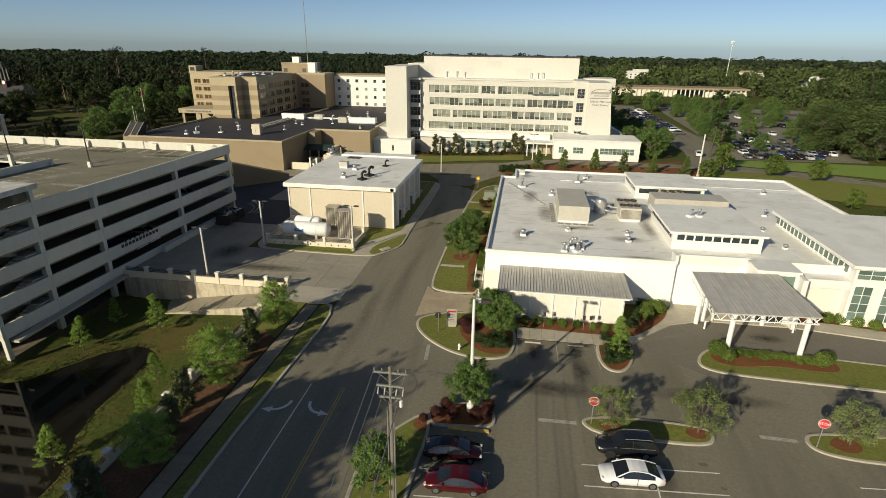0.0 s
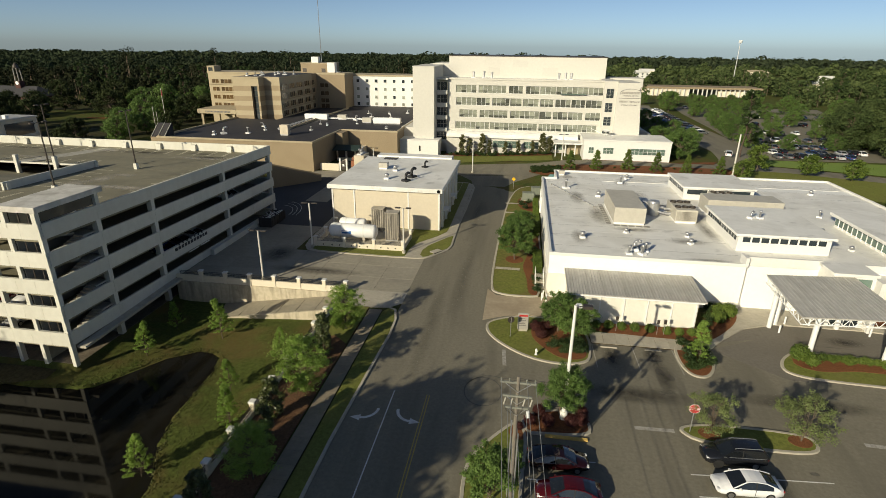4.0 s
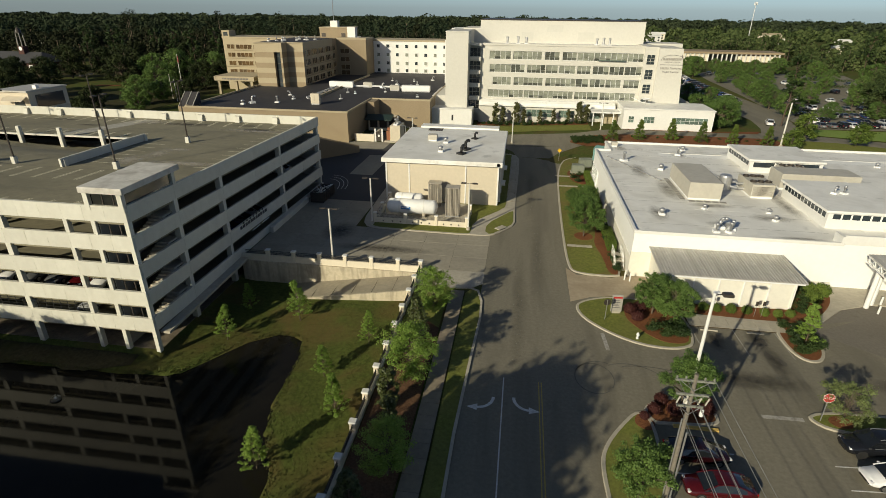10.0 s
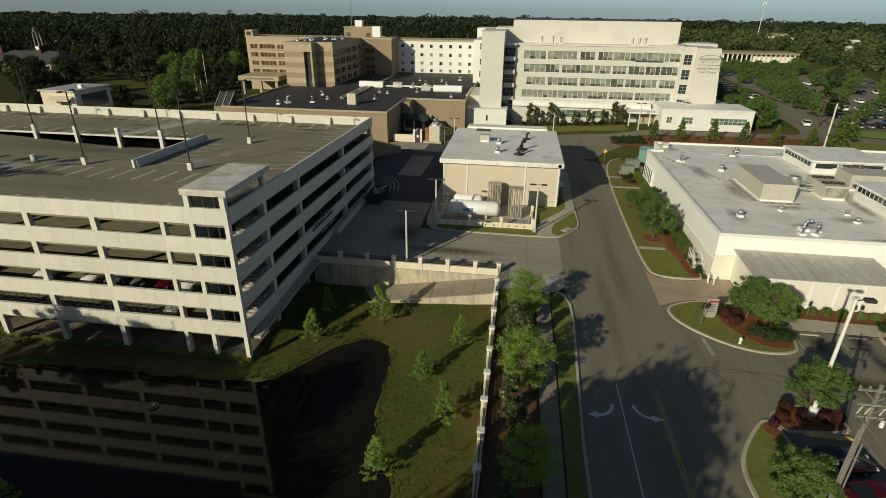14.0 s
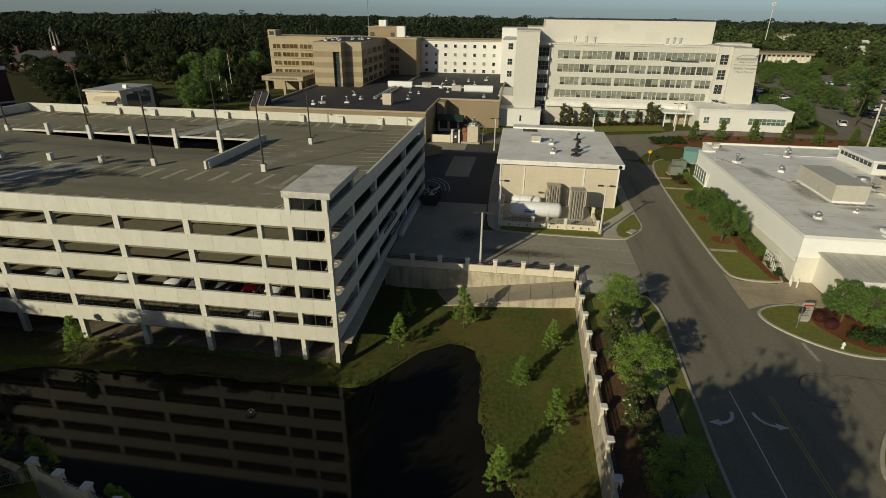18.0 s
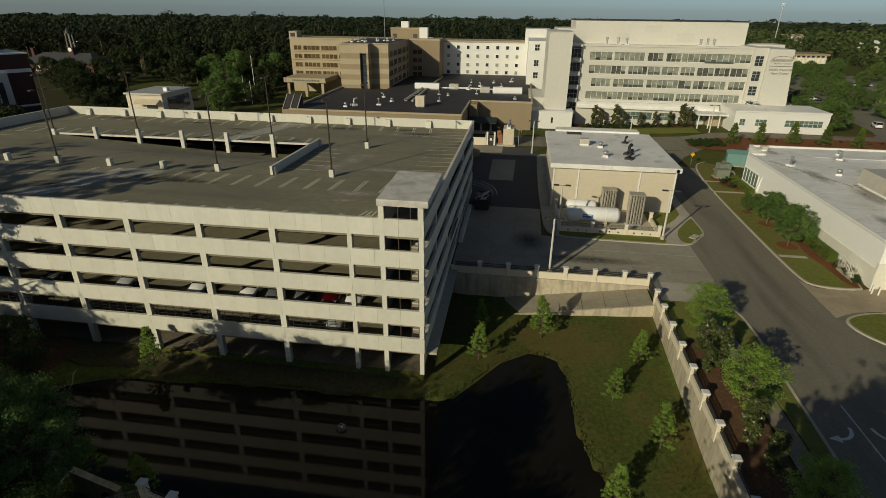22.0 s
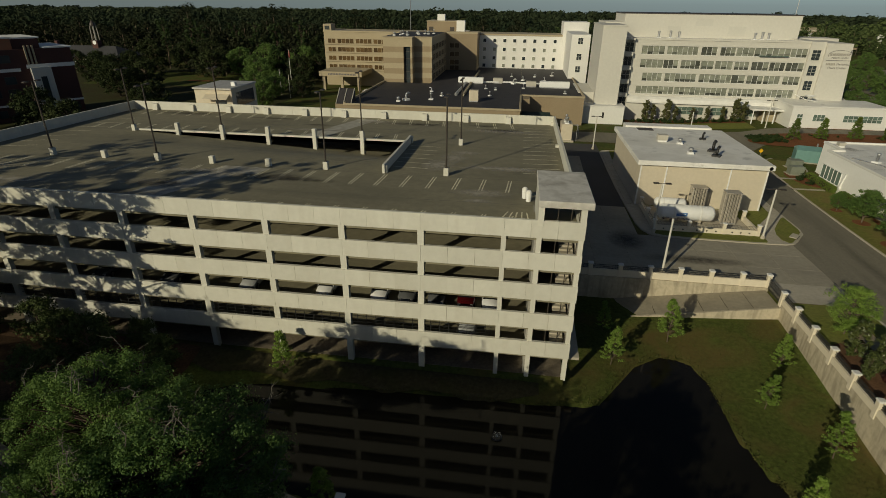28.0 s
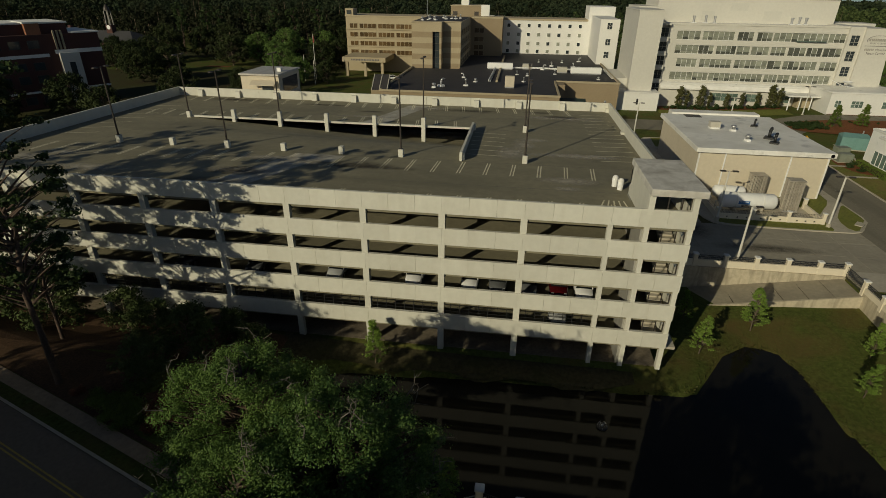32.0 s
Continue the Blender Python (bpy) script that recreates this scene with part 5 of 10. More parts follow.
# ---- beige plant building and its tanks ----
ps = (-42.6, 89.2, 0)
plant = thing("plant_building", pose(*ps), "beige plant building with a white flat roof", "building")
part("wall", S().box(-42.2, -22.3, 89.4, 114.4, -0.1, 7.2), M["beige"], plant, "", ps)
part("wall", S().box(-40.2, -24.0, 114.4, 117.5, -0.1, 7.4), M["beige"], plant, "", ps)
part("roof", S().bevel_box(-42.8, -21.7, 88.7, 115, 7.2, 7.95, 0.06), M["white_roof"], plant, "", ps)
part("roof", S().bevel_box(-40.6, -23.6, 115, 118, 7.4, 8.3, 0.06), M["white_roof"], plant, "", ps)
part("hatch", S().box(-38.5, -35.5, 112.2, 114.6, 7.95, 8.02), M["bronze"], plant, "dark roof hatch", ps)
for x in (-38.0, -28.0):
    part("downpipe", S().box(x - 0.1, x + 0.1, 89.28, 89.4, 0, 7.2), M["white_paint"], plant, "white vertical joint cover", ps)
for x, y in ((-42.1, 89.35), (-22.4, 89.35)):
    part("corner_trim", S().box(x - 0.12, x + 0.12, y - 0.06, y + 0.12, 0, 7.2), M["white_wall"], plant, "", ps)
for y in (91.5, 96.5, 101.5, 106.5, 111.5):
    part("pilaster", S().box(-22.3, -21.9, y - 0.25, y + 0.25, 0, 7.2), M["white_wall"], plant, "", ps)
for y in (94, 104):
    part("door", S().box(-22.3, -22.24, y - 0.9, y + 0.9, 0, 2.4), M["bronze"], plant, "dark metal door", ps)
    part("awning", S().bevel_box(-22.3, -21.2, y - 1.3, y + 1.3, 2.8, 3.05), M["white_wall"], plant, "", ps)
part("shade_mark", S().lathe([(0.34, 0), (0.34, 0.04), (0.22, 0.04), (0.22, 0.0)], (-22.4, 88.66, 7.55), 16, "y"), M["white_paint"], plant, "round white wall emblem", ps)
part("emblem_ring", S().lathe([(0.3, 0), (0.3, 0.03), (0.2, 0.03), (0.2, 0.0)], (-22.4, 88.6, 7.55), 16, "y"), M["black_metal"], plant, "dark emblem ring", ps)
for x, y, k_ in ((-36.0, 103.2, 3), (-33.2, 101.6, 0), (-33.2, 94.6, 0)):
    if k_ == 3:
        louvred_unit("small_condenser", x - 0.9, x + 0.9, y - 0.7, y + 0.7, 7.95, 9.2, "pale condenser on the plant roof")
    else:
        copy_thing(v0, pose(x, y, 7.95) @ Matrix.Scale(1.1, 4))
dark_vent = roof_vent("exhaust_elbow", 1.1, 0.36, 1)
dark_vent["label"] = "dark exhaust elbow on the plant roof"
for ch in dark_vent.children:
    ch.data.materials[0] = M["black_metal"]
dark_vent.matrix_basis = pose(-29.3, 93.6, 7.95, 0, 0, 60) @ Matrix.Scale(1.1, 4)
copy_thing(dark_vent, pose(-28.9, 96.9, 7.95, 0, 0, 60) @ Matrix.Scale(1.1, 4))
copy_thing(dark_vent, pose(-28.0, 106, 7.95, 0, 0, 60) @ Matrix.Scale(0.8, 4))
# tank enclosure
enc = thing("tank_enclosure", pose(-34, 78.5, 0.1), "low cream wall enclosure round white gas tanks", "enclosure")
es = (-34, 78.5, 0.1)
part("pad", S().box(-41.2, -26.8, 78.6, 88.8, 0.05, 0.2), M["concrete"], enc, "", es)
for a in ((-41.5, -26.4, 78.1, 78.4, 0.05, 1.0), (-41.5, -41.2, 78.4, 88.6, 0.05, 1.0), (-26.7, -26.4, 78.4, 84.2, 0.05, 1.0)):
    part("wall", S().box(*a), M["cream"], enc, "", es)
for x, y in ((-41.35, 78.25), (-36.4, 78.25), (-31.4, 78.25), (-26.55, 78.25), (-41.35, 83), (-41.35, 88.3), (-26.55, 84.2)):
    p_ = part("pillar", S().bevel_box(x - 0.24, x + 0.24, y - 0.24, y + 0.24, 0.05, 1.75), M["cream"], enc, "", es)
    part("cap", S().bevel_box(x - 0.3, x + 0.3, y - 0.3, y + 0.3, 1.75, 1.87), M["white_wall"], p_, "", es)
for x in (-40, -38.5, -37.2, -35.2, -33.8, -32.5, -30.2, -29, -27.8):
    part("weep_hole", S().box(x - 0.1, x + 0.1, 78.06, 78.1, 0.4, 0.6), M["black_metal"], enc, "", es)
s_ = S()
for z in (1.05, 1.55):
    s_.tube((-41.2, 78.25, z), (-26.6, 78.25, z), 0.02, n=4).tube((-41.35, 78.3, z), (-41.35, 88.3, z), 0.02, n=4)
for i in range(70):
    s_.tube((-41.2 + i * 0.21, 78.25, 1.0), (-41.2 + i * 0.21, 78.25, 1.55), 0.011, n=3, caps=False)
part("railing", s_, M["black_metal"], enc, "black metal railing", es)


def gas_tank(x, y, length, r, z):
    t = thing("gas_tank", pose(x, y, 0.2), "white horizontal gas tank on saddles", "tank", "gas tanks")
    t_ = S().lathe([(0.05, -length / 2 - r * 0.45), (r * 0.55, -length / 2 - r * 0.36), (r * 0.88, -length / 2 - r * 0.14), (r, -length / 2 + 0.1), (r, length / 2 - 0.1), (r * 0.88, length / 2 + r * 0.14), (r * 0.55, length / 2 + r * 0.36), (0.05, length / 2 + r * 0.45)], (0, 0, z), 24, "x")
    t_.smooth = True
    shell = part("shell", t_, M["white_paint"], t)
    for dx in (-length * 0.27, length * 0.27):
        part("band", S().lathe([(r + 0.03, dx - 0.09), (r + 0.03, dx + 0.09), (r - 0.02, dx + 0.09), (r - 0.02, dx - 0.09)], (0, 0, z), 24, "x"), M["white_wall"], t)
        part("saddle", S().box(dx - 0.2, dx + 0.2, -r * 0.75, r * 0.75, 0, z - r * 0.6), M["concrete"], t)
    part("piping", S().path([(-length / 2 - 0.2, 0, z - 0.3), (-length / 2 - 0.9, 0, z - 0.3), (-length / 2 - 0.9, 0, 0.1)], 0.06, 6), M["steel"], t)
    return t, r, z


g1, r1, z1 = gas_tank(-36.0, 82.0, 7.4, 1.2, 1.6)
part("label_plate", S().box(-1.7, -0.1, -1.24, -1.14, 1.4, 1.9), M["blue_label"], g1, "small blue label plate")
part("label_plate", S().box(-1.6, -0.3, -1.25, -1.24, 1.72, 1.8), M["white_paint"], g1, "white label bar")
gas_tank(-37.4, 86.2, 4.2, 0.95, 1.5)


def vaporiser(x, y, h):
    t = thing("vaporiser", pose(x, y, 0.2), "tall finned grey vaporiser rack", "vaporiser", "vaporisers")
    part("foot", S().box(-1.1, 1.1, -0.9, 0.9, 0, 0.15), M["steel"], t)
    for i in range(6):
        for j in range(4):
            a, b = -1.0 + 0.4 * i, -0.75 + 0.5 * j
            part("fin_tube", S().box(a - 0.13, a + 0.13, b - 0.02, b + 0.02, 0.15, h).box(a - 0.02, a + 0.02, b - 0.13, b + 0.13, 0.15, h), M["fin_grey"], t)
    part("top_frame", S().box(-1.15, 1.15, -0.95, 0.95, h, h + 0.08), M["fin_grey"], t)


vaporiser(-29.4, 83.2, 4.9)
vaporiser(-33.0, 87.4, 4.2)

# ---- kerbs, islands, walks, markings ----
def chaikin(poly, rounds=2):
    for _ in range(rounds):
        out = []
        for p, q in zip(poly, poly[1:] + poly[:1]):
            out += [(p[0] * 0.75 + q[0] * 0.25, p[1] * 0.75 + q[1] * 0.25), (p[0] * 0.25 + q[0] * 0.75, p[1] * 0.25 + q[1] * 0.75)]
        poly = out
    return poly


def inset(poly, d):
    n = len(poly)
    area = sum(poly[i][0] * poly[(i + 1) % n][1] - poly[(i + 1) % n][0] * poly[i][1] for i in range(n))
    s = 1 if area > 0 else -1
    out = []
    for i in range(n):
        a, b, c = Vector(poly[i - 1]), Vector(poly[i]), Vector(poly[(i + 1) % n])
        t = (c - a).normalized()
        out.append((b.x - s * t.y * d, b.y + s * t.x * d))
    return out


def kerb_ring(poly, width=0.3, top=0.14, mat="concrete", base=0.0, name="kerb", label="pale concrete kerb"):
    """A rounded concrete kerb round an island."""
    inner = inset(poly, width)
    lip = inset(poly, 0.05)
    n = len(poly)
    s = S()
    s.v = [(*p, base - 0.1) for p in poly] + [(*p, base + top - 0.04) for p in poly] + [(*p, base + top) for p in lip] + [(*p, base + top) for p in inner] + [(*p, base - 0.1) for p in inner]
    for k in range(4):
        s.f += [(k * n + i, k * n + (i + 1) % n, (k + 1) * n + (i + 1) % n, (k + 1) * n + i) for i in range(n)]
    setting(name, s, M[mat], label, "kerb")
    return inner


def island(poly, mat="lawn", rounds=2, label="clipped lawn on a kerbed island", kerb="concrete", base=0.0):
    poly = chaikin(poly, rounds)
    area = sum(poly[i][0] * poly[(i + 1) % len(poly)][1] - poly[(i + 1) % len(poly)][0] * poly[i][1] for i in range(len(poly)))
    if area < 0:
        poly = poly[::-1]
    inner = kerb_ring(poly, mat=kerb, base=base)
    green = mat in ("lawn", "verge_grass")
    setting("lawn" if green else "planting_bed", S().prism(inner, base - 0.1, base + 0.11), M[mat], label, "lawn" if green else "planting bed")


def bed(poly, z=0.14, mat="mulch", label="rust-brown mulch bed"):
    setting("planting_bed", S().prism(chaikin(poly, 2), z - 0.06, z), M[mat], label, "planting bed")


def slabs(name, x0, x1, y0, y1, dx, dy, z, mat, label, depth=0.12):
    """A pavement of separate concrete slabs with open joints."""
    base = setting(name, S().box(x0, x1, y0, y1, z - depth, z - 0.025), M["soil"], label, "pavement")
    nx_, ny_ = max(1, round((x1 - x0) / dx)), max(1, round((y1 - y0) / dy))
    w, h = (x1 - x0) / nx_, (y1 - y0) / ny_
    me = S().bevel_box(0, w - 0.02, 0, h - 0.02, -0.09, 0, 0.012).mesh("slab", mat)
    for i in range(nx_):
        for j in range(ny_):
            ob = new("slab", me)
            ob.parent = base
            ob.location = (x0 + w * i + 0.01, y0 + h * j + 0.01, z)
    return base


island([(-11.5, 56.2), (-11.0, 54.0), (-8.9, 51.5), (-6.0, 49.5), (-3.1, 48.9), (-0.8, 49.3), (0.6, 50.6), (0.75, 56.6), (-2.5, 59.0), (-6.4, 59.4), (-9.2, 58.5), (-10.9, 57.4)])
bed([(-5.6, 57.9), (-6.2, 54.6), (-4.6, 51.8), (-2.8, 50.0), (-0.4, 50.2), (0.2, 52), (0.25, 56), (-2.6, 58.5)])
island([(9.6, 54.3), (9.6, 50.6), (10.4, 48.9), (12.0, 48.9), (13.3, 51.0), (13.8, 54.6), (12.4, 55.9), (10.8, 55.9)], "mulch", label="mulch and ground cover on a kerbed island")
island([(6.6, 40.2), (7.5, 41.1), (10.5, 41.6), (17.5, 41.5), (18.3, 40.3), (17.6, 38.9), (14.7, 38.6), (8.2, 38.7)])
for cx_, cy_ in ((9.3, 40.1), (16.7, 40.3)):
    bed([(cx_ + 1.1 * math.cos(a), cy_ + 0.85 * math.sin(a)) for a in (0, 1, 2, 3.1, 4.2, 5.2)], 0.13)
island([(25.6, 41.0), (26.6, 42.2), (33, 42.6), (42, 42.8), (42, 38.8), (30.9, 38.9), (28.2, 39.0), (26.0, 39.6)])
bed([(28.5, 41.9), (27.3, 40.6), (28.6, 39.7), (30.2, 40.3), (30.0, 41.7)], 0.13)
island([(20.0, 52.4), (21.0, 54.4), (23.2, 56.2), (33.0, 55.6), (46, 54.6), (56, 53), (56, 47.5), (46, 49.0), (37.0, 49.8), (23.2, 50.2), (20.4, 51.0)])
bed([(21.4, 53.0), (22.8, 55.6), (33.0, 55.2), (35.2, 54.0), (33.8, 52.2), (28, 52.9), (24, 51.8)])
island([(-7.4, 39.4), (-9.4, 36.9), (-10.9, 34.5), (-11.5, 32.4), (-11.3, 28), (-11.2, 12), (-6.9, 12), (-6.9, 30.4), (-6.2, 37.6)], "lawn")
bed([(-7.6, 38.8), (-8.2, 37.2), (-6.7, 36.4), (-6.2, 38.2)], 0.135)
island([(-6.6, 37.6), (-7.2, 39.6), (-4.5, 41.4), (-1.6, 41.2), (-0.7, 39.6), (-1.0, 38.0), (-5.5, 37.6)], "mulch", 2, "mulch bed with dark red shrubs behind a yellow-painted kerb")
setting("kerb_paint", S().box(-4.9, -1.3, 37.42, 37.72, 0.0, 0.152), M["yellow_curb"], "yellow painted kerb front", "kerb")
# the verge between the street and the clinic
island([(-11.7, 67.2), (-10.8, 64.9), (-6.2, 64.6), (-4.3, 65.5), (-4.3, 90), (-4.3, 112), (-1.5, 119), (-3.5, 127), (-8.2, 124.5), (-9.8, 119.5), (-10.9, 110), (-11.4, 96), (-11.7, 80)], "verge_grass", 2, "dry grass verge between the street and the clinic")
bed([(-11.2, 66.6), (-10.4, 65.2), (-6.8, 65.1), (-6.6, 69), (-6.9, 73.2), (-11.3, 73.4)], 0.13, "lawn", "green lawn at the end of the verge")
bed([(-6.4, 65.1), (-4.5, 65.6), (-4.4, 89), (-5.4, 89), (-6.2, 84), (-6.6, 79), (-7.3, 75), (-6.5, 71)], 0.14)
bed([(-8.9, 113.6), (-8.3, 107), (-6.4, 104.6), (-4.5, 104.6), (-4.4, 113), (-6.4, 115.5)], 0.139)
for x, y, r_ in ((-8.5, 77.8, 1.5), (-8.0, 86.6, 1.3), (-9.0, 92.0, 0.9)):
    bed([(x + r_ * math.cos(k), y + r_ * 1.1 * math.sin(k)) for k in (0, 0.8, 1.6, 2.4, 3.2, 4.0, 4.8, 5.6)], 0.136)
for x1, y0, y1 in ((-7.6, 73.5, 74.3), (-5.6, 102.6, 103.4), (-6.6, 109.4, 110.2)):
    slabs("pavement", -11.25, x1, y0, y1, 1.2, 0.8, 0.16, M["concrete"], "short concrete walk across the verge")
flat([(-11.9, 57.4), (-9.4, 58.9), (-6.4, 59.7), (-2.4, 59.3), (-1.7, 60.0), (-1.7, 65.55), (-4.3, 65.4), (-6.2, 64.5), (-10.6, 64.7), (-11.9, 66.6)], 0.004, M["drive_tan"], "pavement_side", "stained concrete side drive with skid marks", "driveway")
slabs("pavement", 0.75, 10.9, 54.05, 56.6, 1.5, 2.6, 0.12, M["concrete"], "concrete walk in front of the clinic")
bed([(0.6, 56.7), (0.4, 58.9), (13.6, 59.2), (14.6, 60.8), (16.5, 64.8), (20, 65.2), (19.0, 61.8), (15.5, 57.6), (13.4, 56.2)], 0.139)
# entrance forecourt
plaza = [(13.9, 54.9), (16.2, 57.5), (19.3, 60.4), (23.4, 62.1), (33.6, 62.2), (44, 60.6), (58, 58), (58, 61), (45, 63.6), (38, 64.8), (34, 66.3), (20.5, 66.3), (20.4, 65.5), (18.6, 62), (14.9, 57.9), (13.0, 56.0)]
flat(plaza, 0.13, M["concrete"], "pavement_front", "pale concrete entrance walk", "pavement")
bed([(33.8, 63.4), (38, 64.2), (44, 63), (56, 60.6), (57, 63), (48, 64), (40, 66), (34.4, 66)], 0.15)
flat([(13.8, 54.8), (20, 58.2), (23.4, 62.05), (33.6, 62.15), (44, 60.5), (58, 57.9), (110, 48), (110, 58.2), (20, 58.3)][:6] + [(58, 50), (20, 50)], 0.003, M["asphalt_old"], "road_forecourt", "smooth grey asphalt drive under the canopy", "road")

flat([(12.5, 54.6), (20, 58.1), (24.4, 62.6), (20.5, 63.5), (15.0, 58.6)], -0.012, M["asphalt_old"], "road_edge", "asphalt edge beside the forecourt", "road")
# the yard: concrete drive, dark service asphalt, grass round the plant
slabs("driveway", -56.2, -22.6, 63.3, 76.2, 4.8, 4.3, 0.0, M["drive"], "stained concrete yard drive in large slabs")
slabs("driveway", -56.2, -44.0, 76.2, 88.0, 4.8, 4.3, 0.0, M["drive"], "stained concrete yard drive in large slabs")
flat([(-56.3, 88.0), (-44.0, 88.0), (-43.6, 132), (-56.3, 132)], -0.002, M["asphalt_new"], "road_yard", "dark asphalt service yard", "road")
flat([(-74, 96.0), (-56.35, 96.0), (-56.35, 127), (-66, 127), (-74, 112)], -0.006, M["asphalt_new"], "road_dock", "dark asphalt behind the garage", "road")
flat([(-53.8, 104), (-48.9, 103.8), (-48.6, 120.2), (-53.8, 119.8)], 0.004, M["drive"], "pavement_patch", "pale concrete trench patch in the asphalt", "pavement", 0.1)
flat([(-63, 124.8), (-52.0, 126.2), (-51.9, 133.2), (-63, 132.4)], 0.004, M["drive"], "pavement_patch", "pale concrete loading apron", "pavement", 0.1)
parcel = [(-18.95, 82), (-19.05, 88), (-19.1, 94), (-18.9, 104), (-18.8, 114), (-18.9, 122), (-19.6, 125), (-21.0, 126.3), (-30, 126.5), (-41, 126.3), (-43.0, 125.8), (-43.8, 124.2), (-44.0, 110), (-44.05, 98), (-43.85, 88), (-43.6, 80.6),
          (-43.2, 78.2), (-42.3, 76.6), (-40.8, 75.9), (-35, 75.6), (-28, 75.45), (-23.6, 75.6), (-22.2, 76.1), (-21.2, 77.3), (-20.3, 78.7), (-19.4, 80.0)]
setting("pavement", S().prism(kerb_ring(parcel), -0.1, 0.115), M["concrete"], "concrete walks round the plant building", "pavement")
for poly, words in (([(-41.4, 76.8), (-40.2, 76.3), (-35, 76.0), (-28, 75.85), (-26.1, 75.9), (-25.8, 76.4), (-25.7, 79.6), (-25.0, 82.2), (-23.8, 84.0), (-22.0, 86.6), (-20.9, 88.8), (-20.75, 91), (-20.7, 112), (-20.7, 125.6), (-22.2, 125.6), (-22.2, 89.3), (-41.4, 89.3)], "clipped lawn round the tank enclosure"),
                    ([(-23.5, 77.2), (-22.9, 76.3), (-22.3, 76.6), (-21.3, 78.0), (-20.4, 79.4), (-19.5, 80.8), (-19.3, 82.4), (-19.4, 87.0), (-20.1, 86.3), (-21.5, 83.9), (-22.9, 81.4), (-23.5, 79.2)], "small lawn at the street corner"),
                    ([(-41.8, 118.2), (-22.3, 118.2), (-22.3, 125.8), (-41.4, 125.8)], "lawn behind the plant building")):
    setting("lawn", S().prism(poly[::-1], 0.02, 0.15), M["lawn"], words, "lawn")
inlet = thing("storm_inlet", pose(-20.9, 78.5, 0.1, 0, 0, 52), "low concrete storm inlet in the kerb", "storm inlet")
part("lid", S().bevel_box(-0.9, 0.9, -0.1, 0.9, 0.12, 0.24, 0.03), M["concrete"], inlet)
part("throat", S().box(-0.75, 0.75, -0.14, -0.1, -0.02, 0.12), M["black_metal"], inlet, "dark drain throat")
slabs("pavement", -20.6, -19.4, 92.0, 124, 1.2, 1.6, 0.155, M["concrete"], "concrete sidewalk along the street")
slabs("pavement", -43.5, -42.3, 89.4, 122, 1.2, 1.6, 0.155, M["concrete"], "concrete walk beside the plant building")
man = thing("manhole_cover", pose(-37.6, 73.6, 0.0), "dark round manhole cover in the yard drive", "manhole cover")
part("lid", S().lathe([(0.38, 0.0), (0.38, 0.012), (0.02, 0.014)], n=18), M["oil"], man)

# the west verge: planting bed, sidewalk, grass strip, kerb
setting("planting_bed", S().box(-30.75, -26.5, -20, 58.4, -0.2, 0.06), M["bed_straw"], "rust-brown pine-straw bed along the boundary wall", "planting bed")
setting("lawn", S().prism([(-30.7, 49.6), (-28.4, 50.8), (-26.55, 49.2), (-26.55, 58.3), (-30.7, 58.3)], -0.1, 0.075), M["lawn"], "grass at the corner of the boundary wall", "lawn")
slabs("pavement", -26.3, -24.65, -20, 57.8, 1.9, 1.6, 0.11, M["walk_brown"], "worn concrete sidewalk")
strip = [(-24.5, -20), (-24.5, 57.2), (-23.9, 58.4), (-23.1, 57.9), (-22.55, 55.5), (-22.4, 52), (-22.75, 44), (-23.1, 34), (-23.1, -20)]
setting("lawn", S().prism(strip, -0.1, 0.11), M["lawn"], "narrow grass strip beside the street", "lawn")
kl = [(-23.9, 58.5), (-23.0, 58.1), (-22.4, 55.6), (-22.25, 52), (-22.6, 44), (-22.95, 34), (-22.95, -20)]
k = S()
for (ax, ay), (bx, by) in zip(kl, kl[1:]):
    d = Vector((bx - ax, by - ay, 0)).normalized()
    n_ = Vector((d.y, -d.x, 0)) * 0.13
    a, b = Vector((ax, ay, 0)), Vector((bx, by, 0))
    k.add([a - n_ - Vector((0, 0, .1)), b - n_ - Vector((0, 0, .1)), b + n_ - Vector((0, 0, .1)), a + n_ - Vector((0, 0, .1)), a - n_ + Vector((0, 0, .15)), b - n_ + Vector((0, 0, .15)), b + n_ + Vector((0, 0, .13)), a + n_ + Vector((0, 0, .13))],
          [(3, 2, 1, 0), (4, 5, 6, 7), (0, 1, 5, 4), (1, 2, 6, 5), (2, 3, 7, 6), (3, 0, 4, 7)])
setting("kerb", k, M["concrete"], "pale concrete kerb", "kerb")
flat([(-31, 58.4), (-26.4, 58.4), (-24.0, 58.7), (-22.6, 60.2), (-22.6, 63.3), (-31, 63.3)], 0.005, M["concrete"], "pavement_corner", "concrete corner landing", "pavement")

# painted markings
def marking(poly, mat, label, z=0.012):
    return setting("road_marking", S().prism(poly, z - 0.008, z), M[mat], label, "road marking")


def stripe(x0, y0, x1, y1, w, mat="road_white", label="faded white painted line", z=0.012):
    d = Vector((x1 - x0, y1 - y0)).normalized() * (w / 2)
    marking([(x0 - d.y, y0 + d.x), (x0 + d.y, y0 - d.x), (x1 + d.y, y1 - d.x), (x1 - d.y, y1 + d.x)], mat, label, z)


stripe(-19.2, -10, -19.2, 41.8, 0.11)
stripe(-15.95, -10, -15.95, 41.6, 0.09, "road_yellow", "faded yellow centre line")
stripe(-15.7, -10, -15.7, 41.6, 0.09, "road_yellow", "faded yellow centre line")


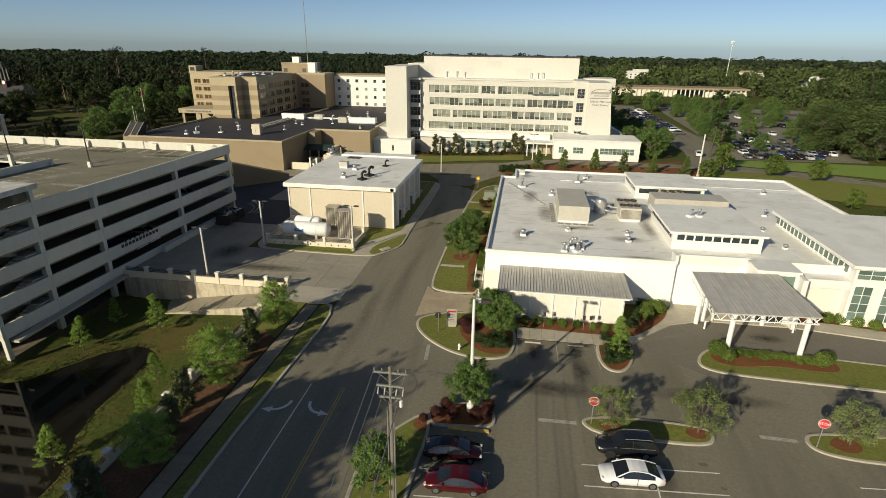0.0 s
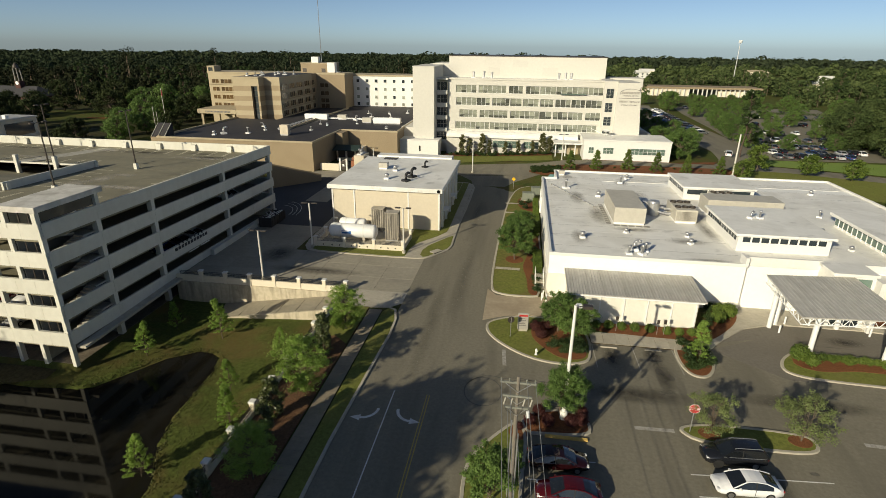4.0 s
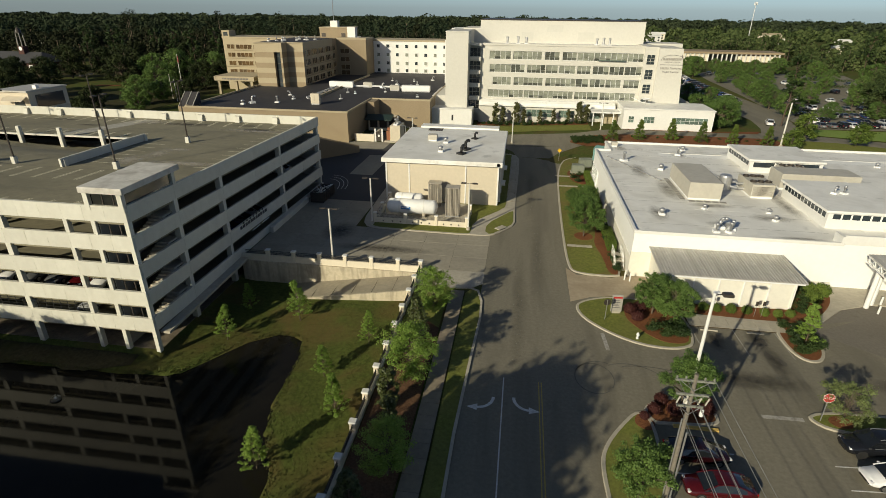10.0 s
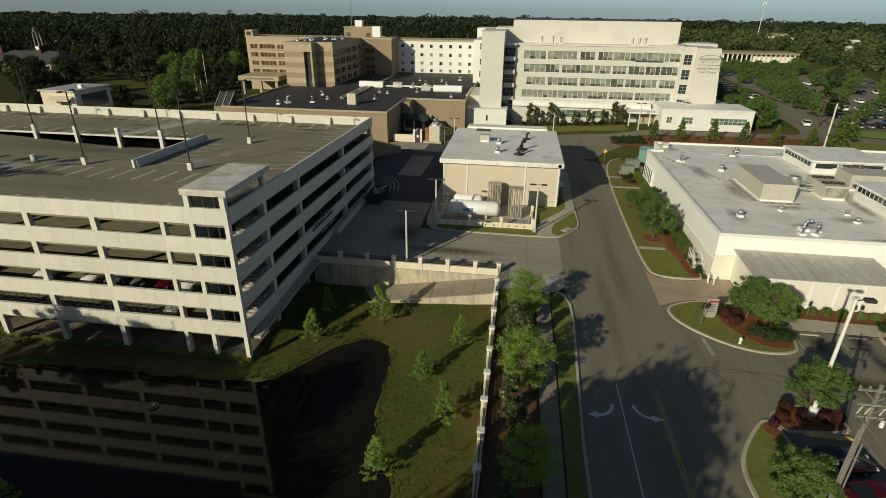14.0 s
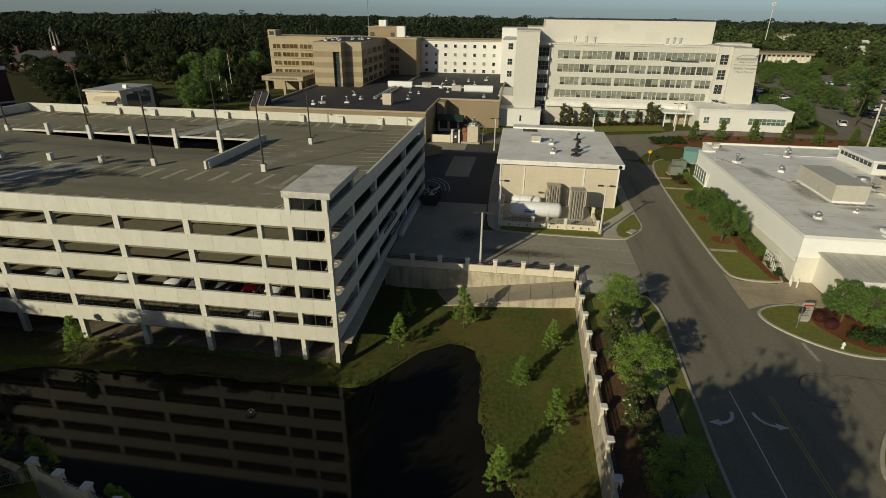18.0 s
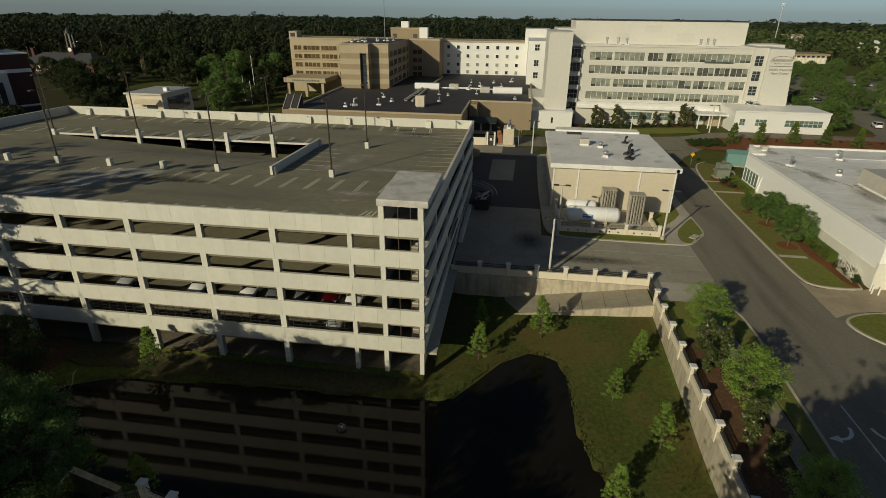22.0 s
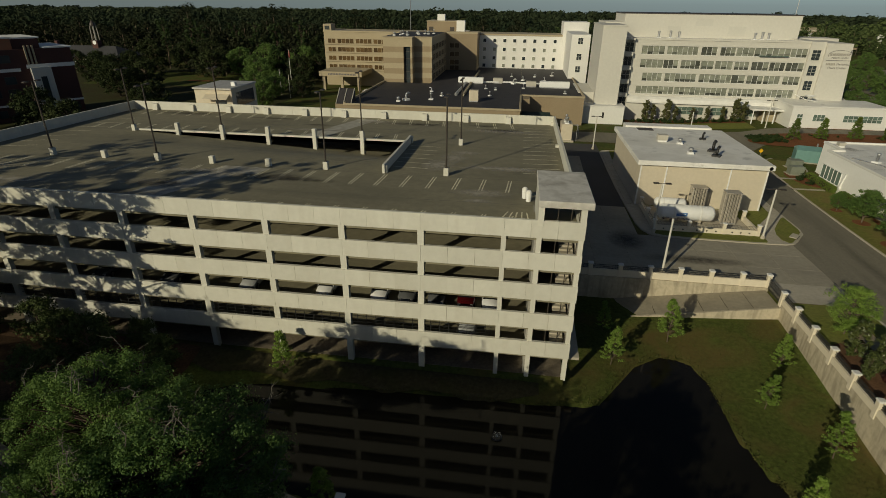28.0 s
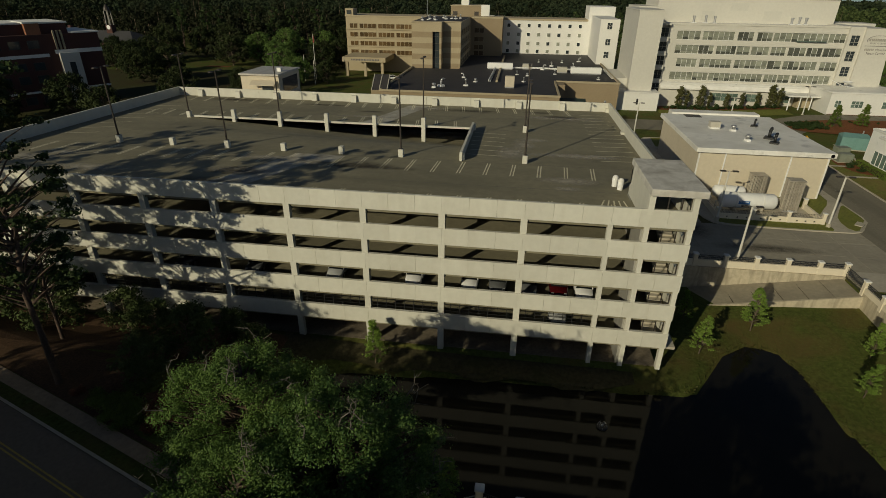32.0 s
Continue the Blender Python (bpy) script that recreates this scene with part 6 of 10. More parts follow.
def turn_arrow(x, y, side):
    """A curved lane arrow that bends to one side."""
    pts, w = [], 0.14
    for i in range(9):
        a = radians(90 * i / 8)
        pts.append((x + side * (1 - math.cos(a)) * 1.35, y - math.sin(a) * 1.5))
    left = []
    right = []
    for i, p in enumerate(pts):
        q = pts[min(i + 1, 8)] if i < 8 else p
        o = pts[i - 1] if i else p
        d = Vector((q[0] - o[0], q[1] - o[1])).normalized() * w
        left.append((p[0] - d.y, p[1] + d.x))
        right.append((p[0] + d.y, p[1] - d.x))
    s = S()
    n9 = len(pts)
    s.v = [(*p, 0.014) for p in left] + [(*p, 0.014) for p in right]
    s.f = [(i, i + 1, n9 + i + 1, n9 + i) for i in range(n9 - 1)]
    ex, ey = pts[-1]
    k9 = len(s.v)
    s.v += [(ex, ey + 0.42, 0.014), (ex, ey - 0.42, 0.014), (ex + side * 0.95, ey - 0.05, 0.014)]
    s.f.append((k9, k9 + 1, k9 + 2))
    s.v += [(a, b, 0.004) for a, b, c in s.v]
    setting("road_marking", s, M["road_white"], "white painted turn arrow on the street", "road marking")


turn_arrow(-20.0, 38.9, -1)
turn_arrow(-18.2, 39.1, 1)
stripe(3.0, 40.0, 6.4, 40.1, 0.45, "road_faded")
stripe(22.1, 40.9, 25.1, 40.8, 0.45, "road_faded")
stripe(-9.0, 51.0, -8.8, 47.9, 0.4, "road_faded")
for x in (0.8, 5.2, 9.5):
    stripe(x, 54, x + 0.1, 49.2, 0.1, "road_faded")
for y in (32.75, 35.0, 30.0, 27.3):
    stripe(6.4, y, 17.2, y + 0.8, 0.1)
    stripe(-6.4, y - 0.3, -0.9, y + 0.1, 0.1)
stripe(11.8, 25, 12.0, 35.4, 0.1)
for x in (27.5, 36, 44):
    stripe(26 + (x - 26), 36, 34 + (x - 26), 36.6, 0.1)
# skid circle on the asphalt
ring = S()
for cx_, cy_, r0, a_from, a_to in ((-10.7, 43.1, 2.2, -0.6, 5.4), (-10.0, 42.4, 3.3, 1.25, 2.7), (-7.3, 40.2, 5.55, 0.75, 2.0), (-5.5, 33.0, 12.6, 1.25, 1.8)):
    for i in range(48):
        a0, a1 = a_from + (a_to - a_from) * i / 48, a_from + (a_to - a_from) * (i + 1) / 48
        ring.add([(cx_ + r * math.cos(a) * 0.8, cy_ + r * math.sin(a), 0.006) for r, a in ((r0, a0), (r0 + 0.13, a0), (r0 + 0.13, a1), (r0, a1))], [(0, 1, 2, 3)])
setting("road_marking", ring, M["skid"], "dark curved tyre skid mark", "skid mark")
for k in range(3):
    for i in range(9):
        a0, a1 = math.pi / 2 * i / 9, math.pi / 2 * (i + 1) / 9
        rx_, ry_ = 5.0 - 0.75 * k, 8.6 - 1.3 * k
        stripe(-56.6 + rx_ * math.cos(a0), 93.9 + ry_ * math.sin(a0), -56.6 + rx_ * math.cos(a1), 93.9 + ry_ * math.sin(a1), 0.1, label="worn white curved bay marking")
# wheel stops
stop_me = thing("wheel_stop", None, "pale concrete wheel stop at the kerb", "wheel stop", "wheel stops")
part("bar", S().bevel_box(-0.9, 0.9, -0.08, 0.08, 0.0, 0.13, 0.03), M["concrete"], stop_me)
stop_me.location = (2.6, 53.4, 0)
copy_thing(stop_me, pose(7.4, 53.5, 0))

# ---- boundary walls with pillars and black railings ----
wall_s = (-31.0, 62.9, -2.6)
bwall = thing("boundary_wall", pose(*wall_s), "cream boundary wall with capped pillars and black railings", "wall")
part("retaining_wall", S().box(-56.2, -31.0, 62.4, 62.85, -3.9, -0.35), M["stained"], bwall, "water-stained concrete retaining wall", wall_s)
part("wall", S().box(-56.2, -31.0, 62.6, 63.0, -0.35, 0.55), M["cream"], bwall, "", wall_s)
part("retaining_wall", S().box(-31.25, -30.95, 10, 58.3, -3.9, -0.2), M["stained"], bwall, "water-stained concrete retaining wall", wall_s)
part("wall", S().box(-31.25, -30.85, 10, 58.6, -0.2, 0.45), M["cream"], bwall, "", wall_s)


def pillar(x, y, top, drop=-0.62):
    p = part("pillar", S().bevel_box(x - 0.26, x + 0.26, y - 0.26, y + 0.26, drop, top), M["cream"], bwall, "", wall_s)
    part("cap", S().bevel_box(x - 0.33, x + 0.33, y - 0.33, y + 0.33, top, top + 0.14, 0.05), M["white_wall"], p, "", wall_s)


def railing(x0, y0, x1, y1, z0, z1):
    s = S()
    d = math.hypot(x1 - x0, y1 - y0)
    for z in (z0 + 0.08, (z0 + z1) / 2, z1 - 0.04):
        s.tube((x0, y0, z), (x1, y1, z), 0.032, n=4)
    n = max(2, int(d / 0.13))
    for i in range(1, n):
        x, y = x0 + (x1 - x0) * i / n, y0 + (y1 - y0) * i / n
        s.tube((x, y, z0), (x, y, z1), 0.024, n=3, caps=False)
    part("railing", s, M["black_metal"], bwall, "black metal railing", wall_s)


px = [-56.0, -52.4, -48.7, -45.05, -41.4, -37.75, -34.1, -31.05]
for a, b in zip(px, px[1:]):
    pillar(b, 62.78, 1.25)
    railing(a + 0.27, 62.8, b - 0.27, 62.8, 0.55, 1.15)
py = [62.8, 58.6] + [55.1 - 3.72 * i for i in range(12)]
for a, b in zip(py, py[1:]):
    pillar(-31.07, b, 1.15)
    if a == 62.8:
        railing(-31.05, a - 0.27, -31.05, b + 0.27, -0.5, 1.0)
        continue
    railing(-31.05, a - 0.27, -31.05, b + 0.27, 0.45, 1.05)
# the sloping walk down to the pond behind a low wall
rs = S().add([(-31.3, 58.2, -4), (-31.3, 62.38, -4), (-49, 62.38, -4), (-48, 58.2, -4), (-31.3, 58.2, -0.62), (-31.3, 62.38, -0.62), (-49, 62.38, -3.4), (-48, 58.2, -3.4)],
             [(0, 1, 2, 3), (7, 6, 5, 4), (4, 5, 1, 0), (5, 6, 2, 1), (6, 7, 3, 2), (7, 4, 0, 3)])
setting("pavement_ramp", rs, M["ramp"], "sloping concrete walk down to the pond lawn", "ramp")
for i in range(1, 6):
    x_ = -31.3 - 2.7 * i
    z_ = -0.62 - 2.78 * (x_ + 31.3) / -17.0
    setting("trim_joint", S().box(x_, x_ + 0.03, 58.25, 62.3, z_ - 0.05, z_ + 0.012), M["soil"], "dark joint across the walk", "joint")
lw = S().add([(-31.27, 57.95, -4), (-31.27, 58.2, -4), (-48, 58.2, -4), (-48, 57.95, -4), (-31.27, 57.95, -0.55), (-31.27, 58.2, -0.55), (-48, 58.2, -3.33), (-48, 57.95, -3.33)],
             [(0, 1, 2, 3), (7, 6, 5, 4), (4, 5, 1, 0), (5, 6, 2, 1), (6, 7, 3, 2), (7, 4, 0, 3)])
setting("wall_ramp", lw, M["stained"], "low stained concrete wall beside the sloping walk", "wall")
# bare dirt bank before the garage; tree shade is put into its colour
drape([((x, 41.0 + 0.5 * math.sin(x * 0.7) + (1.0 if x > -62 else 0)), (x, 43.8)) for x in range(-95, -57, 3)], M["shaded_bank_dirt"], "bank", "dark bare bank with thin grass before the garage", "ground", 0.03, 3)
drape([((x, road_south(x) + 2.4), (x, 43.3)) for x in (-134, -128, -122, -116, -110, -105, -100, -97, -94.5)], M["straw"], "planting_bed", "brown pine straw under the trees before the garage", "planting bed", 0.03, 6)
# the street that passes under the end of the path, with its far kerb, walk and fence
rx = [-230, -170, -130, -112, -96, -80, -60, -40, -31.2]
drape([((x, road_south(x) - 12), (x, road_south(x) - 0.25)) for x in rx], M["asphalt_brown"], "road_south", "shaded asphalt street with a yellow centre line", "road", 0.03, 2)
drape([((x, road_south(x) - 0.25), (x, road_south(x))) for x in rx], M["concrete"], "kerb_south", "pale concrete kerb", "kerb", 0.12, 1)
drape([((x, road_south(x) + 1.1), (x, road_south(x) + 2.3)) for x in rx], M["walk_dirt"], "pavement_south", "worn concrete sidewalk", "pavement", 0.07, 1)
drape([((x, road_south(x) - 3.15), (x, road_south(x) - 3.02)) for x in rx], M["road_yellow"], "road_marking", "yellow centre line", "road marking", 0.045, 1)
drape([((x, road_south(x) - 2.85), (x, road_south(x) - 2.72)) for x in rx], M["road_yellow"], "road_marking", "yellow centre line", "road marking", 0.045, 1)

# ---- trees and shrubs ----
def tree(name, seed, h, crown_r, leaf, n_leaves, size, trunk_r=0.12, crown_from=0.3, shape="round", bark="bark", label="", category="tree", clumps=26, flat=0.8, stems=1, twigs=0, lobe=(0.2, 0.42), feather=False, ruffle=0.6):
    """A tapered trunk with limbs, and a crown of leaves gathered in clumps round the limb ends."""
    rng = np.random.default_rng(seed)
    t = thing(name, None, label, category)
    wood = S()
    ends = []
    for s_i in range(stems):
        lean = rng.normal(size=2) * (0.35 if stems > 1 else 0.06) * h * 0.3
        pts = []
        for i in range(6):
            f = i / 5
            pts.append(Vector((lean[0] * f + rng.normal() * 0.02 * h * f, lean[1] * f + rng.normal() * 0.02 * h * f, h * 0.9 * f - 0.15)))
        for i in range(5):
            wood.tube(pts[i], pts[i + 1], trunk_r * (1 - 0.17 * i), trunk_r * (1 - 0.17 * (i + 1)), 7, i == 4)
        k = clumps // stems
        for j in range(k):
            f = crown_from + (1 - crown_from) * (j + rng.uniform(0, 1)) / k
            if shape == "cone":
                r = crown_r * (1.12 - f) / (1.12 - crown_from) * rng.uniform(0.55, 1.0)
            elif shape == "column":
                r = crown_r * rng.uniform(0.35, 1.0) * (1 - 0.55 * max(0, f - 0.6) / 0.4)
            elif shape == "pine":
                r = crown_r * rng.uniform(0.3, 1.0)
            else:
                u = (f - crown_from) / (1 - crown_from)
                r = crown_r * math.sqrt(max(0.06, 1 - (2 * u - 0.85) ** 2 / 1.35)) * rng.uniform(0.4, 1.12)
            a = rng.uniform(0, 2 * math.pi)
            idx = min(4, int(f * 0.98 * 5))
            base = pts[idx].lerp(pts[idx + 1], 0.3)
            e = Vector((base.x + math.cos(a) * r, base.y + math.sin(a) * r, max(h * crown_from, h * f * 0.97)))
            low_pt = Vector((base.x, base.y, max(h * crown_from * 0.6, e.z - r * 0.7)))
            mid = low_pt.lerp(e, 0.55) + Vector((0, 0, 0.05 * r))
            wood.tube(low_pt, mid, trunk_r * 0.35, trunk_r * 0.2, 5, False)
            wood.tube(mid, e, trunk_r * 0.2, trunk_r * 0.06, 4, False)
            ends.append(e)
            if feather:
                ends.append(mid.lerp(e, 0.35) + Vector((0, 0, -0.04 * r)))
    wood.smooth = True
    part("trunk", wood, M[bark], t)
    c = np.array([tuple(e) for e in ends])
    rad = crown_r * rng.uniform(*lobe, len(c)) * (0.75 if shape in ("cone", "column", "pine") else 1.0)
    verts, faces = leaf_cloud(rng, c, rad, n_leaves, size, flat, ruffle=ruffle)
    me = mesh_from_arrays("crown", verts, faces, M[leaf])
    crown = new("crown", me)
    crown.parent = t
    if twigs:
        tw = S()
        for i in range(twigs):
            e = ends[int(rng.integers(len(ends)))]
            p = Vector(e)
            for k2 in range(4):
                q = p + Vector((rng.normal() * 0.3, rng.normal() * 0.3, rng.uniform(0.2, 0.65)))
                tw.tube(p, q, 0.048 - 0.01 * k2, 0.038 - 0.01 * k2, 4, False)
                for q2 in range(2):
                    r2 = q + Vector((rng.normal() * 0.35, rng.normal() * 0.35, rng.uniform(0.0, 0.4)))
                    tw.tube(q, r2, 0.02, 0.008, 3, False)
                p = q
        part("dead_twig", tw, M["grey_twig"], t, "bare grey dead twigs")["kind"] = "stuff"
    return t


def plant_out(proto, spots, group="", base=None):
    """Puts the first plant and copies of it at (x, y, scale) spots."""
    rng = random.Random(len(spots) * 7 + 3)
    if group:
        proto["group"] = group
    for i, sp in enumerate(spots):
        x, y, s = sp[:3]
        z = sp[3] if len(sp) > 3 else ground_z(x, y) if base is None else base
        m = pose(x, y, z, 0, 0, rng.uniform(0, 360)) @ Matrix.Scale(s, 4)
        if i == 0:
            first = m
        else:
            copy_thing(proto, m)
    proto.matrix_basis = first


def shrub(name, seed, r, leaf, n, size, label, flat=0.8, clipped=False):
    rng = np.random.default_rng(seed)
    t = thing(name, None, label, "shrub")
    c = rng.normal(size=(9, 3)) * r * 0.35
    c[:, 2] = np.abs(c[:, 2]) + r * 0.45
    if clipped:
        c = rng.normal(size=(9, 3)) * r * 0.07
        c[:, 2] += r * 0.72
    verts, faces = leaf_cloud(rng, c, np.full(9, r * (0.8 if clipped else 0.62)), n, size, flat, 0.9 if clipped else 0.72, 0.1 if clipped else 0.25)
    verts[:, 2] = np.maximum(verts[:, 2], 0.0)
    me = mesh_from_arrays("foliage", verts, faces, M[leaf])
    ob = new("foliage", me)
    ob.parent = t
    st = S()
    for i in range(4):
        st.tube((0, 0, -0.02), tuple(c[i] * 0.8), 0.02, 0.01, 4, False)
    part("stems", st, M["bark"], t)
    return t


# pond lawn
young = tree("young_tree", 3, 5.0, 1.45, "leaf_bright", 6000, 0.062, 0.06, 0.26, "cone", label="young bright green tree staked in the pond lawn", clumps=90, flat=0.55, lobe=(0.1, 0.24), feather=True, ruffle=0.4)
plant_out(young, [(-51.3, 48.5, 0.95), (-51.4, 54.6, 0.8), (-44.4, 53.5, 1.15), (-37.8, 43.6, 0.85), (-34.5, 49.2, 0.85), (-34.6, 37.9, 1.0), (-39.4, 31.4, 0.95), (-84.6, 41.5, 1.05), (-66.3, 23.9, 0.85), (-75.4, 26.9, 0.95), (-81.0, 28.2, 0.9)], "young trees on the pond lawn")
street = tree("street_tree", 5, 5.7, 2.25, "leaf_bright", 13000, 0.068, 0.09, 0.18, "round", label="leafy bright green street tree in the wall bed", clumps=120, flat=0.55, lobe=(0.12, 0.26), feather=True, ruffle=0.4)
plant_out(street, [(-27.6, 52.4, 1.0), (-27.8, 40.2, 1.1), (-27.3, 29.0, 0.92)], "street trees along the wall", 0.05)
magnolia = tree("magnolia_tree", 8, 4.6, 0.95, "leaf_magnolia", 6000, 0.1, 0.09, 0.06, "column", label="dark glossy columnar magnolia in the wall bed", clumps=50, lobe=(0.28, 0.5))
plant_out(magnolia, [(-28.8, 48.4, 0.9), (-29.0, 36.0, 0.95), (-28.2, 33.2, 0.8), (-28.9, 25, 0.95), (-29.4, 45.0, 0.62), (-27.9, 46.2, 0.85)], "magnolias along the wall", 0.05)
round_tree = tree("round_tree", 11, 6.2, 2.55, "leaf_park", 20000, 0.09, 0.1, 0.3, "round", label="dense round green multi-stemmed tree beside the clinic", clumps=120, stems=3, lobe=(0.12, 0.23))
plant_out(round_tree, [(-2.9, 55.9, 0.78), (-1.0, 54.0, 0.8), (-3.6, 40.6, 0.82), (-8.5, 77.8, 1.02), (-8.0, 86.6, 0.85), (-9.0, 92.0, 0.5), (-9.3, 29.5, 0.76)], "round trees on kerbed islands", 0.12)
slim = tree("slim_tree", 14, 4.8, 1.5, "leaf_bright", 7000, 0.066, 0.07, 0.2, "cone", label="slim bright green tree over ground cover", clumps=60, flat=0.6, lobe=(0.12, 0.26), feather=True, ruffle=0.4)
plant_out(slim, [(11.9, 52.4, 1.0)], "", 0.12)
crape = tree("crape_myrtle", 17, 3.9, 1.9, "leaf_silver", 5200, 0.065, 0.045, 0.3, "round", label="airy multi-stemmed pale green tree on a car park island", clumps=80, stems=5, lobe=(0.12, 0.25))
plant_out(crape, [(9.4, 40.2, 1.0), (16.8, 40.4, 1.15), (29.2, 40.9, 1.05)], "pale trees on the car park islands", 0.12)
ball = shrub("ball_shrub", 2, 0.6, "leaf", 1500, 0.055, "clipped round green shrub in a mulch bed", 0.92, True)
plant_out(ball, [(1.7, 57.7, 1.05), (3.15, 57.7, 1.1), (4.6, 57.7, 1.05), (6.1, 57.6, 1.15), (7.8, 57.6, 1.1), (9.7, 57.5, 1.0), (11.1, 57.4, 1.0), (12.5, 57.6, 1.0), (16.6, 61.6, 1.7), (18.3, 63.2, 1.9), (17.4, 64.0, 1.5),
                 (38.6, 64.4, 1.4), (40.0, 64.3, 1.4), (41.6, 63.8, 1.5), (43.4, 63.2, 1.4), (46, 62.6, 1.4), (49, 62.2, 1.4), (22.6, 54.2, 1.9), (33.2, 53.8, 1.7), (23.4, 53.2, 1.5), (34, 54.6, 1.3)], "clipped shrubs in the clinic beds", 0.12)
hedge = shrub("low_hedge", 4, 0.62, "leaf", 1500, 0.055, "low green hedge plant on the canopy island")
plant_out(hedge, [(24.9 + 0.75 * i, 54.3 - 0.03 * i, 0.95) for i in range(11)], "hedge on the canopy island", 0.12)
wine = shrub("wine_shrub", 6, 0.72, "shrub_wine", 1600, 0.06, "dark red clipped shrub in mulch", 0.85, True)
plant_out(wine, [(-5.4, 55.6, 1.2), (-4.9, 54.1, 1.1), (-4.0, 56.4, 1.2), (-0.6, 56.0, 1.1), (-1.6, 56.6, 1.1), (-6.2, 38.9, 0.9), (-5.4, 40.2, 1.0), (-4.6, 38.9, 1.0), (-2.6, 39.2, 1.0), (-1.7, 39.5, 1.05), (-1.6, 40.6, 1.0), (-7.2, 38.0, 0.7), (-28.0, 44.2, 0.9)], "dark red shrubs", 0.12)
cover = shrub("spreading_shrub", 7, 0.8, "leaf_dark", 900, 0.09, "low spreading green shrub in mulch", 0.5)
plant_out(cover, [(-3.6, 52.2, 1.1), (-2.4, 51.3, 1.1), (-1.0, 51.4, 1.1), (-0.6, 52.6, 1.1), (-1.6, 53.0, 1.0), (10.6, 50.2, 0.9), (11.4, 50.6, 1.0), (12.4, 51.4, 1.0), (10.7, 51.8, 1.0), (12.6, 53.2, 1.0), (11.0, 53.6, 1.0), (12.2, 54.8, 0.9), (10.8, 55.1, 0.8),
                  (14.2, 58.6, 0.9), (14.9, 60.2, 0.9), (15.6, 62.2, 0.9), (16.4, 64.6, 0.9), (-5.2, 66.5, 0.9), (-5.0, 68.6, 1.0), (-5.2, 70.8, 1.0), (-5.2, 77, 1.1), (-5.3, 80, 1.2), (-5.2, 90.5, 1), (-5.3, 94, 1.1), (-5.4, 97, 1.1),
                  (-7, 106, 0.9), (-7.6, 108.5, 0.9), (-6.4, 110.5, 0.8)], "spreading shrubs in the clinic beds", 0.12)
ground_cover = shrub("ground_cover", 15, 0.8, "leaf", 1400, 0.06, "low green ground cover in the straw bed", 0.35)
plant_out(ground_cover, [(-104.6, 28.9, 1.1), (-103.4, 28.4, 1.2), (-102.3, 28.2, 1.2), (-101.2, 27.7, 1.2), (-103.0, 29.4, 1.1), (-101.8, 29.3, 1.1), (-100.6, 28.6, 1.1), (-100.2, 27.2, 1.0), (-102.2, 27.2, 1.0), (-101.0, 26.7, 0.9)], "ground cover by the street")
# woods behind and beneath the path, which shade the pond and the street
big = tree("broad_oak", 21, 12.5, 6.4, "leaf_oak", 95000, 0.078, 0.32, 0.22, "round", "pine_bark", label="broad green oak with bare dead twigs", clumps=300, twigs=40, flat=0.7, lobe=(0.06, 0.145))
plant_out(big, [(-88.4, 24.0, 0.86, -0.6), (-81.4, 20.6, 0.93, -1.2), (-84.5, 16.5, 0.8, -0.6)], "oaks beside the pond")
olive = tree("pond_oak", 22, 13, 5.6, "leaf", 14000, 0.24, 0.3, 0.25, "round", label="full green oak in the shaded strip below the pond", clumps=54)
plant_out(olive, [(-106, 2, 1.05, -0.2), (-113, -5, 1.3, -0.2), (-121, -7, 1.4, -0.2), (-99, 4, 0.98), (-84, 4, 1.12), (-74, 0, 1.2), (-64, 2, 0.9), (-55, -2, 0.72), (-42.5, -2.5, 1.55, 0), (-40.0, -2.5, 1.3, 0), (-47, -8, 1.45, 0), (-35.5, -6, 1.12, 0), (-28, -12, 1.35, 0), (-116, 4, 1.2, -0.2), (-124, 2, 1.6, -0.2)], "oaks along the street")
pine = tree("tall_pine", 25, 27, 4.4, "leaf_dark", 11500, 0.15, 0.3, 0.36, "pine", "pine_bark", label="tall dark pine with a bare lower trunk", clumps=85, flat=0.5, lobe=(0.13, 0.27))
plant_out(pine, [(-109.5, 30.5, 1.0), (-116, 27, 1.05), (-124, 34, 0.95), (-130, 26, 1.1), (-115, 37, 0.6), (-137, 36, 1.05), (-125, 20, 1.1)], "pines beside the street")
dim = tree("understorey_tree", 27, 6, 2.2, "leaf_live", 6000, 0.12, 0.1, 0.12, "round", label="dim dense tree in the shade before the garage", clumps=36)
plant_out(dim, [(-96, 38.5, 0.8), (-101, 36.5, 1.0), (-106, 39, 0.8), (-111, 41, 0.9), (-118, 40, 1.2), (-126, 41, 1.2), (-94.5, 31, 0.9), (-102.6, 32, 0.85), (-133, 40, 1.2), (-99.5, 41, 0.7)], "understorey trees")


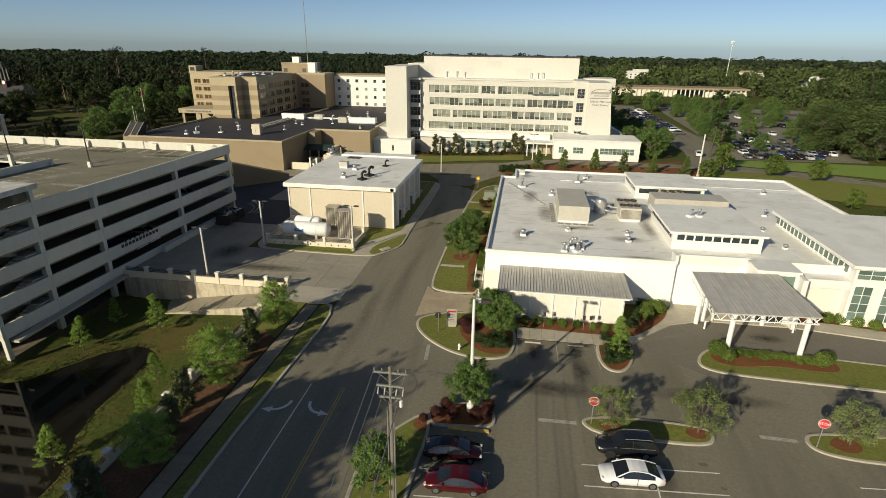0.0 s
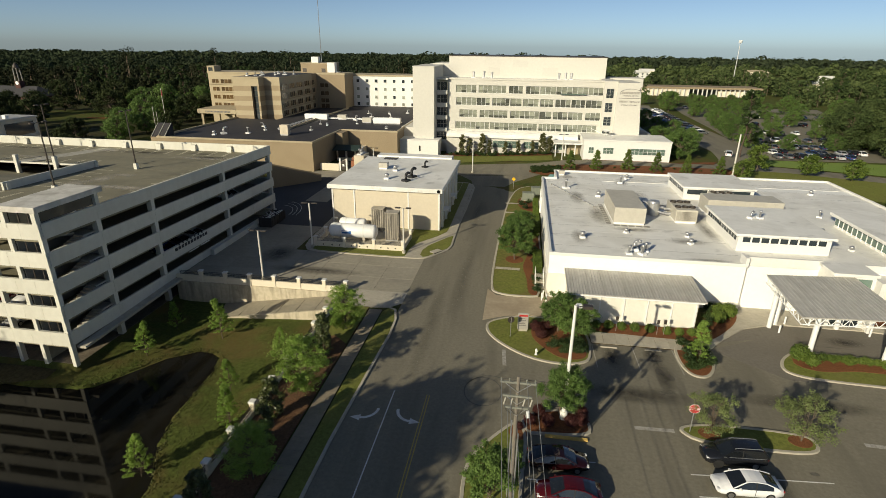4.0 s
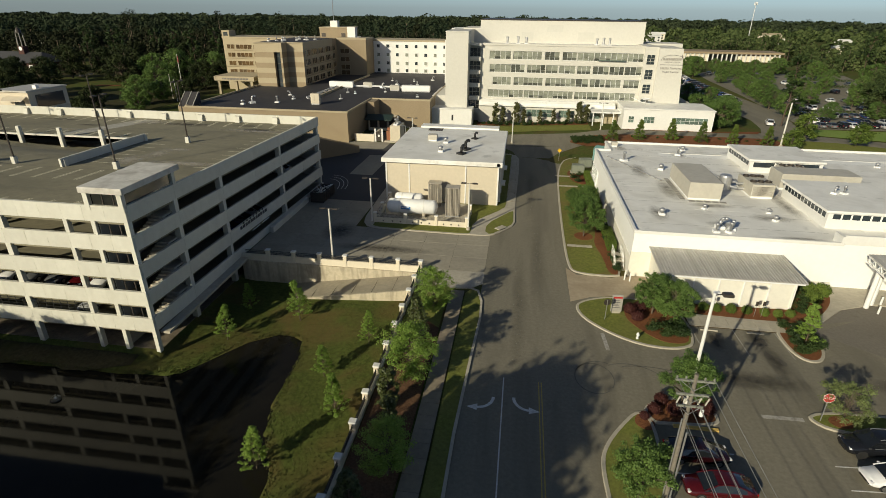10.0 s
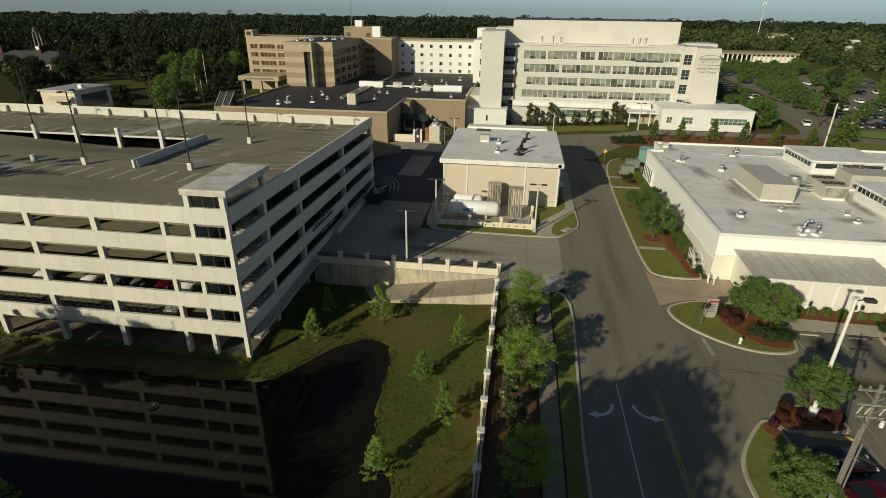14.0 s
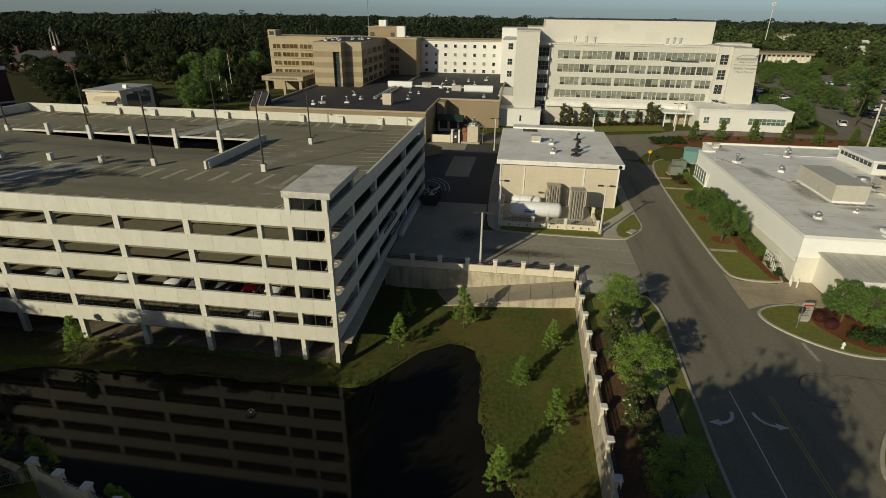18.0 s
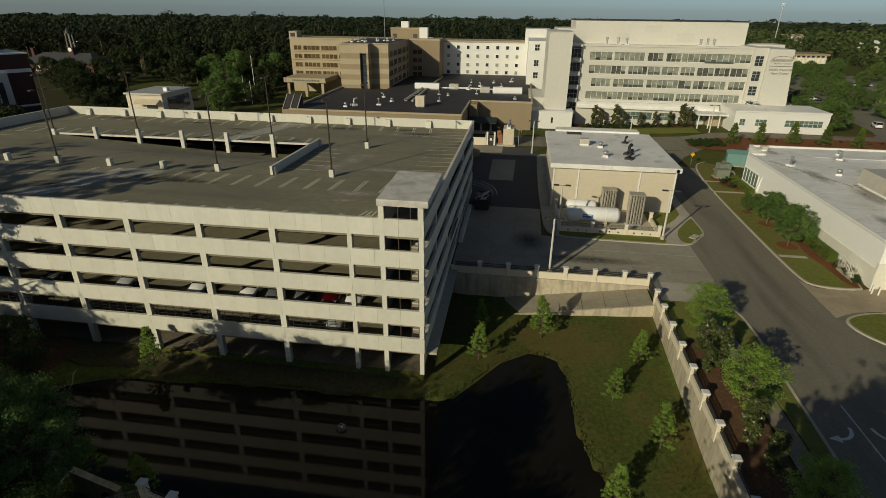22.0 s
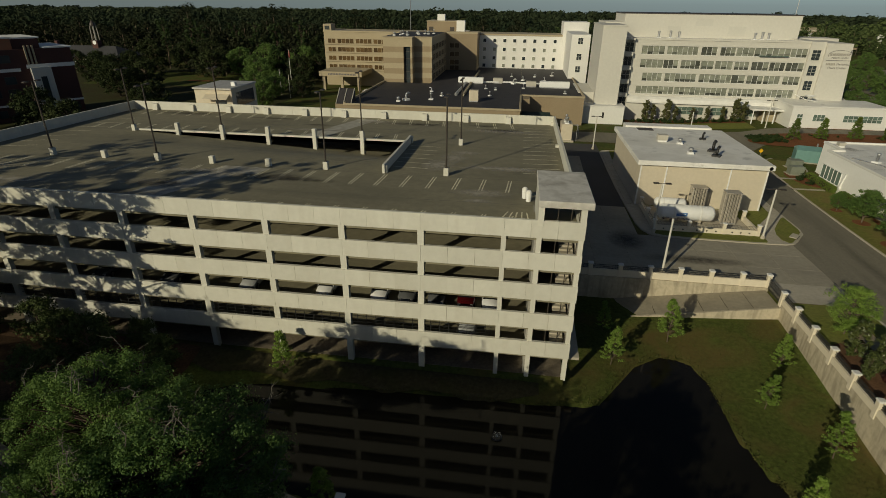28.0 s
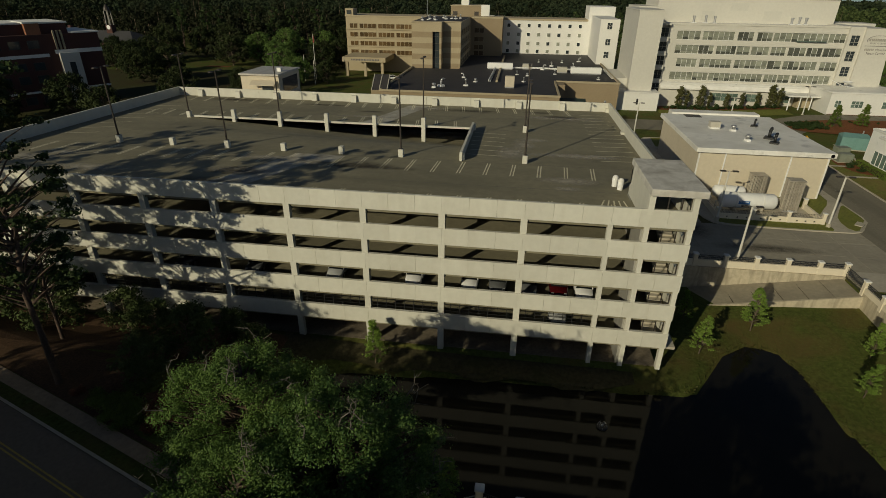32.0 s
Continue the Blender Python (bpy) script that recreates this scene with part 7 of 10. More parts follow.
def hedge_block(x0, x1, y0, y1, h, n, seed):
    """A clipped hedge: a woody core under a skin of small leaves."""
    rng = np.random.default_rng(seed)
    t = thing("clipped_hedge", pose((x0 + x1) / 2, (y0 + y1) / 2, 0.12), "clipped dark green hedge along the clinic wall", "hedge", "clipped hedges")
    w, d = (x1 - x0) / 2, (y1 - y0) / 2
    part("core", S().box(-w + 0.15, w - 0.15, -d + 0.15, d - 0.15, 0, h - 0.12), M["soil"], t)
    c = np.stack([rng.uniform(-w, w, n), rng.uniform(-d, d, n), rng.uniform(0.05, h, n)], 1)
    k = rng.integers(0, 5, n)
    c[k == 0, 0], c[k == 1, 1] = -w, -d
    c[k == 2, 1] = d
    c[k >= 3, 2] = h
    verts, faces = leaf_cloud(rng, c, np.full(n, 0.08), n * 3, 0.07, 1.0)
    ob = new("foliage", mesh_from_arrays("foliage", verts, faces, M["leaf"]))
    ob.parent = t


hedge_block(-5.6, -4.4, 72.8, 79.4, 1.3, 2200, 61)
hedge_block(-5.4, -4.4, 89.5, 99.0, 1.2, 2400, 62)
hedge_block(-5.4, -4.4, 101.8, 111.0, 1.1, 2400, 63)
# rough grass on the pond lawn and longer tufts along the rim
rng_g = np.random.default_rng(71)
pts = []
while len(pts) < 14000:
    gx, gy = rng_g.uniform(-57, -31.6), rng_g.uniform(22, 57.6)
    dd_ = pond_distance(gx, gy)
    if dd_ > 0.15:
        pts.append((gx, gy, ground_z(gx, gy), rng_g.uniform(0.05, 0.13) * (1.4 if dd_ < 0.9 else 1.0)))
for i in range(len(POND)):
    (ax, ay), (bx, by) = POND[i], POND[(i + 1) % len(POND)]
    for q in range(int(math.hypot(bx - ax, by - ay) * 34)):
        f = rng_g.uniform()
        gx, gy = ax + (bx - ax) * f + rng_g.normal() * 0.3, ay + (by - ay) * f + rng_g.normal() * 0.3
        if pond_distance(gx, gy) > 0.12:
            pts.append((gx, gy, ground_z(gx, gy), rng_g.uniform(0.06, 0.16)))
pts = np.array(pts)
ang = rng_g.uniform(0, 2 * math.pi, len(pts))
hw = pts[:, 3] * rng_g.uniform(0.3, 0.7, len(pts))
dx_, dy_ = np.cos(ang) * hw, np.sin(ang) * hw
lx, ly = rng_g.normal(size=len(pts)) * pts[:, 3] * 0.5, rng_g.normal(size=len(pts)) * pts[:, 3] * 0.5
base_z = pts[:, 2] - 0.03
gv = np.stack([np.stack([pts[:, 0] - dx_, pts[:, 1] - dy_, base_z], 1), np.stack([pts[:, 0] + dx_, pts[:, 1] + dy_, base_z], 1),
               np.stack([pts[:, 0] + lx + dx_ * 0.3, pts[:, 1] + ly + dy_ * 0.3, base_z + pts[:, 3]], 1), np.stack([pts[:, 0] + lx - dx_ * 0.3, pts[:, 1] + ly - dy_ * 0.3, base_z + pts[:, 3]], 1)], 1).reshape(-1, 3)
tagged(new("grass_tufts", mesh_from_arrays("grass_tufts", gv, np.arange(len(gv)).reshape(-1, 4), M["grass_blade"])), "rough grass tufts round the pond", "grass", kind="stuff")

# ---- woods to the horizon ----
def wood_mass(name, seed, boxes, n, quads, size, leaf, label, height=(12, 21), avoid=()):
    """Many crowns of leaf clusters as one piece of woodland: ragged pines on bare trunks among rounder oaks."""
    rng = np.random.default_rng(seed)
    vs, fs, k = [], [], 0
    areas = np.array([(b[1] - b[0]) * (b[3] - b[2]) for b in boxes], float)
    for b in rng.choice(len(boxes), n, p=areas / areas.sum()):
        x0, x1, y0, y1 = boxes[b]
        x, y = rng.uniform(x0, x1), rng.uniform(y0, y1)
        if any(a0 < x < a1 and b0 < y < b1 for a0, a1, b0, b1 in avoid):
            continue
        d = math.hypot(x + 36, y)
        stand = noise.noise(Vector((x * 0.012, y * 0.012, seed)))
        pine = rng.random() < 0.6
        h = rng.uniform(*height) * (1 + 0.3 * stand) * (1.12 if pine else 0.82) * (rng.uniform(1.15, 1.6) if rng.random() < 0.12 else 1.0)
        grow = max(1.0, d / 520)
        kk = 9 if pine else 11
        c = np.empty((kk, 3))
        ang = rng.uniform(0, 2 * math.pi) + np.arange(kk) * 2.4
        u = (np.arange(kk) + rng.uniform(0, 0.8, kk)) / kk
        if pine:
            # tiers of flat clumps, widest two thirds up
            r = rng.uniform(0.17, 0.25) * h * grow
            c[:, 2] = h * (0.46 + 0.52 * u)
            rr = r * (0.35 + 0.75 * np.sin(np.pi * np.minimum(1, 0.18 + 0.8 * u))) * rng.uniform(0.5, 1.0, kk) * (1.05 - 0.75 * u ** 3)
            rad = r * rng.uniform(0.34, 0.55, kk)
            flat_ = 0.55
        else:
            # a rounded crown of lobes
            r = rng.uniform(0.32, 0.46) * h * grow
            c[:, 2] = h * (0.3 + 0.55 * u)
            rr = r * np.sqrt(np.maximum(0.05, 1 - (1.15 * u - 0.2) ** 2)) * rng.uniform(0.55, 0.95, kk)
            rad = r * rng.uniform(0.36, 0.52, kk)
            flat_ = 0.8
        c[:, 0], c[:, 1] = x + rr * np.cos(ang), y + rr * np.sin(ang)
        q = int(quads * rng.uniform(0.8, 1.2))
        v, f = leaf_cloud(rng, c, rad, q, size * grow, flat_, 0.92, 0.14, 0.18)
        drop = 0.011 * max(0.0, d - 480)
        v[:, 2] -= drop
        vs.append(v), fs.append(f + k)
        k += len(v)
        if d > 620:
            continue
        # a plain trunk
        t = 0.2 * grow
        v = np.array([(x - t, y, -drop), (x + t, y, -drop), (x + t * 0.6, y, h * 0.8 - drop), (x - t * 0.6, y, h * 0.8 - drop)])
        vs.append(v), fs.append(np.array([[k, k + 1, k + 2, k + 3]]))
        k += 4
    me = mesh_from_arrays(name, np.concatenate(vs), np.concatenate(fs), M[leaf])
    me.materials.append(M["bark"])
    marks = np.concatenate([np.full(len(f), 1 if len(f) == 1 else 0, dtype=np.int32) for f in fs])
    me.polygons.foreach_set("material_index", marks)
    return tagged(new(name, me), label, "woods", kind="stuff")


clear = [(-305, -215, 210, 262), (-330, -280, 205, 285), (-150, 45, 90, 262), (-60, 60, 90, 262), (24, 175, 100, 330), (-330, -140, 60, 215), (50, 150, 370, 420)]
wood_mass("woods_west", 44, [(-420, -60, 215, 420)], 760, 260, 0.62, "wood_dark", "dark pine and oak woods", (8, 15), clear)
wood_mass("woods_near", 41, [(-60, 60, 265, 420), (60, 330, 420, 480), (150, 330, 150, 420)], 900, 240, 0.62, "wood_right", "dark mixed pine and oak woods", (8, 14.5), clear)
homes = [(95, 150, 560, 668), (120, 170, 640, 745), (250, 320, 660, 775), (-420, -380, 350, 420)]
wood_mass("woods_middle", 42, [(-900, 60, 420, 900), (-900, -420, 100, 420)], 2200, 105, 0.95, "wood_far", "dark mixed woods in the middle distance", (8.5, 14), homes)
wood_mass("woods_east", 45, [(60, 900, 480, 900), (330, 900, 80, 480)], 1500, 120, 0.95, "wood_right", "green suburban woods in the middle distance", (8, 13.5), homes)
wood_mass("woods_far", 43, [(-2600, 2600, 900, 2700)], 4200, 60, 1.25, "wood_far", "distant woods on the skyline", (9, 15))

# ---- hospital ----
hs = (-34, 166, 0)
hosp = thing("hospital_building", pose(*hs), "cream five-storey hospital block with ribbon windows", "hospital")


def hpart(name, solid, mat, label="", parent=None):
    return part(name, solid, M[mat], parent or hosp, label, hs)


FY = 166.0
hpart("core", S().box(-32.2, 14.2, FY + 0.5, 190, -0.1, 22.0), "hospital")
ROWS_Z = [(7.4, 9.6), (10.95, 13.25), (14.55, 16.85), (18.2, 20.5)]
SEGS = [[(310, 380), (388, 432), (442, 612), (625, 663), (668, 702), (715, 830)], [(325, 385), (402, 500), (517, 617), (625, 662), (675, 720), (730, 775), (792, 838)],
        [(312, 382), (390, 432), (448, 505), (515, 550), (562, 612), (625, 665), (680, 728), (738, 780), (790, 840)], [(310, 380), (395, 490), (508, 552), (570, 612), (622, 672), (680, 787), (795, 840)]]


def fx(c):
    return -31.6 + (c - 280) / (843 - 280) * 45.7


edges_z = [6.6] + [z for r in ROWS_Z for z in r] + [22.3]
for a, b in zip(edges_z[::2], edges_z[1::2]):
    hpart("spandrel", S().box(-31.9, 14.2, FY, FY + 0.5, a, b), "hospital")
rng_h = random.Random(5)
for (z0, z1), segs in zip(ROWS_Z, SEGS):
    x = -31.9
    for c0, c1 in segs + [(900, 900)]:
        a, b = (fx(c0) - 0.28, fx(c1) + 0.28) if c0 < 900 else (14.2, 14.2)
        hpart("pier", S().box(x, a, FY + 0.03, FY + 0.5, z0, z1), "hospital")
        x = b
        if c0 < 900:
            n = max(2, round((b - a) / 1.45))
            f = S()
            for i in range(n + 1):
                q = a + (b - a) * i / n
                f.box(q - 0.04, q + 0.04, FY + 0.18, FY + 0.34, z0, z1)
            f.box(a, b, FY + 0.18, FY + 0.34, z0, z0 + 0.07).box(a, b, FY + 0.18, FY + 0.34, z1 - 0.07, z1)
            win = hpart("window", f, "white_paint")
            dark = rng_h.random() < 0.45
            f.box(a, b, FY + 0.18, FY + 0.34, z0 + 0.74, z0 + 0.8)
            for i in range(n):
                q, r = a + (b - a) * i / n, a + (b - a) * (i + 1) / n
                hpart("pane", S().box(q + 0.05, r - 0.05, FY + 0.25, FY + 0.3, z0 + 0.8, z1 - 0.07), "dim_glass" if dark and rng_h.random() < 0.7 else "pale_glass", parent=win)
                hpart("pane", S().box(q + 0.05, r - 0.05, FY + 0.25, FY + 0.3, z0 + 0.07, z0 + 0.74), "dim_glass" if dark or rng_h.random() < 0.35 else "pale_glass", parent=win)
hpart("awning", S().box(fx(690), fx(782), FY - 0.9, FY, 18.4, 18.6), "green_glass", "grey-green glass sunshade")
hpart("cornice", S().bevel_box(-32.1, 14.4, FY - 0.2, FY + 0.6, 22.0, 22.5), "hospital")
hpart("roof", S().box(-32, 14.2, FY + 0.6, 178, 22.0, 22.1), "white_roof")
# rounded lower storey
low_s = S()
prof = [(0.0, 6.9), (-0.9, 6.7), (-1.7, 6.2), (-2.1, 5.5), (-2.1, 5.1), (-1.2, 4.9), (0.0, 4.9)]
for (a, za), (b, zb) in zip(prof, prof[1:]):
    low_s.add([(-31.9, FY + a, za), (8.0, FY + a, za), (8.0, FY + b, zb), (-31.9, FY + b, zb)], [(0, 1, 2, 3)])
low_s.add([(-31.9, FY + a, z) for a, z in prof], [tuple(range(7))]).add([(8.0, FY + a, z) for a, z in prof], [tuple(range(6, -1, -1))])
hpart("lower_roof", low_s, "white_roof", "pale rounded lower roof")
hpart("base_wall", S().box(-31.9, 8.0, FY - 1.3, FY + 0.4, 0, 4.9), "hospital")
for x0, n in ((-17.6, 5), (-8.0, 3), (1.0, 2)):
    glazed(hosp, x0, x0 + 1.5 * n, 2.2, 4.3, FY - 1.32, n, 2, hs, "green_glass", "hospital", depth=0.1)
# penthouse
pent = hpart("penthouse", S().box(-33.3, 15.8, 178, 196, 22.0, 28.5), "hospital", "blank cream penthouse storey")
hpart("coping", S().bevel_box(-33.5, 16.0, 177.85, 196.2, 28.5, 28.75), "bronze", "brown metal coping", pent)
hpart("block", S().box(-38.6, -33.3, 178, 196, 19, 26.2), "hospital")
hpart("block", S().box(17.6, 27.5, 179, 188, 20, 22.6), "hospital")
for x, h in ((-24.6, 1.7), (-21.4, 1.8), (-19.0, 1.6), (1.3, 1.6), (3.2, 1.8), (4.9, 1.7)):
    sv = thing("exhaust_stack", pose(x, 170.5, 22.1), "galvanised exhaust stack on the hospital roof", "exhaust stack", "stacks on the hospital roof")
    part("base", S().box(-0.6, 0.6, -0.6, 0.6, 0, 0.4), M["white_paint"], sv)
    part("pipe", S().lathe([(0.3, 0.4), (0.3, h), (0.42, h + 0.02), (0.42, h + 0.35), (0.25, h + 0.4)], n=12), M["steel"], sv)
# right stair block with the sign wall
hpart("stair_block", S().box(14.2, 17.9, 165.3, 185, -0.1, 22.4), "hospital")
for z0, z1 in ((17.7, 20.3), (13.7, 16.3), (9.8, 12.3), (6.0, 8.2)):
    glazed(hosp, 14.9, 17.0, z0, z1, 165.28, 2, 3, hs, "glass", "hospital", depth=0.1)
hpart("sign_block", S().add([(17.9, 164.6, 0), (26.2, 164.6, 0), (26.2, 185, 0), (17.9, 185, 0), (17.9, 164.6, 22.1), (24.2, 164.6, 22.1), (24.2, 185, 22.1), (17.9, 185, 22.1)],
                            [(3, 2, 1, 0), (4, 5, 6, 7), (0, 1, 5, 4), (1, 2, 6, 5), (2, 3, 7, 6), (3, 0, 4, 7)]), "hospital", "cream sign wall with a raked edge")
hpart("side_roof", S().add([(25, 170, 5), (33, 172, 5), (33, 182, 5), (25, 182, 9), (25, 170, 9.4), (33, 172, 5.3), (33, 182, 5.3), (25, 182, 9.6)], [(4, 5, 6, 7), (0, 1, 5, 4), (1, 2, 6, 5), (3, 2, 1, 0)]), "seam_metal", "blue-grey metal side roof")
# lettering as bars
sy = 164.55
hpart("sign_bar", S().box(18.5, 24.7, sy - 0.05, sy, 17.75, 17.87), "letter_grey", "thin grey sign rule")
x = 19.0
for w in (0.75, 0.35, 0.5, 0.45, 0.4, 0.3, 0.55, 0.4, 0.5, 0.4, 0.5):
    hpart("sign_bar", S().box(x, x + w * 0.8, sy - 0.05, sy, 19.0, 19.65), "sign_grey", "grey sign lettering bar")
    x += w
for i in range(6):
    hpart("sign_bar", S().box(18.7 + 0.4 * i, 18.98 + 0.4 * i, sy - 0.05, sy, 16.6, 17.15), "sign_grey", "grey sign lettering bar")
arc = S()
for i in range(22):
    a0, a1 = radians(200 - 195 * i / 22), radians(200 - 195 * (i + 1) / 22)
    arc.tube((21.7 + 3.0 * math.cos(a0), sy - 0.03, 19.2 + 1.2 * math.sin(a0)), (21.7 + 3.0 * math.cos(a1), sy - 0.03, 19.2 + 1.2 * math.sin(a1)), 0.05, n=4)
hpart("sign_arc", arc, "letter_grey", "thin curved grey sign arc")
hpart("sign_star", S().box(24.05, 24.2, sy - 0.05, sy, 19.3, 20.6).box(23.7, 24.55, sy - 0.05, sy, 19.95, 20.1), "letter_grey", "small grey star emblem")
# left corner: glazed recess, blank tower and low box
hpart("recess_wall", S().box(-35.2, -32.0, 167.2, 180, 0, 22.2), "hospital")
for i in range(5):
    z = 3.4 + 3.72 * i
    hpart("balcony_band", S().bevel_box(-35.2, -31.9, 164.6, 167.3, z - 0.55, z + 0.55), "hospital")
    if i < 5:
        glazed(hosp, -35.1, -32.0, z + 0.6, z + 3.0, 165.2, 3, 2, hs, "glass", "hospital", depth=0.1)
hpart("recess_cap", S().bevel_box(-35.3, -31.8, 164.5, 167.4, 21.9, 22.5), "hospital")
hpart("tower", S().box(-41.6, -35.2, 160, 182, -0.1, 25.6), "hospital", "blank cream stair tower")
hpart("tower_coping", S().bevel_box(-41.75, -35.05, 159.85, 182.1, 25.6, 25.85), "hospital")
hpart("tower_back", S().box(-46, -41.6, 163, 182, 0, 7.8), "hospital")
hpart("low_box", S().box(-46.5, -33.4, 157.2, 163, -0.6, 4.75), "white_wall", "white low box at the tower foot")
hpart("low_box_coping", S().bevel_box(-46.65, -33.25, 157.05, 163.1, 4.75, 5.0), "white_wall")
hpart("vent_slot", S().box(-39.3, -38.8, 157.14, 157.2, 1.6, 3.2), "black_metal", "narrow dark wall opening")
# annex with the entrance canopy
ann = hpart("annex", S().box(8.8, 32.4, 153.9, 166, 0.8, 7.0), "white_wall", "white single-storey annex")
hpart("annex_coping", S().bevel_box(8.6, 32.6, 153.7, 166, 7.0, 7.3), "white_wall", parent=ann)
hpart("annex_roof", S().box(9, 32.2, 154.2, 166, 7.3, 7.34), "white_roof", parent=ann)
for x0, x1, n in ((21.6, 30.9, 8), (14.2, 17.0, 3), (10.2, 11.6, 2)):
    glazed(ann, x0, x1, 3.5, 5.2, 153.88, n, 2, hs, "green_glass", depth=0.1)
porch = hpart("porch_roof", S().bevel_box(0.8, 9.6, 158.5, 166, 4.9, 5.3), "white_wall", "flat white entrance porch roof")
for x in (1.4, 4.2, 7.0):
    hpart("porch_post", S().tube((x, 159.2, 0.9), (x, 159.2, 4.9), 0.16, n=10), "white_paint", parent=porch)
hpart("porch_wall", S().box(5.0, 8.8, 162, 166, 0.8, 4.9), "tan_stone", "stone entrance wall", porch)
dish = thing("roof_antenna", pose(15.5, 161, 7.34), "white dish antenna on the annex roof", "antenna")
part("mast", S().tube((0, 0, 0), (0, 0, 1.2), 0.08, n=6), M["steel"], dish)
dd = S().lathe([(0.1, 0), (0.8, 0.15), (1.3, 0.5), (1.25, 0.52), (0.75, 0.2), (0.1, 0.05)], (0, 0, 1.2), 16)
part("dish", dd, M["white_paint"], dish)
part("frame", S().path([(-4, 0, 1.9), (-1, 0, 0.6), (2, 0, 0.2)], 0.08, 5), M["white_paint"], dish)

# ---- older tan wings ----
os_ = (-99, 173.2, 0)
old = thing("old_hospital_wing", pose(*os_), "banded tan brick hospital wing with small windows", "hospital")
BACK = Matrix.Translation((-44, 0, 31)) @ Matrix.Scale(1.05, 4) @ Matrix.Translation((44, 0, -31))


def opart(name, solid, mat, label="", parent=None):
    return part(name, solid, M[mat], parent or old, label, os_)


def old_window(x0, x1, y0, y1, z0, z1, cols, axis):
    """A bronze window with mullions and separate panes on the old wing."""
    f = S()
    if axis == "y":
        for i in range(cols + 1):
            q = x0 + (x1 - x0) * i / cols
            f.box(q - 0.07, q + 0.07, y0 - 0.06, y1, z0, z1)
        f.box(x0, x1, y0 - 0.06, y1, z0 - 0.07, z0).box(x0, x1, y0 - 0.06, y1, z1, z1 + 0.07)
    else:
        for i in range(cols + 1):
            q = y0 + (y1 - y0) * i / cols
            f.box(x0, x1 + 0.06, q - 0.07, q + 0.07, z0, z1)
        f.box(x0, x1 + 0.06, y0, y1, z0 - 0.07, z0).box(x0, x1 + 0.06, y0, y1, z1, z1 + 0.07)
    w = opart("window", f, "tan_stone", "bronze-tinted recessed window")
    for i in range(cols):
        if axis == "y":
            a, b = x0 + (x1 - x0) * i / cols + 0.07, x0 + (x1 - x0) * (i + 1) / cols - 0.07
            opart("pane", S().box(a, b, y0, y1, z0, z1), "bronze_glass", parent=w)
        else:
            a, b = y0 + (y1 - y0) * i / cols + 0.07, y0 + (y1 - y0) * (i + 1) / cols - 0.07
            opart("pane", S().box(x0, x1, a, b, z0, z1), "bronze_glass", parent=w)


BANDS = [6.0, 8.5, 10.1, 11.7, 13.25, 14.85, 16.5, 18.15, 20.7]


def banded(x0, x1, y0, y1):
    for i, (za, zb) in enumerate(zip(BANDS, BANDS[1:])):
        opart("brick_band", S().box(x0, x1, y0, y1, za, zb), "tan_brick" if i % 2 == 0 else "tan_stone")


# the near bay with its tall slit, and the second bay set back beside it
banded(-106.3, -99.75, 173.2, 206)
banded(-97.6, -96.95, 173.2, 206)
opart("slit_wall", S().box(-99.75, -97.6, 174.4, 206, 6.0, 20.7), "tan_brick")
opart("slit_head", S().box(-99.75, -97.6, 173.2, 174.4, 18.15, 20.7), "tan_stone")
slit = opart("slit_window", S().box(-99.7, -97.65, 174.25, 174.4, 7.0, 18.15), "glass", "tall dark slit window")
for i in range(5):
    opart("slit_bar", S().box(-99.7, -97.65, 174.15, 174.3, 8.6 + 2 * i, 8.75 + 2 * i), "bronze", parent=slit)
banded(-96.95, -91.35, 177.2, 206)
opart("coping", S().bevel_box(-106.5, -96.8, 173.0, 206, 20.7, 21.0), "tan_stone")
opart("coping", S().bevel_box(-96.8, -91.15, 177.0, 206, 20.7, 21.0), "tan_stone")
opart("roof_sheet", S().box(-106.2, -91.4, 177.4, 205.9, 21.0, 21.03), "black_roof")
opart("long_side", S().box(-106.3, -91.35, 206, 213, 6.0, 20.7), "tan_brick")
for y, d in ((178.4, 4.4), (184.6, 4.6), (191.2, 4.7), (198.2, 4.8), (205.8, 2.6)):
    for z in (8.8, 11.7, 14.7, 17.6):
        old_window(-91.45, -91.29, y, y + d, z - 0.9, z + 0.85, 3 if d > 3 else 2, "x")
        opart("sill", S().box(-91.4, -91.15, y - 0.1, y + d + 0.1, z - 1.15, z - 0.98), "tan_stone")
opart("wing", S().box(-91.35, -79.7, 211, 222, 0, 20.3), "tan_brick")
opart("wing_coping", S().bevel_box(-91.3, -79.5, 210.8, 222.2, 20.3, 20.9), "tan_stone")
for i, z in enumerate((8.3, 10.4, 13.2, 16.2)):
    old_window(-90.0, -86.4, 210.9, 211.02, z - 0.75, z + 0.8, 2, "y")
opart("penthouse", S().box(-99.4, -87.6, 215.4, 228, 20.3, 24.2), "tan_brick", "tan rooftop plant room")
opart("penthouse_coping", S().bevel_box(-99.6, -87.4, 215.2, 228.2, 24.2, 24.5), "tan_stone")
for x in (-98.6, -90.6):
    opart("louvre", S().box(x, x + 1.6, 215.3, 215.38, 21.0, 22.4), "bronze")
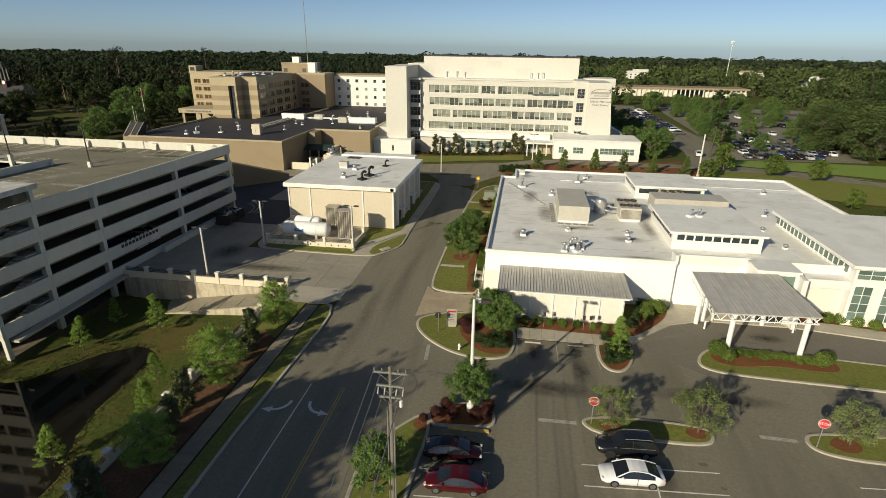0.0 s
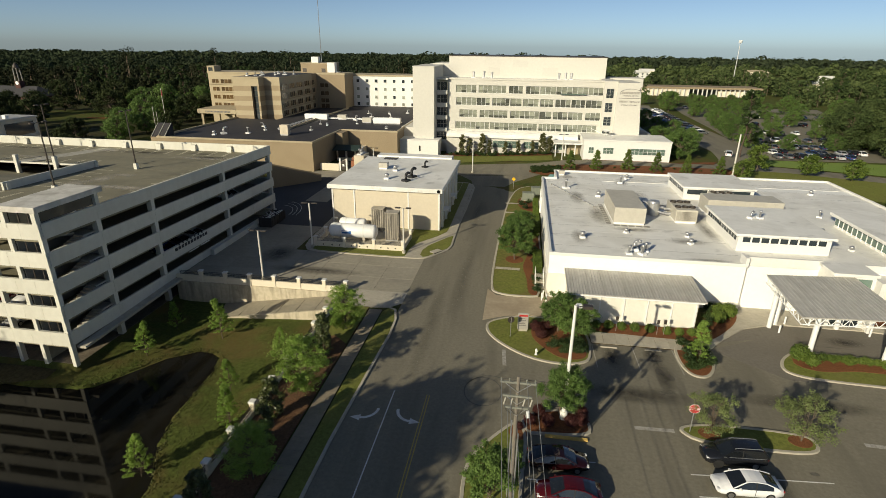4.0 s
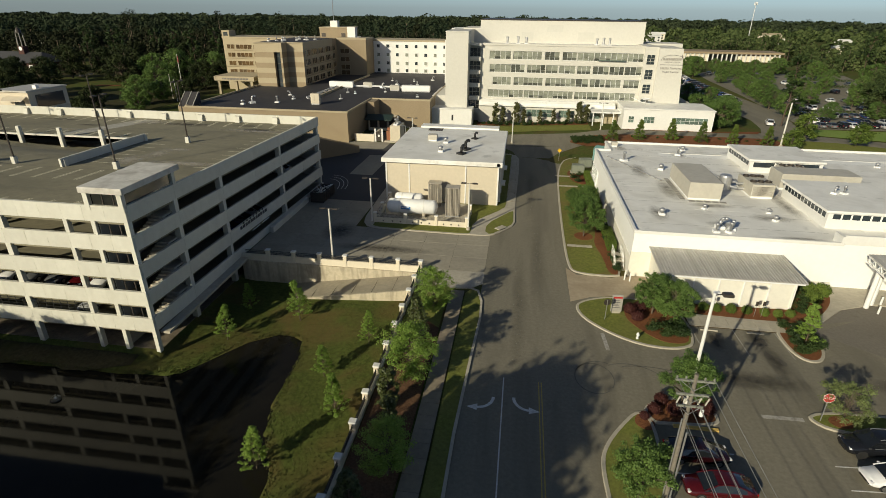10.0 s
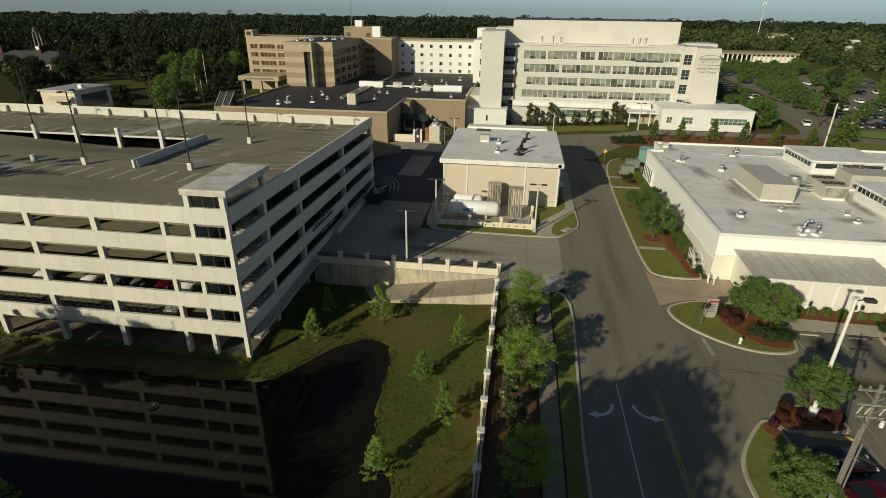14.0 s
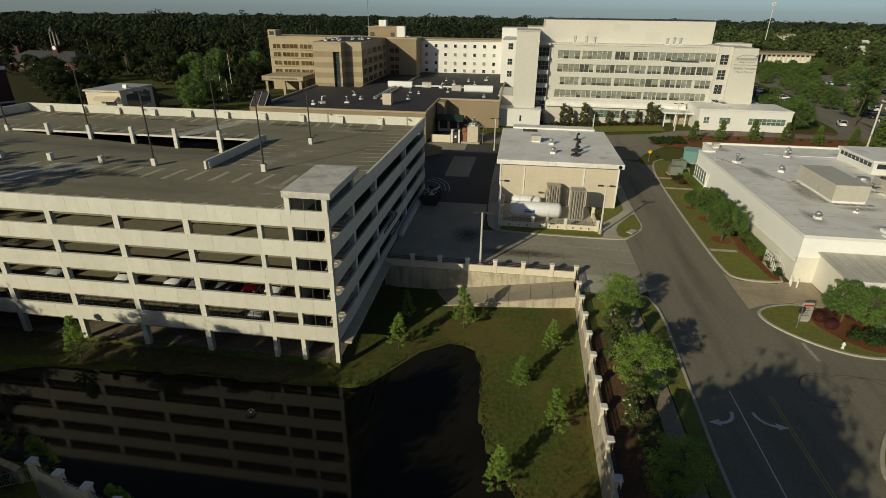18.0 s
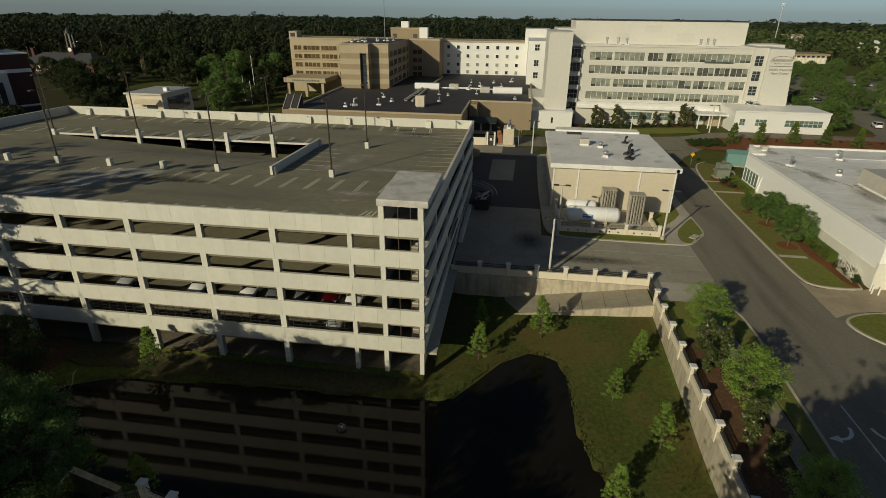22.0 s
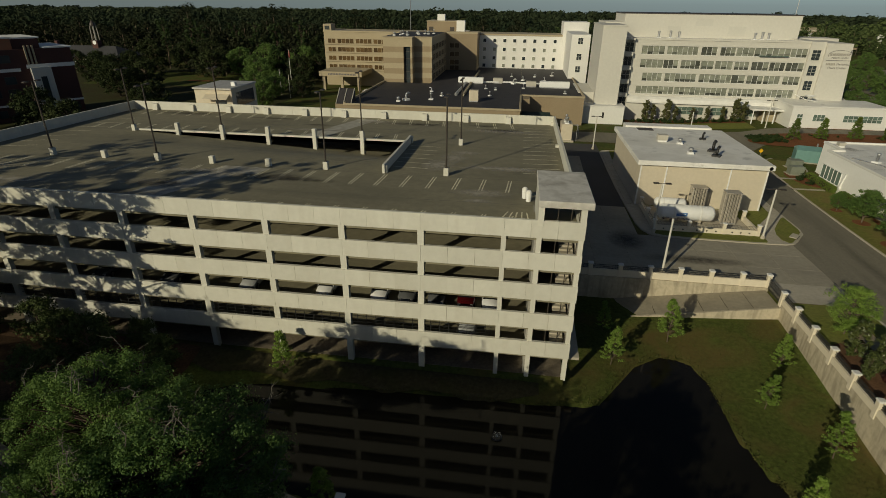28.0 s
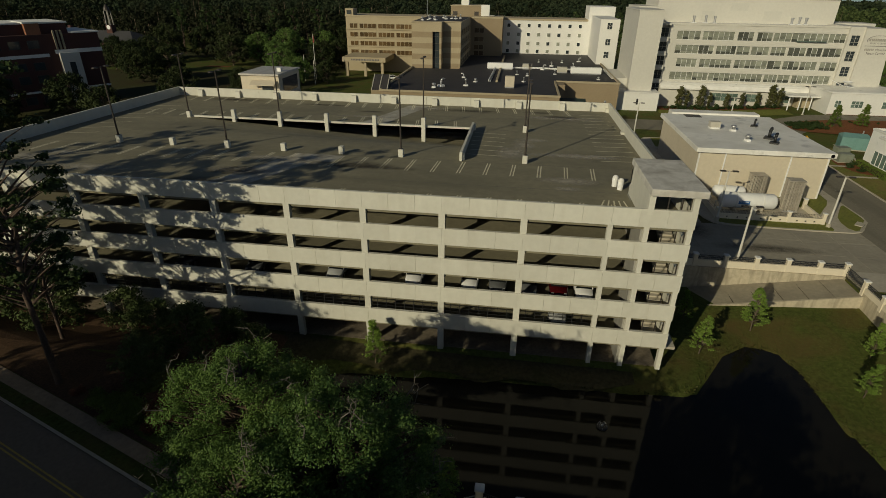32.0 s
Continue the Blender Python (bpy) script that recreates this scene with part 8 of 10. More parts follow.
# left wing with rows of windows and sunshades
opart("left_wing", S().box(-140.4, -99.0, 215, 230, 0, 19.9), "tan_stone")
opart("left_coping", S().bevel_box(-140.6, -99.6, 214.8, 230.2, 19.9, 20.4), "tan_stone")
opart("stair_turret", S().box(-140.4, -137.2, 214.9, 220, 20.4, 22.7), "tan_stone")
opart("turret_opening", S().box(-139.8, -137.9, 214.84, 214.9, 20.7, 22.1), "glass")
for z in (7.2, 10.4, 13.6, 16.7):
    opart("slab_edge", S().box(-140.2, -106.4, 214.6, 215, z - 1.35, z - 0.95), "tan_stone")
    for x0, x1, n in ((-138.9, -135.8, 2), (-135.0, -128.4, 4), (-127.6, -121.2, 4), (-120.5, -114.0, 4), (-113.2, -107.0, 4)):
        old_window(x0, x1, 214.88, 215.02, z - 0.8, z + 0.75, n, "y")
porch = opart("porch", S().bevel_box(-138.0, -121.5, 200, 214.6, 5.2, 6.9), "tan_stone", "tan entrance canopy")
for x in (-136.5, -129.5, -123):
    opart("porch_post", S().box(x - 0.5, x + 0.5, 200.6, 201.6, 0, 5.2), "tan_stone", parent=porch)
for i in range(18):
    opart("sign_bar", S().box(-134.5 + 0.6 * i, -134.1 + 0.6 * i, 199.94, 200, 5.7, 6.3), "letter_grey", "dark canopy lettering bar", porch)
# roof clutter and dishes on the wing
for i, (x, y) in enumerate([(-104, 178), (-102.5, 181), (-101, 184), (-100, 180), (-97.5, 186), (-96, 190), (-94.5, 188), (-93.5, 193), (-99, 192), (-103, 187)]):
    copy_thing(v2 if i % 2 else v0, pose(x, y + 1.5, 21.0, 0, 0, i * 50) @ Matrix.Scale(1.1, 4))
hut = thing("roof_hut", BACK @ pose(-84.5, 206, 20.4), "white rooftop hut with a satellite dish", "hut")
part("box", S().bevel_box(-1.5, 1.5, -1.2, 1.2, 0, 4.6), M["white_wall"], hut)
part("dish", S().lathe([(0.1, 0), (0.7, 0.2), (1.0, 0.5), (0.6, 0.3), (0.1, 0.1)], (2.4, 0, 0.8), 14), M["white_paint"], hut)
part("mast", S().tube((2.4, 0, 0), (2.4, 0, 0.9), 0.08), M["steel"], hut)
hut2 = thing("roof_hut", BACK @ pose(-92, 209, 24.55), "white rooftop hut on the plant room", "hut")
part("box", S().bevel_box(-1.4, 1.4, -1.2, 1.2, 0, 2.4), M["white_wall"], hut2)

# ---- low block with the black roof ----
ls = (-66, 128, 0)
low = thing("low_block", pose(*ls), "low tan block with a black membrane roof", "building")


def lpart(name, solid, mat, label="", parent=None):
    return part(name, solid, M[mat], parent or low, label, ls)


lpart("wall", S().box(-106.2, -62.4, 131, 172.9, 0, 7.4), "tan_brick")
lpart("wall", S().box(-91.2, -62.4, 172.9, 210.5, 0, 7.4), "tan_brick")
lpart("wall", S().box(-62.4, -45.1, 153.6, 221.8, 0, 7.4), "tan_brick")
lpart("wall", S().box(-80, -62.4, 210.5, 221.8, 0, 7.4), "tan_brick")
for a in ((-106.0, -62.6, 131.2, 150), (-106.0, -62.6, 150, 172.9), (-91.25, -62.6, 172.9, 210.8), (-79.6, -62.6, 210.8, 221.8), (-62.6, -45.3, 153.8, 170), (-62.6, -45.3, 170, 192), (-62.6, -45.3, 192, 221.8)):
    lpart("roof_sheet", S().box(a[0] + 0.02, a[1] - 0.02, a[2] + 0.02, a[3] - 0.02, 7.4, 7.47), "black_roof")
for a in ((-106.4, -62.2, 130.8, 131.3, 7.4, 7.85), (-62.7, -62.2, 131.3, 153.6, 7.4, 7.85), (-62.2, -44.9, 153.4, 153.9, 7.4, 7.9), (-45.4, -44.9, 153.9, 221.8, 7.4, 7.9), (-106.4, -105.9, 131.3, 172.9, 7.4, 7.95), (-78.6, -78.0, 150, 209, 7.4, 8.0)):
    lpart("parapet", S().bevel_box(*a), "tan_stone")
lpart("return_wall", S().box(-62.2, -60, 148, 153.4, 0, 7.6), "tan_brick")
wedge_base = lpart("lantern_base", S().box(-108.6, -104.4, 131.4, 136.2, 0, 7.5), "tan_brick")
lpart("roof_lantern", S().add([(-108.4, 131.6, 7.5), (-104.6, 131.6, 7.5), (-104.6, 135.9, 7.5), (-108.4, 135.9, 7.5), (-108.4, 135.3, 10.7), (-104.6, 135.3, 10.7), (-104.6, 135.9, 10.7), (-108.4, 135.9, 10.7)],
                              [(0, 1, 5, 4), (1, 2, 6, 5), (2, 3, 7, 6), (3, 0, 4, 7), (4, 5, 6, 7), (3, 2, 1, 0)]), "black_roof", "dark sloped roof lantern", wedge_base)
for x in (-108.45, -106.5, -104.55):
    lpart("rib", S().tube((x, 131.5, 7.55), (x, 135.35, 10.78), 0.12, n=6), "unit", "", wedge_base)
lpart("covered_way", S().bevel_box(-122, -108.8, 130, 134, 4.2, 4.8), "white_wall", "white covered walkway roof")
for x, y, w, d, h, m in ((-74.6, 142, 2.4, 1.6, 2.9, "beige"), (-78.5, 176, 8, 1.6, 1.9, "white_paint"), (-52.5, 171, 9, 1.8, 1.9, "white_paint"), (-70, 178, 3, 2, 1.6, "unit"), (-59.5, 172, 3, 2, 1.7, "unit")):
    u = thing("roof_unit", pose(x, y, 7.47), "boxy air unit on the black roof", "rooftop unit", "units on the black roof")
    part("curb", S().box(-w / 2 + 0.1, w / 2 - 0.1, -d / 2 + 0.1, d / 2 - 0.1, 0, 0.3), M["steel"], u)
    part("body", S().bevel_box(-w / 2, w / 2, -d / 2, d / 2, 0.3, h), M[m], u)
    part("panel", S().box(-w / 2 + 0.2, -0.1, -d / 2 - 0.04, -d / 2, 0.5, h - 0.2), M[m], u)
for i, (x, y, s_) in enumerate([(-93.8, 138, 1.8), (-92.2, 140.2, 2.0), (-86, 142.5, 2.2), (-84, 149, 1.5), (-88, 156, 1.3), (-71, 152, 1.5), (-70, 163, 1.3), (-65, 177, 1.7), (-61.8, 168, 1.5), (-56, 180, 1.5), (-55, 186, 1.3), (-48.8, 174, 1.6), (-50, 160, 1.3), (-62, 186, 1.5), (-73, 165, 1.4), (-58, 196, 1.4), (-52, 200, 1.4), (-66, 196, 1.3)]):
    copy_thing((v0, v1, v2)[i % 3], pose(x, y, 7.47, 0, 0, i * 47) @ Matrix.Scale(s_ * 0.68, 4))
pipe = S()
for zz in (0.35, 0.6):
    pipe.path([(-80.5, 150, 7.47 + zz), (-80.0, 176, 7.47 + zz), (-66, 177.5, 7.47 + zz), (-52, 175, 7.47 + zz)], 0.12, 6)
rp = thing("roof_pipes", pose(-80, 163, 7.47), "pale pipe run across the black roof", "pipes")
part("pipe", pipe, M["white_paint"], rp, "", (-80, 163, 7.47))
for i in range(8):
    part("support", S().box(-80.6 + i * 0.06, -79.9 + i * 0.06, 150.5 + 3.4 * i, 150.9 + 3.4 * i, 7.47, 7.85), M["steel"], rp, "", (-80, 163, 7.47))
# loading dock between the yard and the low block
dk = thing("loading_dock", pose(-58, 126, 0), "beige loading dock with a screen wall and bins", "loading dock")
ds = (-58, 126, 0)
part("screen_wall", S().bevel_box(-61.5, -56.3, 133.2, 133.6, 0, 1.9, 0.04), M["cream"], dk, "", ds)
part("screen_wall", S().box(-56.7, -56.3, 133.6, 141, 0, 1.9), M["cream"], dk, "", ds)
part("sloping_wall", S().add([(-66, 112, 0), (-57, 121.8, 0), (-57, 122.2, 0), (-66, 112.4, 0), (-66, 112, 6.0), (-57, 121.8, 1.6), (-57, 122.2, 1.6), (-66, 112.4, 6.0)], [(4, 5, 6, 7), (0, 1, 5, 4), (2, 3, 7, 6), (1, 2, 6, 5), (3, 0, 4, 7)]), M["tan_brick"], dk, "tan brick ramp wall with a sloping top", ds)
part("tower", S().bevel_box(-52.1, -49.4, 133.3, 138.4, 0, 4.25, 0.05), M["beige"], dk, "beige cooling tower box", ds)
part("plinth", S().bevel_box(-53.6, -48.9, 132.9, 138.8, -0.05, 0.35, 0.03), M["concrete"], dk, "", ds)
part("gate_post", S().box(-56.2, -55.8, 133.3, 133.7, 0, 3.3), M["white_wall"], dk, "", ds)
part("gate_post", S().box(-54.4, -54.0, 133.3, 133.7, 0, 3.3), M["white_wall"], dk, "", ds)
part("gate", S().box(-55.8, -54.4, 133.45, 133.55, 0.1, 2.6), M["bronze"], dk, "", ds)
part("notice", S().box(-55.35, -54.85, 133.4, 133.45, 1.2, 1.8), M["white_paint"], dk, "white notice plate on the gate", ds)
part("dock_wall", S().box(-61.5, -54.6, 146.5, 153.5, 0, 3.3), M["cream"], dk, "", ds)
part("awning", S().add([(-61.8, 143.8, 3.5), (-54.4, 143.8, 3.5), (-54.4, 147.6, 4.4), (-61.8, 147.6, 4.4), (-61.8, 143.8, 3.3), (-54.4, 143.8, 3.3), (-54.4, 147.6, 3.3), (-61.8, 147.6, 3.3)],
                       [(0, 1, 2, 3), (4, 7, 6, 5), (0, 4, 5, 1), (1, 5, 6, 2), (3, 2, 6, 7), (0, 3, 7, 4)]), M["dock_green"], dk, "dark green dock awning", ds)
for x in (-61.0, -58.3, -55.6):
    part("bay_door", S().box(x, x + 2.1, 146.42, 146.5, 0.9, 3.7), M["bronze"], dk, "dark dock door", ds)
for x, y, h in ((-52.8, 135.0, 2.6), (-53.2, 137.2, 3.0)):
    part("rust_bin", S().bevel_box(x - 0.5, x + 0.5, y - 0.7, y + 0.7, 0, h, 0.05), M["orange_brick"], dk, "rust-red steel container", ds)
for x, y, z in ((-48.2, 134.2, 4.2), (-47.6, 136.6, 3.4)):
    part("pipe_rack", S().path([(-49.6, y, z), (x, y, z), (x, y, 0)], 0.07, 6), M["steel"], dk, "grey pipe rack", ds)
for i, y in enumerate((134.3, 135.9, 137.4)):
    copy_thing(v0 if i % 2 else v2, pose(-50.8, y, 4.25) @ Matrix.Scale(1.35, 4))
# ---- white wing beyond ----
ws = (-63, 222, 0)
white = thing("white_wing", pose(*ws), "white five-storey hospital wing with small dark windows", "hospital")
part("wall", S().box(-81, -45.5, 222, 236, 0, 19.4), M["white_wall"], white, "", ws)
part("coping", S().bevel_box(-81.2, -45.3, 221.8, 236.2, 19.4, 20.0), M["tan_stone"], white, "", ws)
part("tower", S().box(-48.0, -38.6, 221.7, 236, 0, 24.6), M["white_wall"], white, "white stair tower", ws)
part("tower", S().box(-46.8, -40.6, 195, 221.6, 0, 21.6), M["white_wall"], white, "white stair tower", ws)
for i in range(9):
    for j, z in enumerate((17.6, 14.4, 11.2, 8.4)):
        x = -78.2 + 3.85 * i
        w_ = part("window", S().box(x - 0.1, x + 1.2, 221.86, 222.0, z - 0.75, z + 0.7), M["white_paint"], white, "", ws)
        part("pane", S().box(x, x + 1.1, 221.82, 221.86, z - 0.6, z + 0.6), M["glass"] if j == 0 or (i + j) % 3 == 0 else M["pale_glass"], w_, "", ws)
for z in (19.6, 14.6, 10.6):
    glazed(white, -44.6, -43.0, z - 1, z + 1, 194.98, 2, 2, ws, "glass", depth=0.1)

# ---- vehicles ----
PAINT = {n: material("paint_" + n, c, 0.14, 0.02, 1.0, spec=0.7) for n, c in
         (("white", (0.8, 0.8, 0.8)), ("silver", (0.42, 0.43, 0.44)), ("grey", (0.12, 0.125, 0.13)), ("black", (0.012, 0.013, 0.016)), ("red", (0.06, 0.004, 0.006)), ("dark_red", (0.016, 0.003, 0.004)), ("blue", (0.03, 0.06, 0.16)))}


def car(name, paint, label, style="sedan", group=""):
    """A car along +x: lofted body, glazed cabin, roof, pillars, wheels, lamps, mirrors."""
    t = thing(name, None, label, "car", group)
    suv = style == "suv"
    k = 1.0
    st = [(-2.42, 0.42, 0.70, 0.68), (-2.34, 0.30, 0.93, 0.82), (-1.75, 0.22, 1.00, 0.90), (-0.9, 0.2, 0.98, 0.925), (0.0, 0.2, 0.96, 0.93), (0.85, 0.2, 0.95, 0.92), (1.45, 0.22, 0.88, 0.905), (2.1, 0.26, 0.76, 0.85), (2.36, 0.34, 0.66, 0.74), (2.43, 0.42, 0.56, 0.62)]
    if suv:
        st = [(x, zl + 0.06, zh + (0.17 if x < 1.4 else 0.2), w + 0.03) for x, zl, zh, w in st]
    b = S()
    n = 10
    for x, zl, zh, w in st:
        for y, z in ((-0.8, zl), (-0.97, zl + 0.1), (-1.0, (zl + zh) / 2), (-0.97, zh - 0.14), (-0.86, zh), (0.86, zh), (0.97, zh - 0.14), (1.0, (zl + zh) / 2), (0.97, zl + 0.1), (0.8, zl)):
            b.v.append((x, y * w, z))
    for i in range(len(st) - 1):
        b.f += [(i * n + j, i * n + (j + 1) % n, (i + 1) * n + (j + 1) % n, (i + 1) * n + j) for j in range(n)]
    b.f += [tuple(range(n - 1, -1, -1)), tuple(range((len(st) - 1) * n, len(st) * n))]
    b.smooth = True
    part("body", b, PAINT[paint], t)
    if suv:
        prof = [(-2.3, 1.12, 0.88), (-2.15, 1.45, 0.78), (-1.9, 1.66, 0.72), (-1.0, 1.74, 0.7), (-0.1, 1.74, 0.7), (0.35, 1.68, 0.7), (0.75, 1.42, 0.77), (1.25, 1.1, 0.86)]
    else:
        prof = [(-2.0, 1.0, 0.82), (-1.55, 1.2, 0.74), (-1.05, 1.37, 0.66), (-0.5, 1.45, 0.64), (0.05, 1.46, 0.64), (0.4, 1.4, 0.66), (0.85, 1.18, 0.74), (1.35, 0.92, 0.83)]
    base_z = 1.08 if suv else 0.92

    def hull(gaps, tops, sides, grow):
        c = S()
        for i in gaps:
            for (x, z, w), (x2, z2, w2) in ((prof[i], prof[i + 1]),):
                if sides:
                    for s_ in sides:
                        q = [(x, s_ * (0.885 + grow), base_z), (x2, s_ * (0.885 + grow), base_z), (x2, s_ * (w2 + grow), max(base_z, z2)), (x, s_ * (w + grow), max(base_z, z))]
                        c.add(q, [(0, 1, 2, 3) if s_ < 0 else (3, 2, 1, 0)])
                if tops:
                    h, h2 = z + grow, z2 + grow
                    c.add([(x, -w, h), (x2, -w2, h2), (x2, -w2 * 0.5, h2 + 0.035), (x2, w2 * 0.5, h2 + 0.035), (x2, w2, h2), (x, w, h), (x, w * 0.5, h + 0.035), (x, -w * 0.5, h + 0.035)],
                          [(0, 1, 2, 7), (7, 2, 3, 6), (6, 3, 4, 5)])
        return c

    for s_ in (-1, 1):
        part("side_glass", hull(range(1, 7) if not suv else range(0, 7), False, (s_,), 0.0), M["car_glass"], t, "dark side windows")
    part("rear_window", hull((0, 1), True, (), 0.0), M["car_glass"], t, "dark rear window")
    part("windscreen", hull((5, 6), True, (), 0.0), M["car_glass"], t, "dark windscreen")
    r = hull((2, 3, 4), True, (), 0.004)
    r.smooth = True
    part("roof", r, PAINT[paint], t)
    if not suv:
        for s_ in (-1, 1):
            part("rear_quarter", hull((0,), False, (s_,), 0.006), PAINT[paint], t)
    for s_ in (-1, 1):
        rail = [(x, s_ * (w + 0.012), z + 0.004) for x, z, w in prof]
        part("pillar", S().rope(rail, 0.045, 5), PAINT[paint], t)
        part("pillar", S().tube((-0.3, s_ * 0.895, base_z), (-0.35, s_ * (prof[3][2] + 0.02), prof[3][1] - 0.01), 0.035, n=5), M["black_metal"], t)
        part("mirror", S().bevel_box(0.8, 0.98, s_ * 1.0 - 0.09, s_ * 1.0 + 0.09, base_z + 0.02, base_z + 0.17, 0.03), PAINT[paint], t)
        part("headlamp", S().bevel_box(2.12, 2.36, s_ * 0.62 - 0.14, s_ * 0.62 + 0.14, 0.56 + 0.12 * suv, 0.72 + 0.16 * suv, 0.03), M["headlamp"], t)
        part("tail_lamp", S().bevel_box(-2.42, -2.26, s_ * 0.66 - 0.13, s_ * 0.66 + 0.13, 0.72 + 0.1 * suv, 0.88 + 0.15 * suv, 0.03), M["tail_lamp"], t)
        part("door_seam", S().box(-0.28, -0.25, s_ * 0.935 - 0.008, s_ * 0.935 + 0.008, 0.35, base_z), M["black_metal"], t)
        for x in (-1.42, 1.42):
            rad = 0.36 if suv else 0.33
            w = S().lathe([(rad * 0.7, -0.11), (rad, -0.09), (rad, 0.09), (rad * 0.7, 0.11)], (x, s_ * 0.83, rad), 16, "y")
            wheel = part("wheel", w, M["rubber"], t, "black tyre")
            part("rim", S().lathe([(0.05, -0.115), (rad * 0.62, -0.112), (rad * 0.66, 0.112), (0.05, 0.115)], (x, s_ * 0.835, rad), 12, "y"), M["rim"], wheel)
    if suv:
        for s_ in (-1, 1):
            part("roof_rail", S().rope([(-1.9, s_ * 0.62, 1.72), (-1.7, s_ * 0.62, 1.8), (0.1, s_ * 0.62, 1.8), (0.3, s_ * 0.62, 1.73)], 0.03, 5), M["steel"], t, "silver roof rail")
            part("window_trim", S().tube((-2.1, s_ * 0.91, base_z + 0.03), (1.15, s_ * 0.91, base_z + 0.03), 0.02, n=4), M["steel"], t)
            part("wheel_arch", S().lathe([(0.42, -0.02), (0.42, 0.02), (0.36, 0.03)], (1.42, s_ * 0.93, 0.38), 14, "y"), M["rubber"], t)
    part("number_plate", S().box(-2.45, -2.42, -0.26, 0.26, 0.56, 0.68), M["white_wall"], t, "blank pale plate")
    part("grille", S().bevel_box(2.34, 2.45, -0.42, 0.42, 0.4, 0.55, 0.02), M["black_metal"], t)
    return t


c_white = car("parked_car", "white", "white parked sedan in the car park", "sedan")
c_dred = car("parked_car", "dark_red", "dark red parked sedan in the car park", "sedan")
c_red = car("parked_car", "red", "bright red parked sedan in the car park", "sedan")
c_black = car("parked_suv", "black", "black parked SUV by a kerbed island", "suv")
c_silver = car("parked_car", "silver", "silver parked sedan with dark windows", "sedan")
c_grey = car("parked_car", "grey", "dark grey parked sedan with dark windows", "sedan")
c_wsuv = car("parked_suv", "white", "white parked SUV with dark windows", "suv")
c_blue = car("parked_car", "blue", "dark blue parked sedan with dark windows", "sedan")
c_white.matrix_basis = pose(10.0, 33.95, 0, 0, 0, 184)
c_dred.matrix_basis = pose(-4.0, 34.35, 0, 0, 0, 3)
c_red.matrix_basis = pose(-3.4, 31.1, 0, 0, 0, 183)
c_black.matrix_basis = pose(10.1, 37.1, 0, 0, 0, 184)
# in the garage, noses to the parapet
zc = TOPS[1] - 1.5
for proto, x, lv in ((c_silver, -90.0, zc), (c_white, -81.6, zc), (c_white, -75.8, zc), (c_grey, -72.9, zc), (c_grey, -69.8, zc), (c_red, -66.8, zc), (c_white, -64.3, zc), (c_silver, -66.6, TOPS[0] - 1.5), (c_grey, -99, zc), (c_grey, -107, zc)):
    cp = copy_thing(proto, pose(x, 48.3, lv - 0.07, 0, 0, -90))
    cp["label"] = proto["label"].split(" in the")[0].split(" with")[0] + " nosed against the garage parapet"
    cp["group"] = "cars in the garage"
c_silver.matrix_basis = pose(-59.0, 72, TOPS[1] - 1.5 - 0.5, 0, 0, 0)
c_grey.matrix_basis = pose(-59.0, 68.5, TOPS[1] - 1.5 - 0.45, 0, 0, 0)
c_wsuv.matrix_basis = pose(-59.2, 84, TOPS[2] - 1.5 - 0.7, 0, 0, 0)
c_blue.matrix_basis = pose(-59.0, 65, TOPS[1] - 1.5 - 0.4, 0, 0, 0)
# far car parks
drape([((44, 150.5), (56, 148)), ((48, 162), (58, 160)), ((50, 175), (62, 178)), ((48, 200), (64, 205)), ((42, 240), (62, 250)), ((34, 290), (58, 300)), ((34, 318), (60, 318))], M["asphalt"], "road_campus", "asphalt campus drive with parked cars", "road", 0.006, 1)
drape([((61, 164), (98, 166)), ((63, 190), (112, 196)), ((66, 230), (128, 236)), ((68, 280), (140, 292)), ((72, 316), (146, 316))], M["asphalt"], "parking_lot_far", "far asphalt car park", "car park", 0.006, 2)
rc = random.Random(12)
protos = [c_white, c_silver, c_grey, c_black, c_wsuv, c_grey, c_blue, c_black]
rows_far = [(66, 167.5, 8, 2.9, 90), (67, 174, 10, 2.9, 90), (68, 184, 9, 3.2, 90), (72, 198, 7, 5.5, 90), (76, 216, 8, 5.5, 90), (80, 240, 7, 6.5, 90), (84, 268, 7, 7, 90), (76, 306, 8, 4.2, 90), (90, 190, 6, 3.0, 90)]
for x0, y0, n, dx, ang in rows_far:
    for i in range(n):
        if rc.random() < 0.86:
            x, y = x0 + dx * i, y0 + 0.1 * dx * i
            cp = copy_thing(rc.choice(protos), pose(x, y, ground_z(x, y) + 0.06, 0, 0, ang + rc.uniform(-4, 4)))
            cp["group"], cp["label"] = "cars in the far car park", cp["label"].split(" in the")[0].split(" by a")[0].split(" with")[0] + " in the far car park"
for i in range(26):
    y = 212 + 6.4 * (i // 2)
    x = 52.4 if i % 2 else 57.6
    cp = copy_thing(rc.choice(protos), pose(x, y, ground_z(x, y) + 0.06, 0, 0, 10))
    cp["group"], cp["label"] = "cars along the campus drive", cp["label"].split(" in the")[0].split(" by a")[0].split(" with")[0] + " beside the campus drive"
cp = copy_thing(c_wsuv, pose(52.5, 168, ground_z(52.5, 168) + 0.06, 0, 0, 75))
cp["label"] = "white SUV stopped on the campus road"
for x, y in ((-140, 232), (-118, 196.5)):
    cp = copy_thing(c_white, pose(x, y, ground_z(x, y) + 0.06, 0, 0, 20))
    cp["label"] = "white car parked by the old wing"
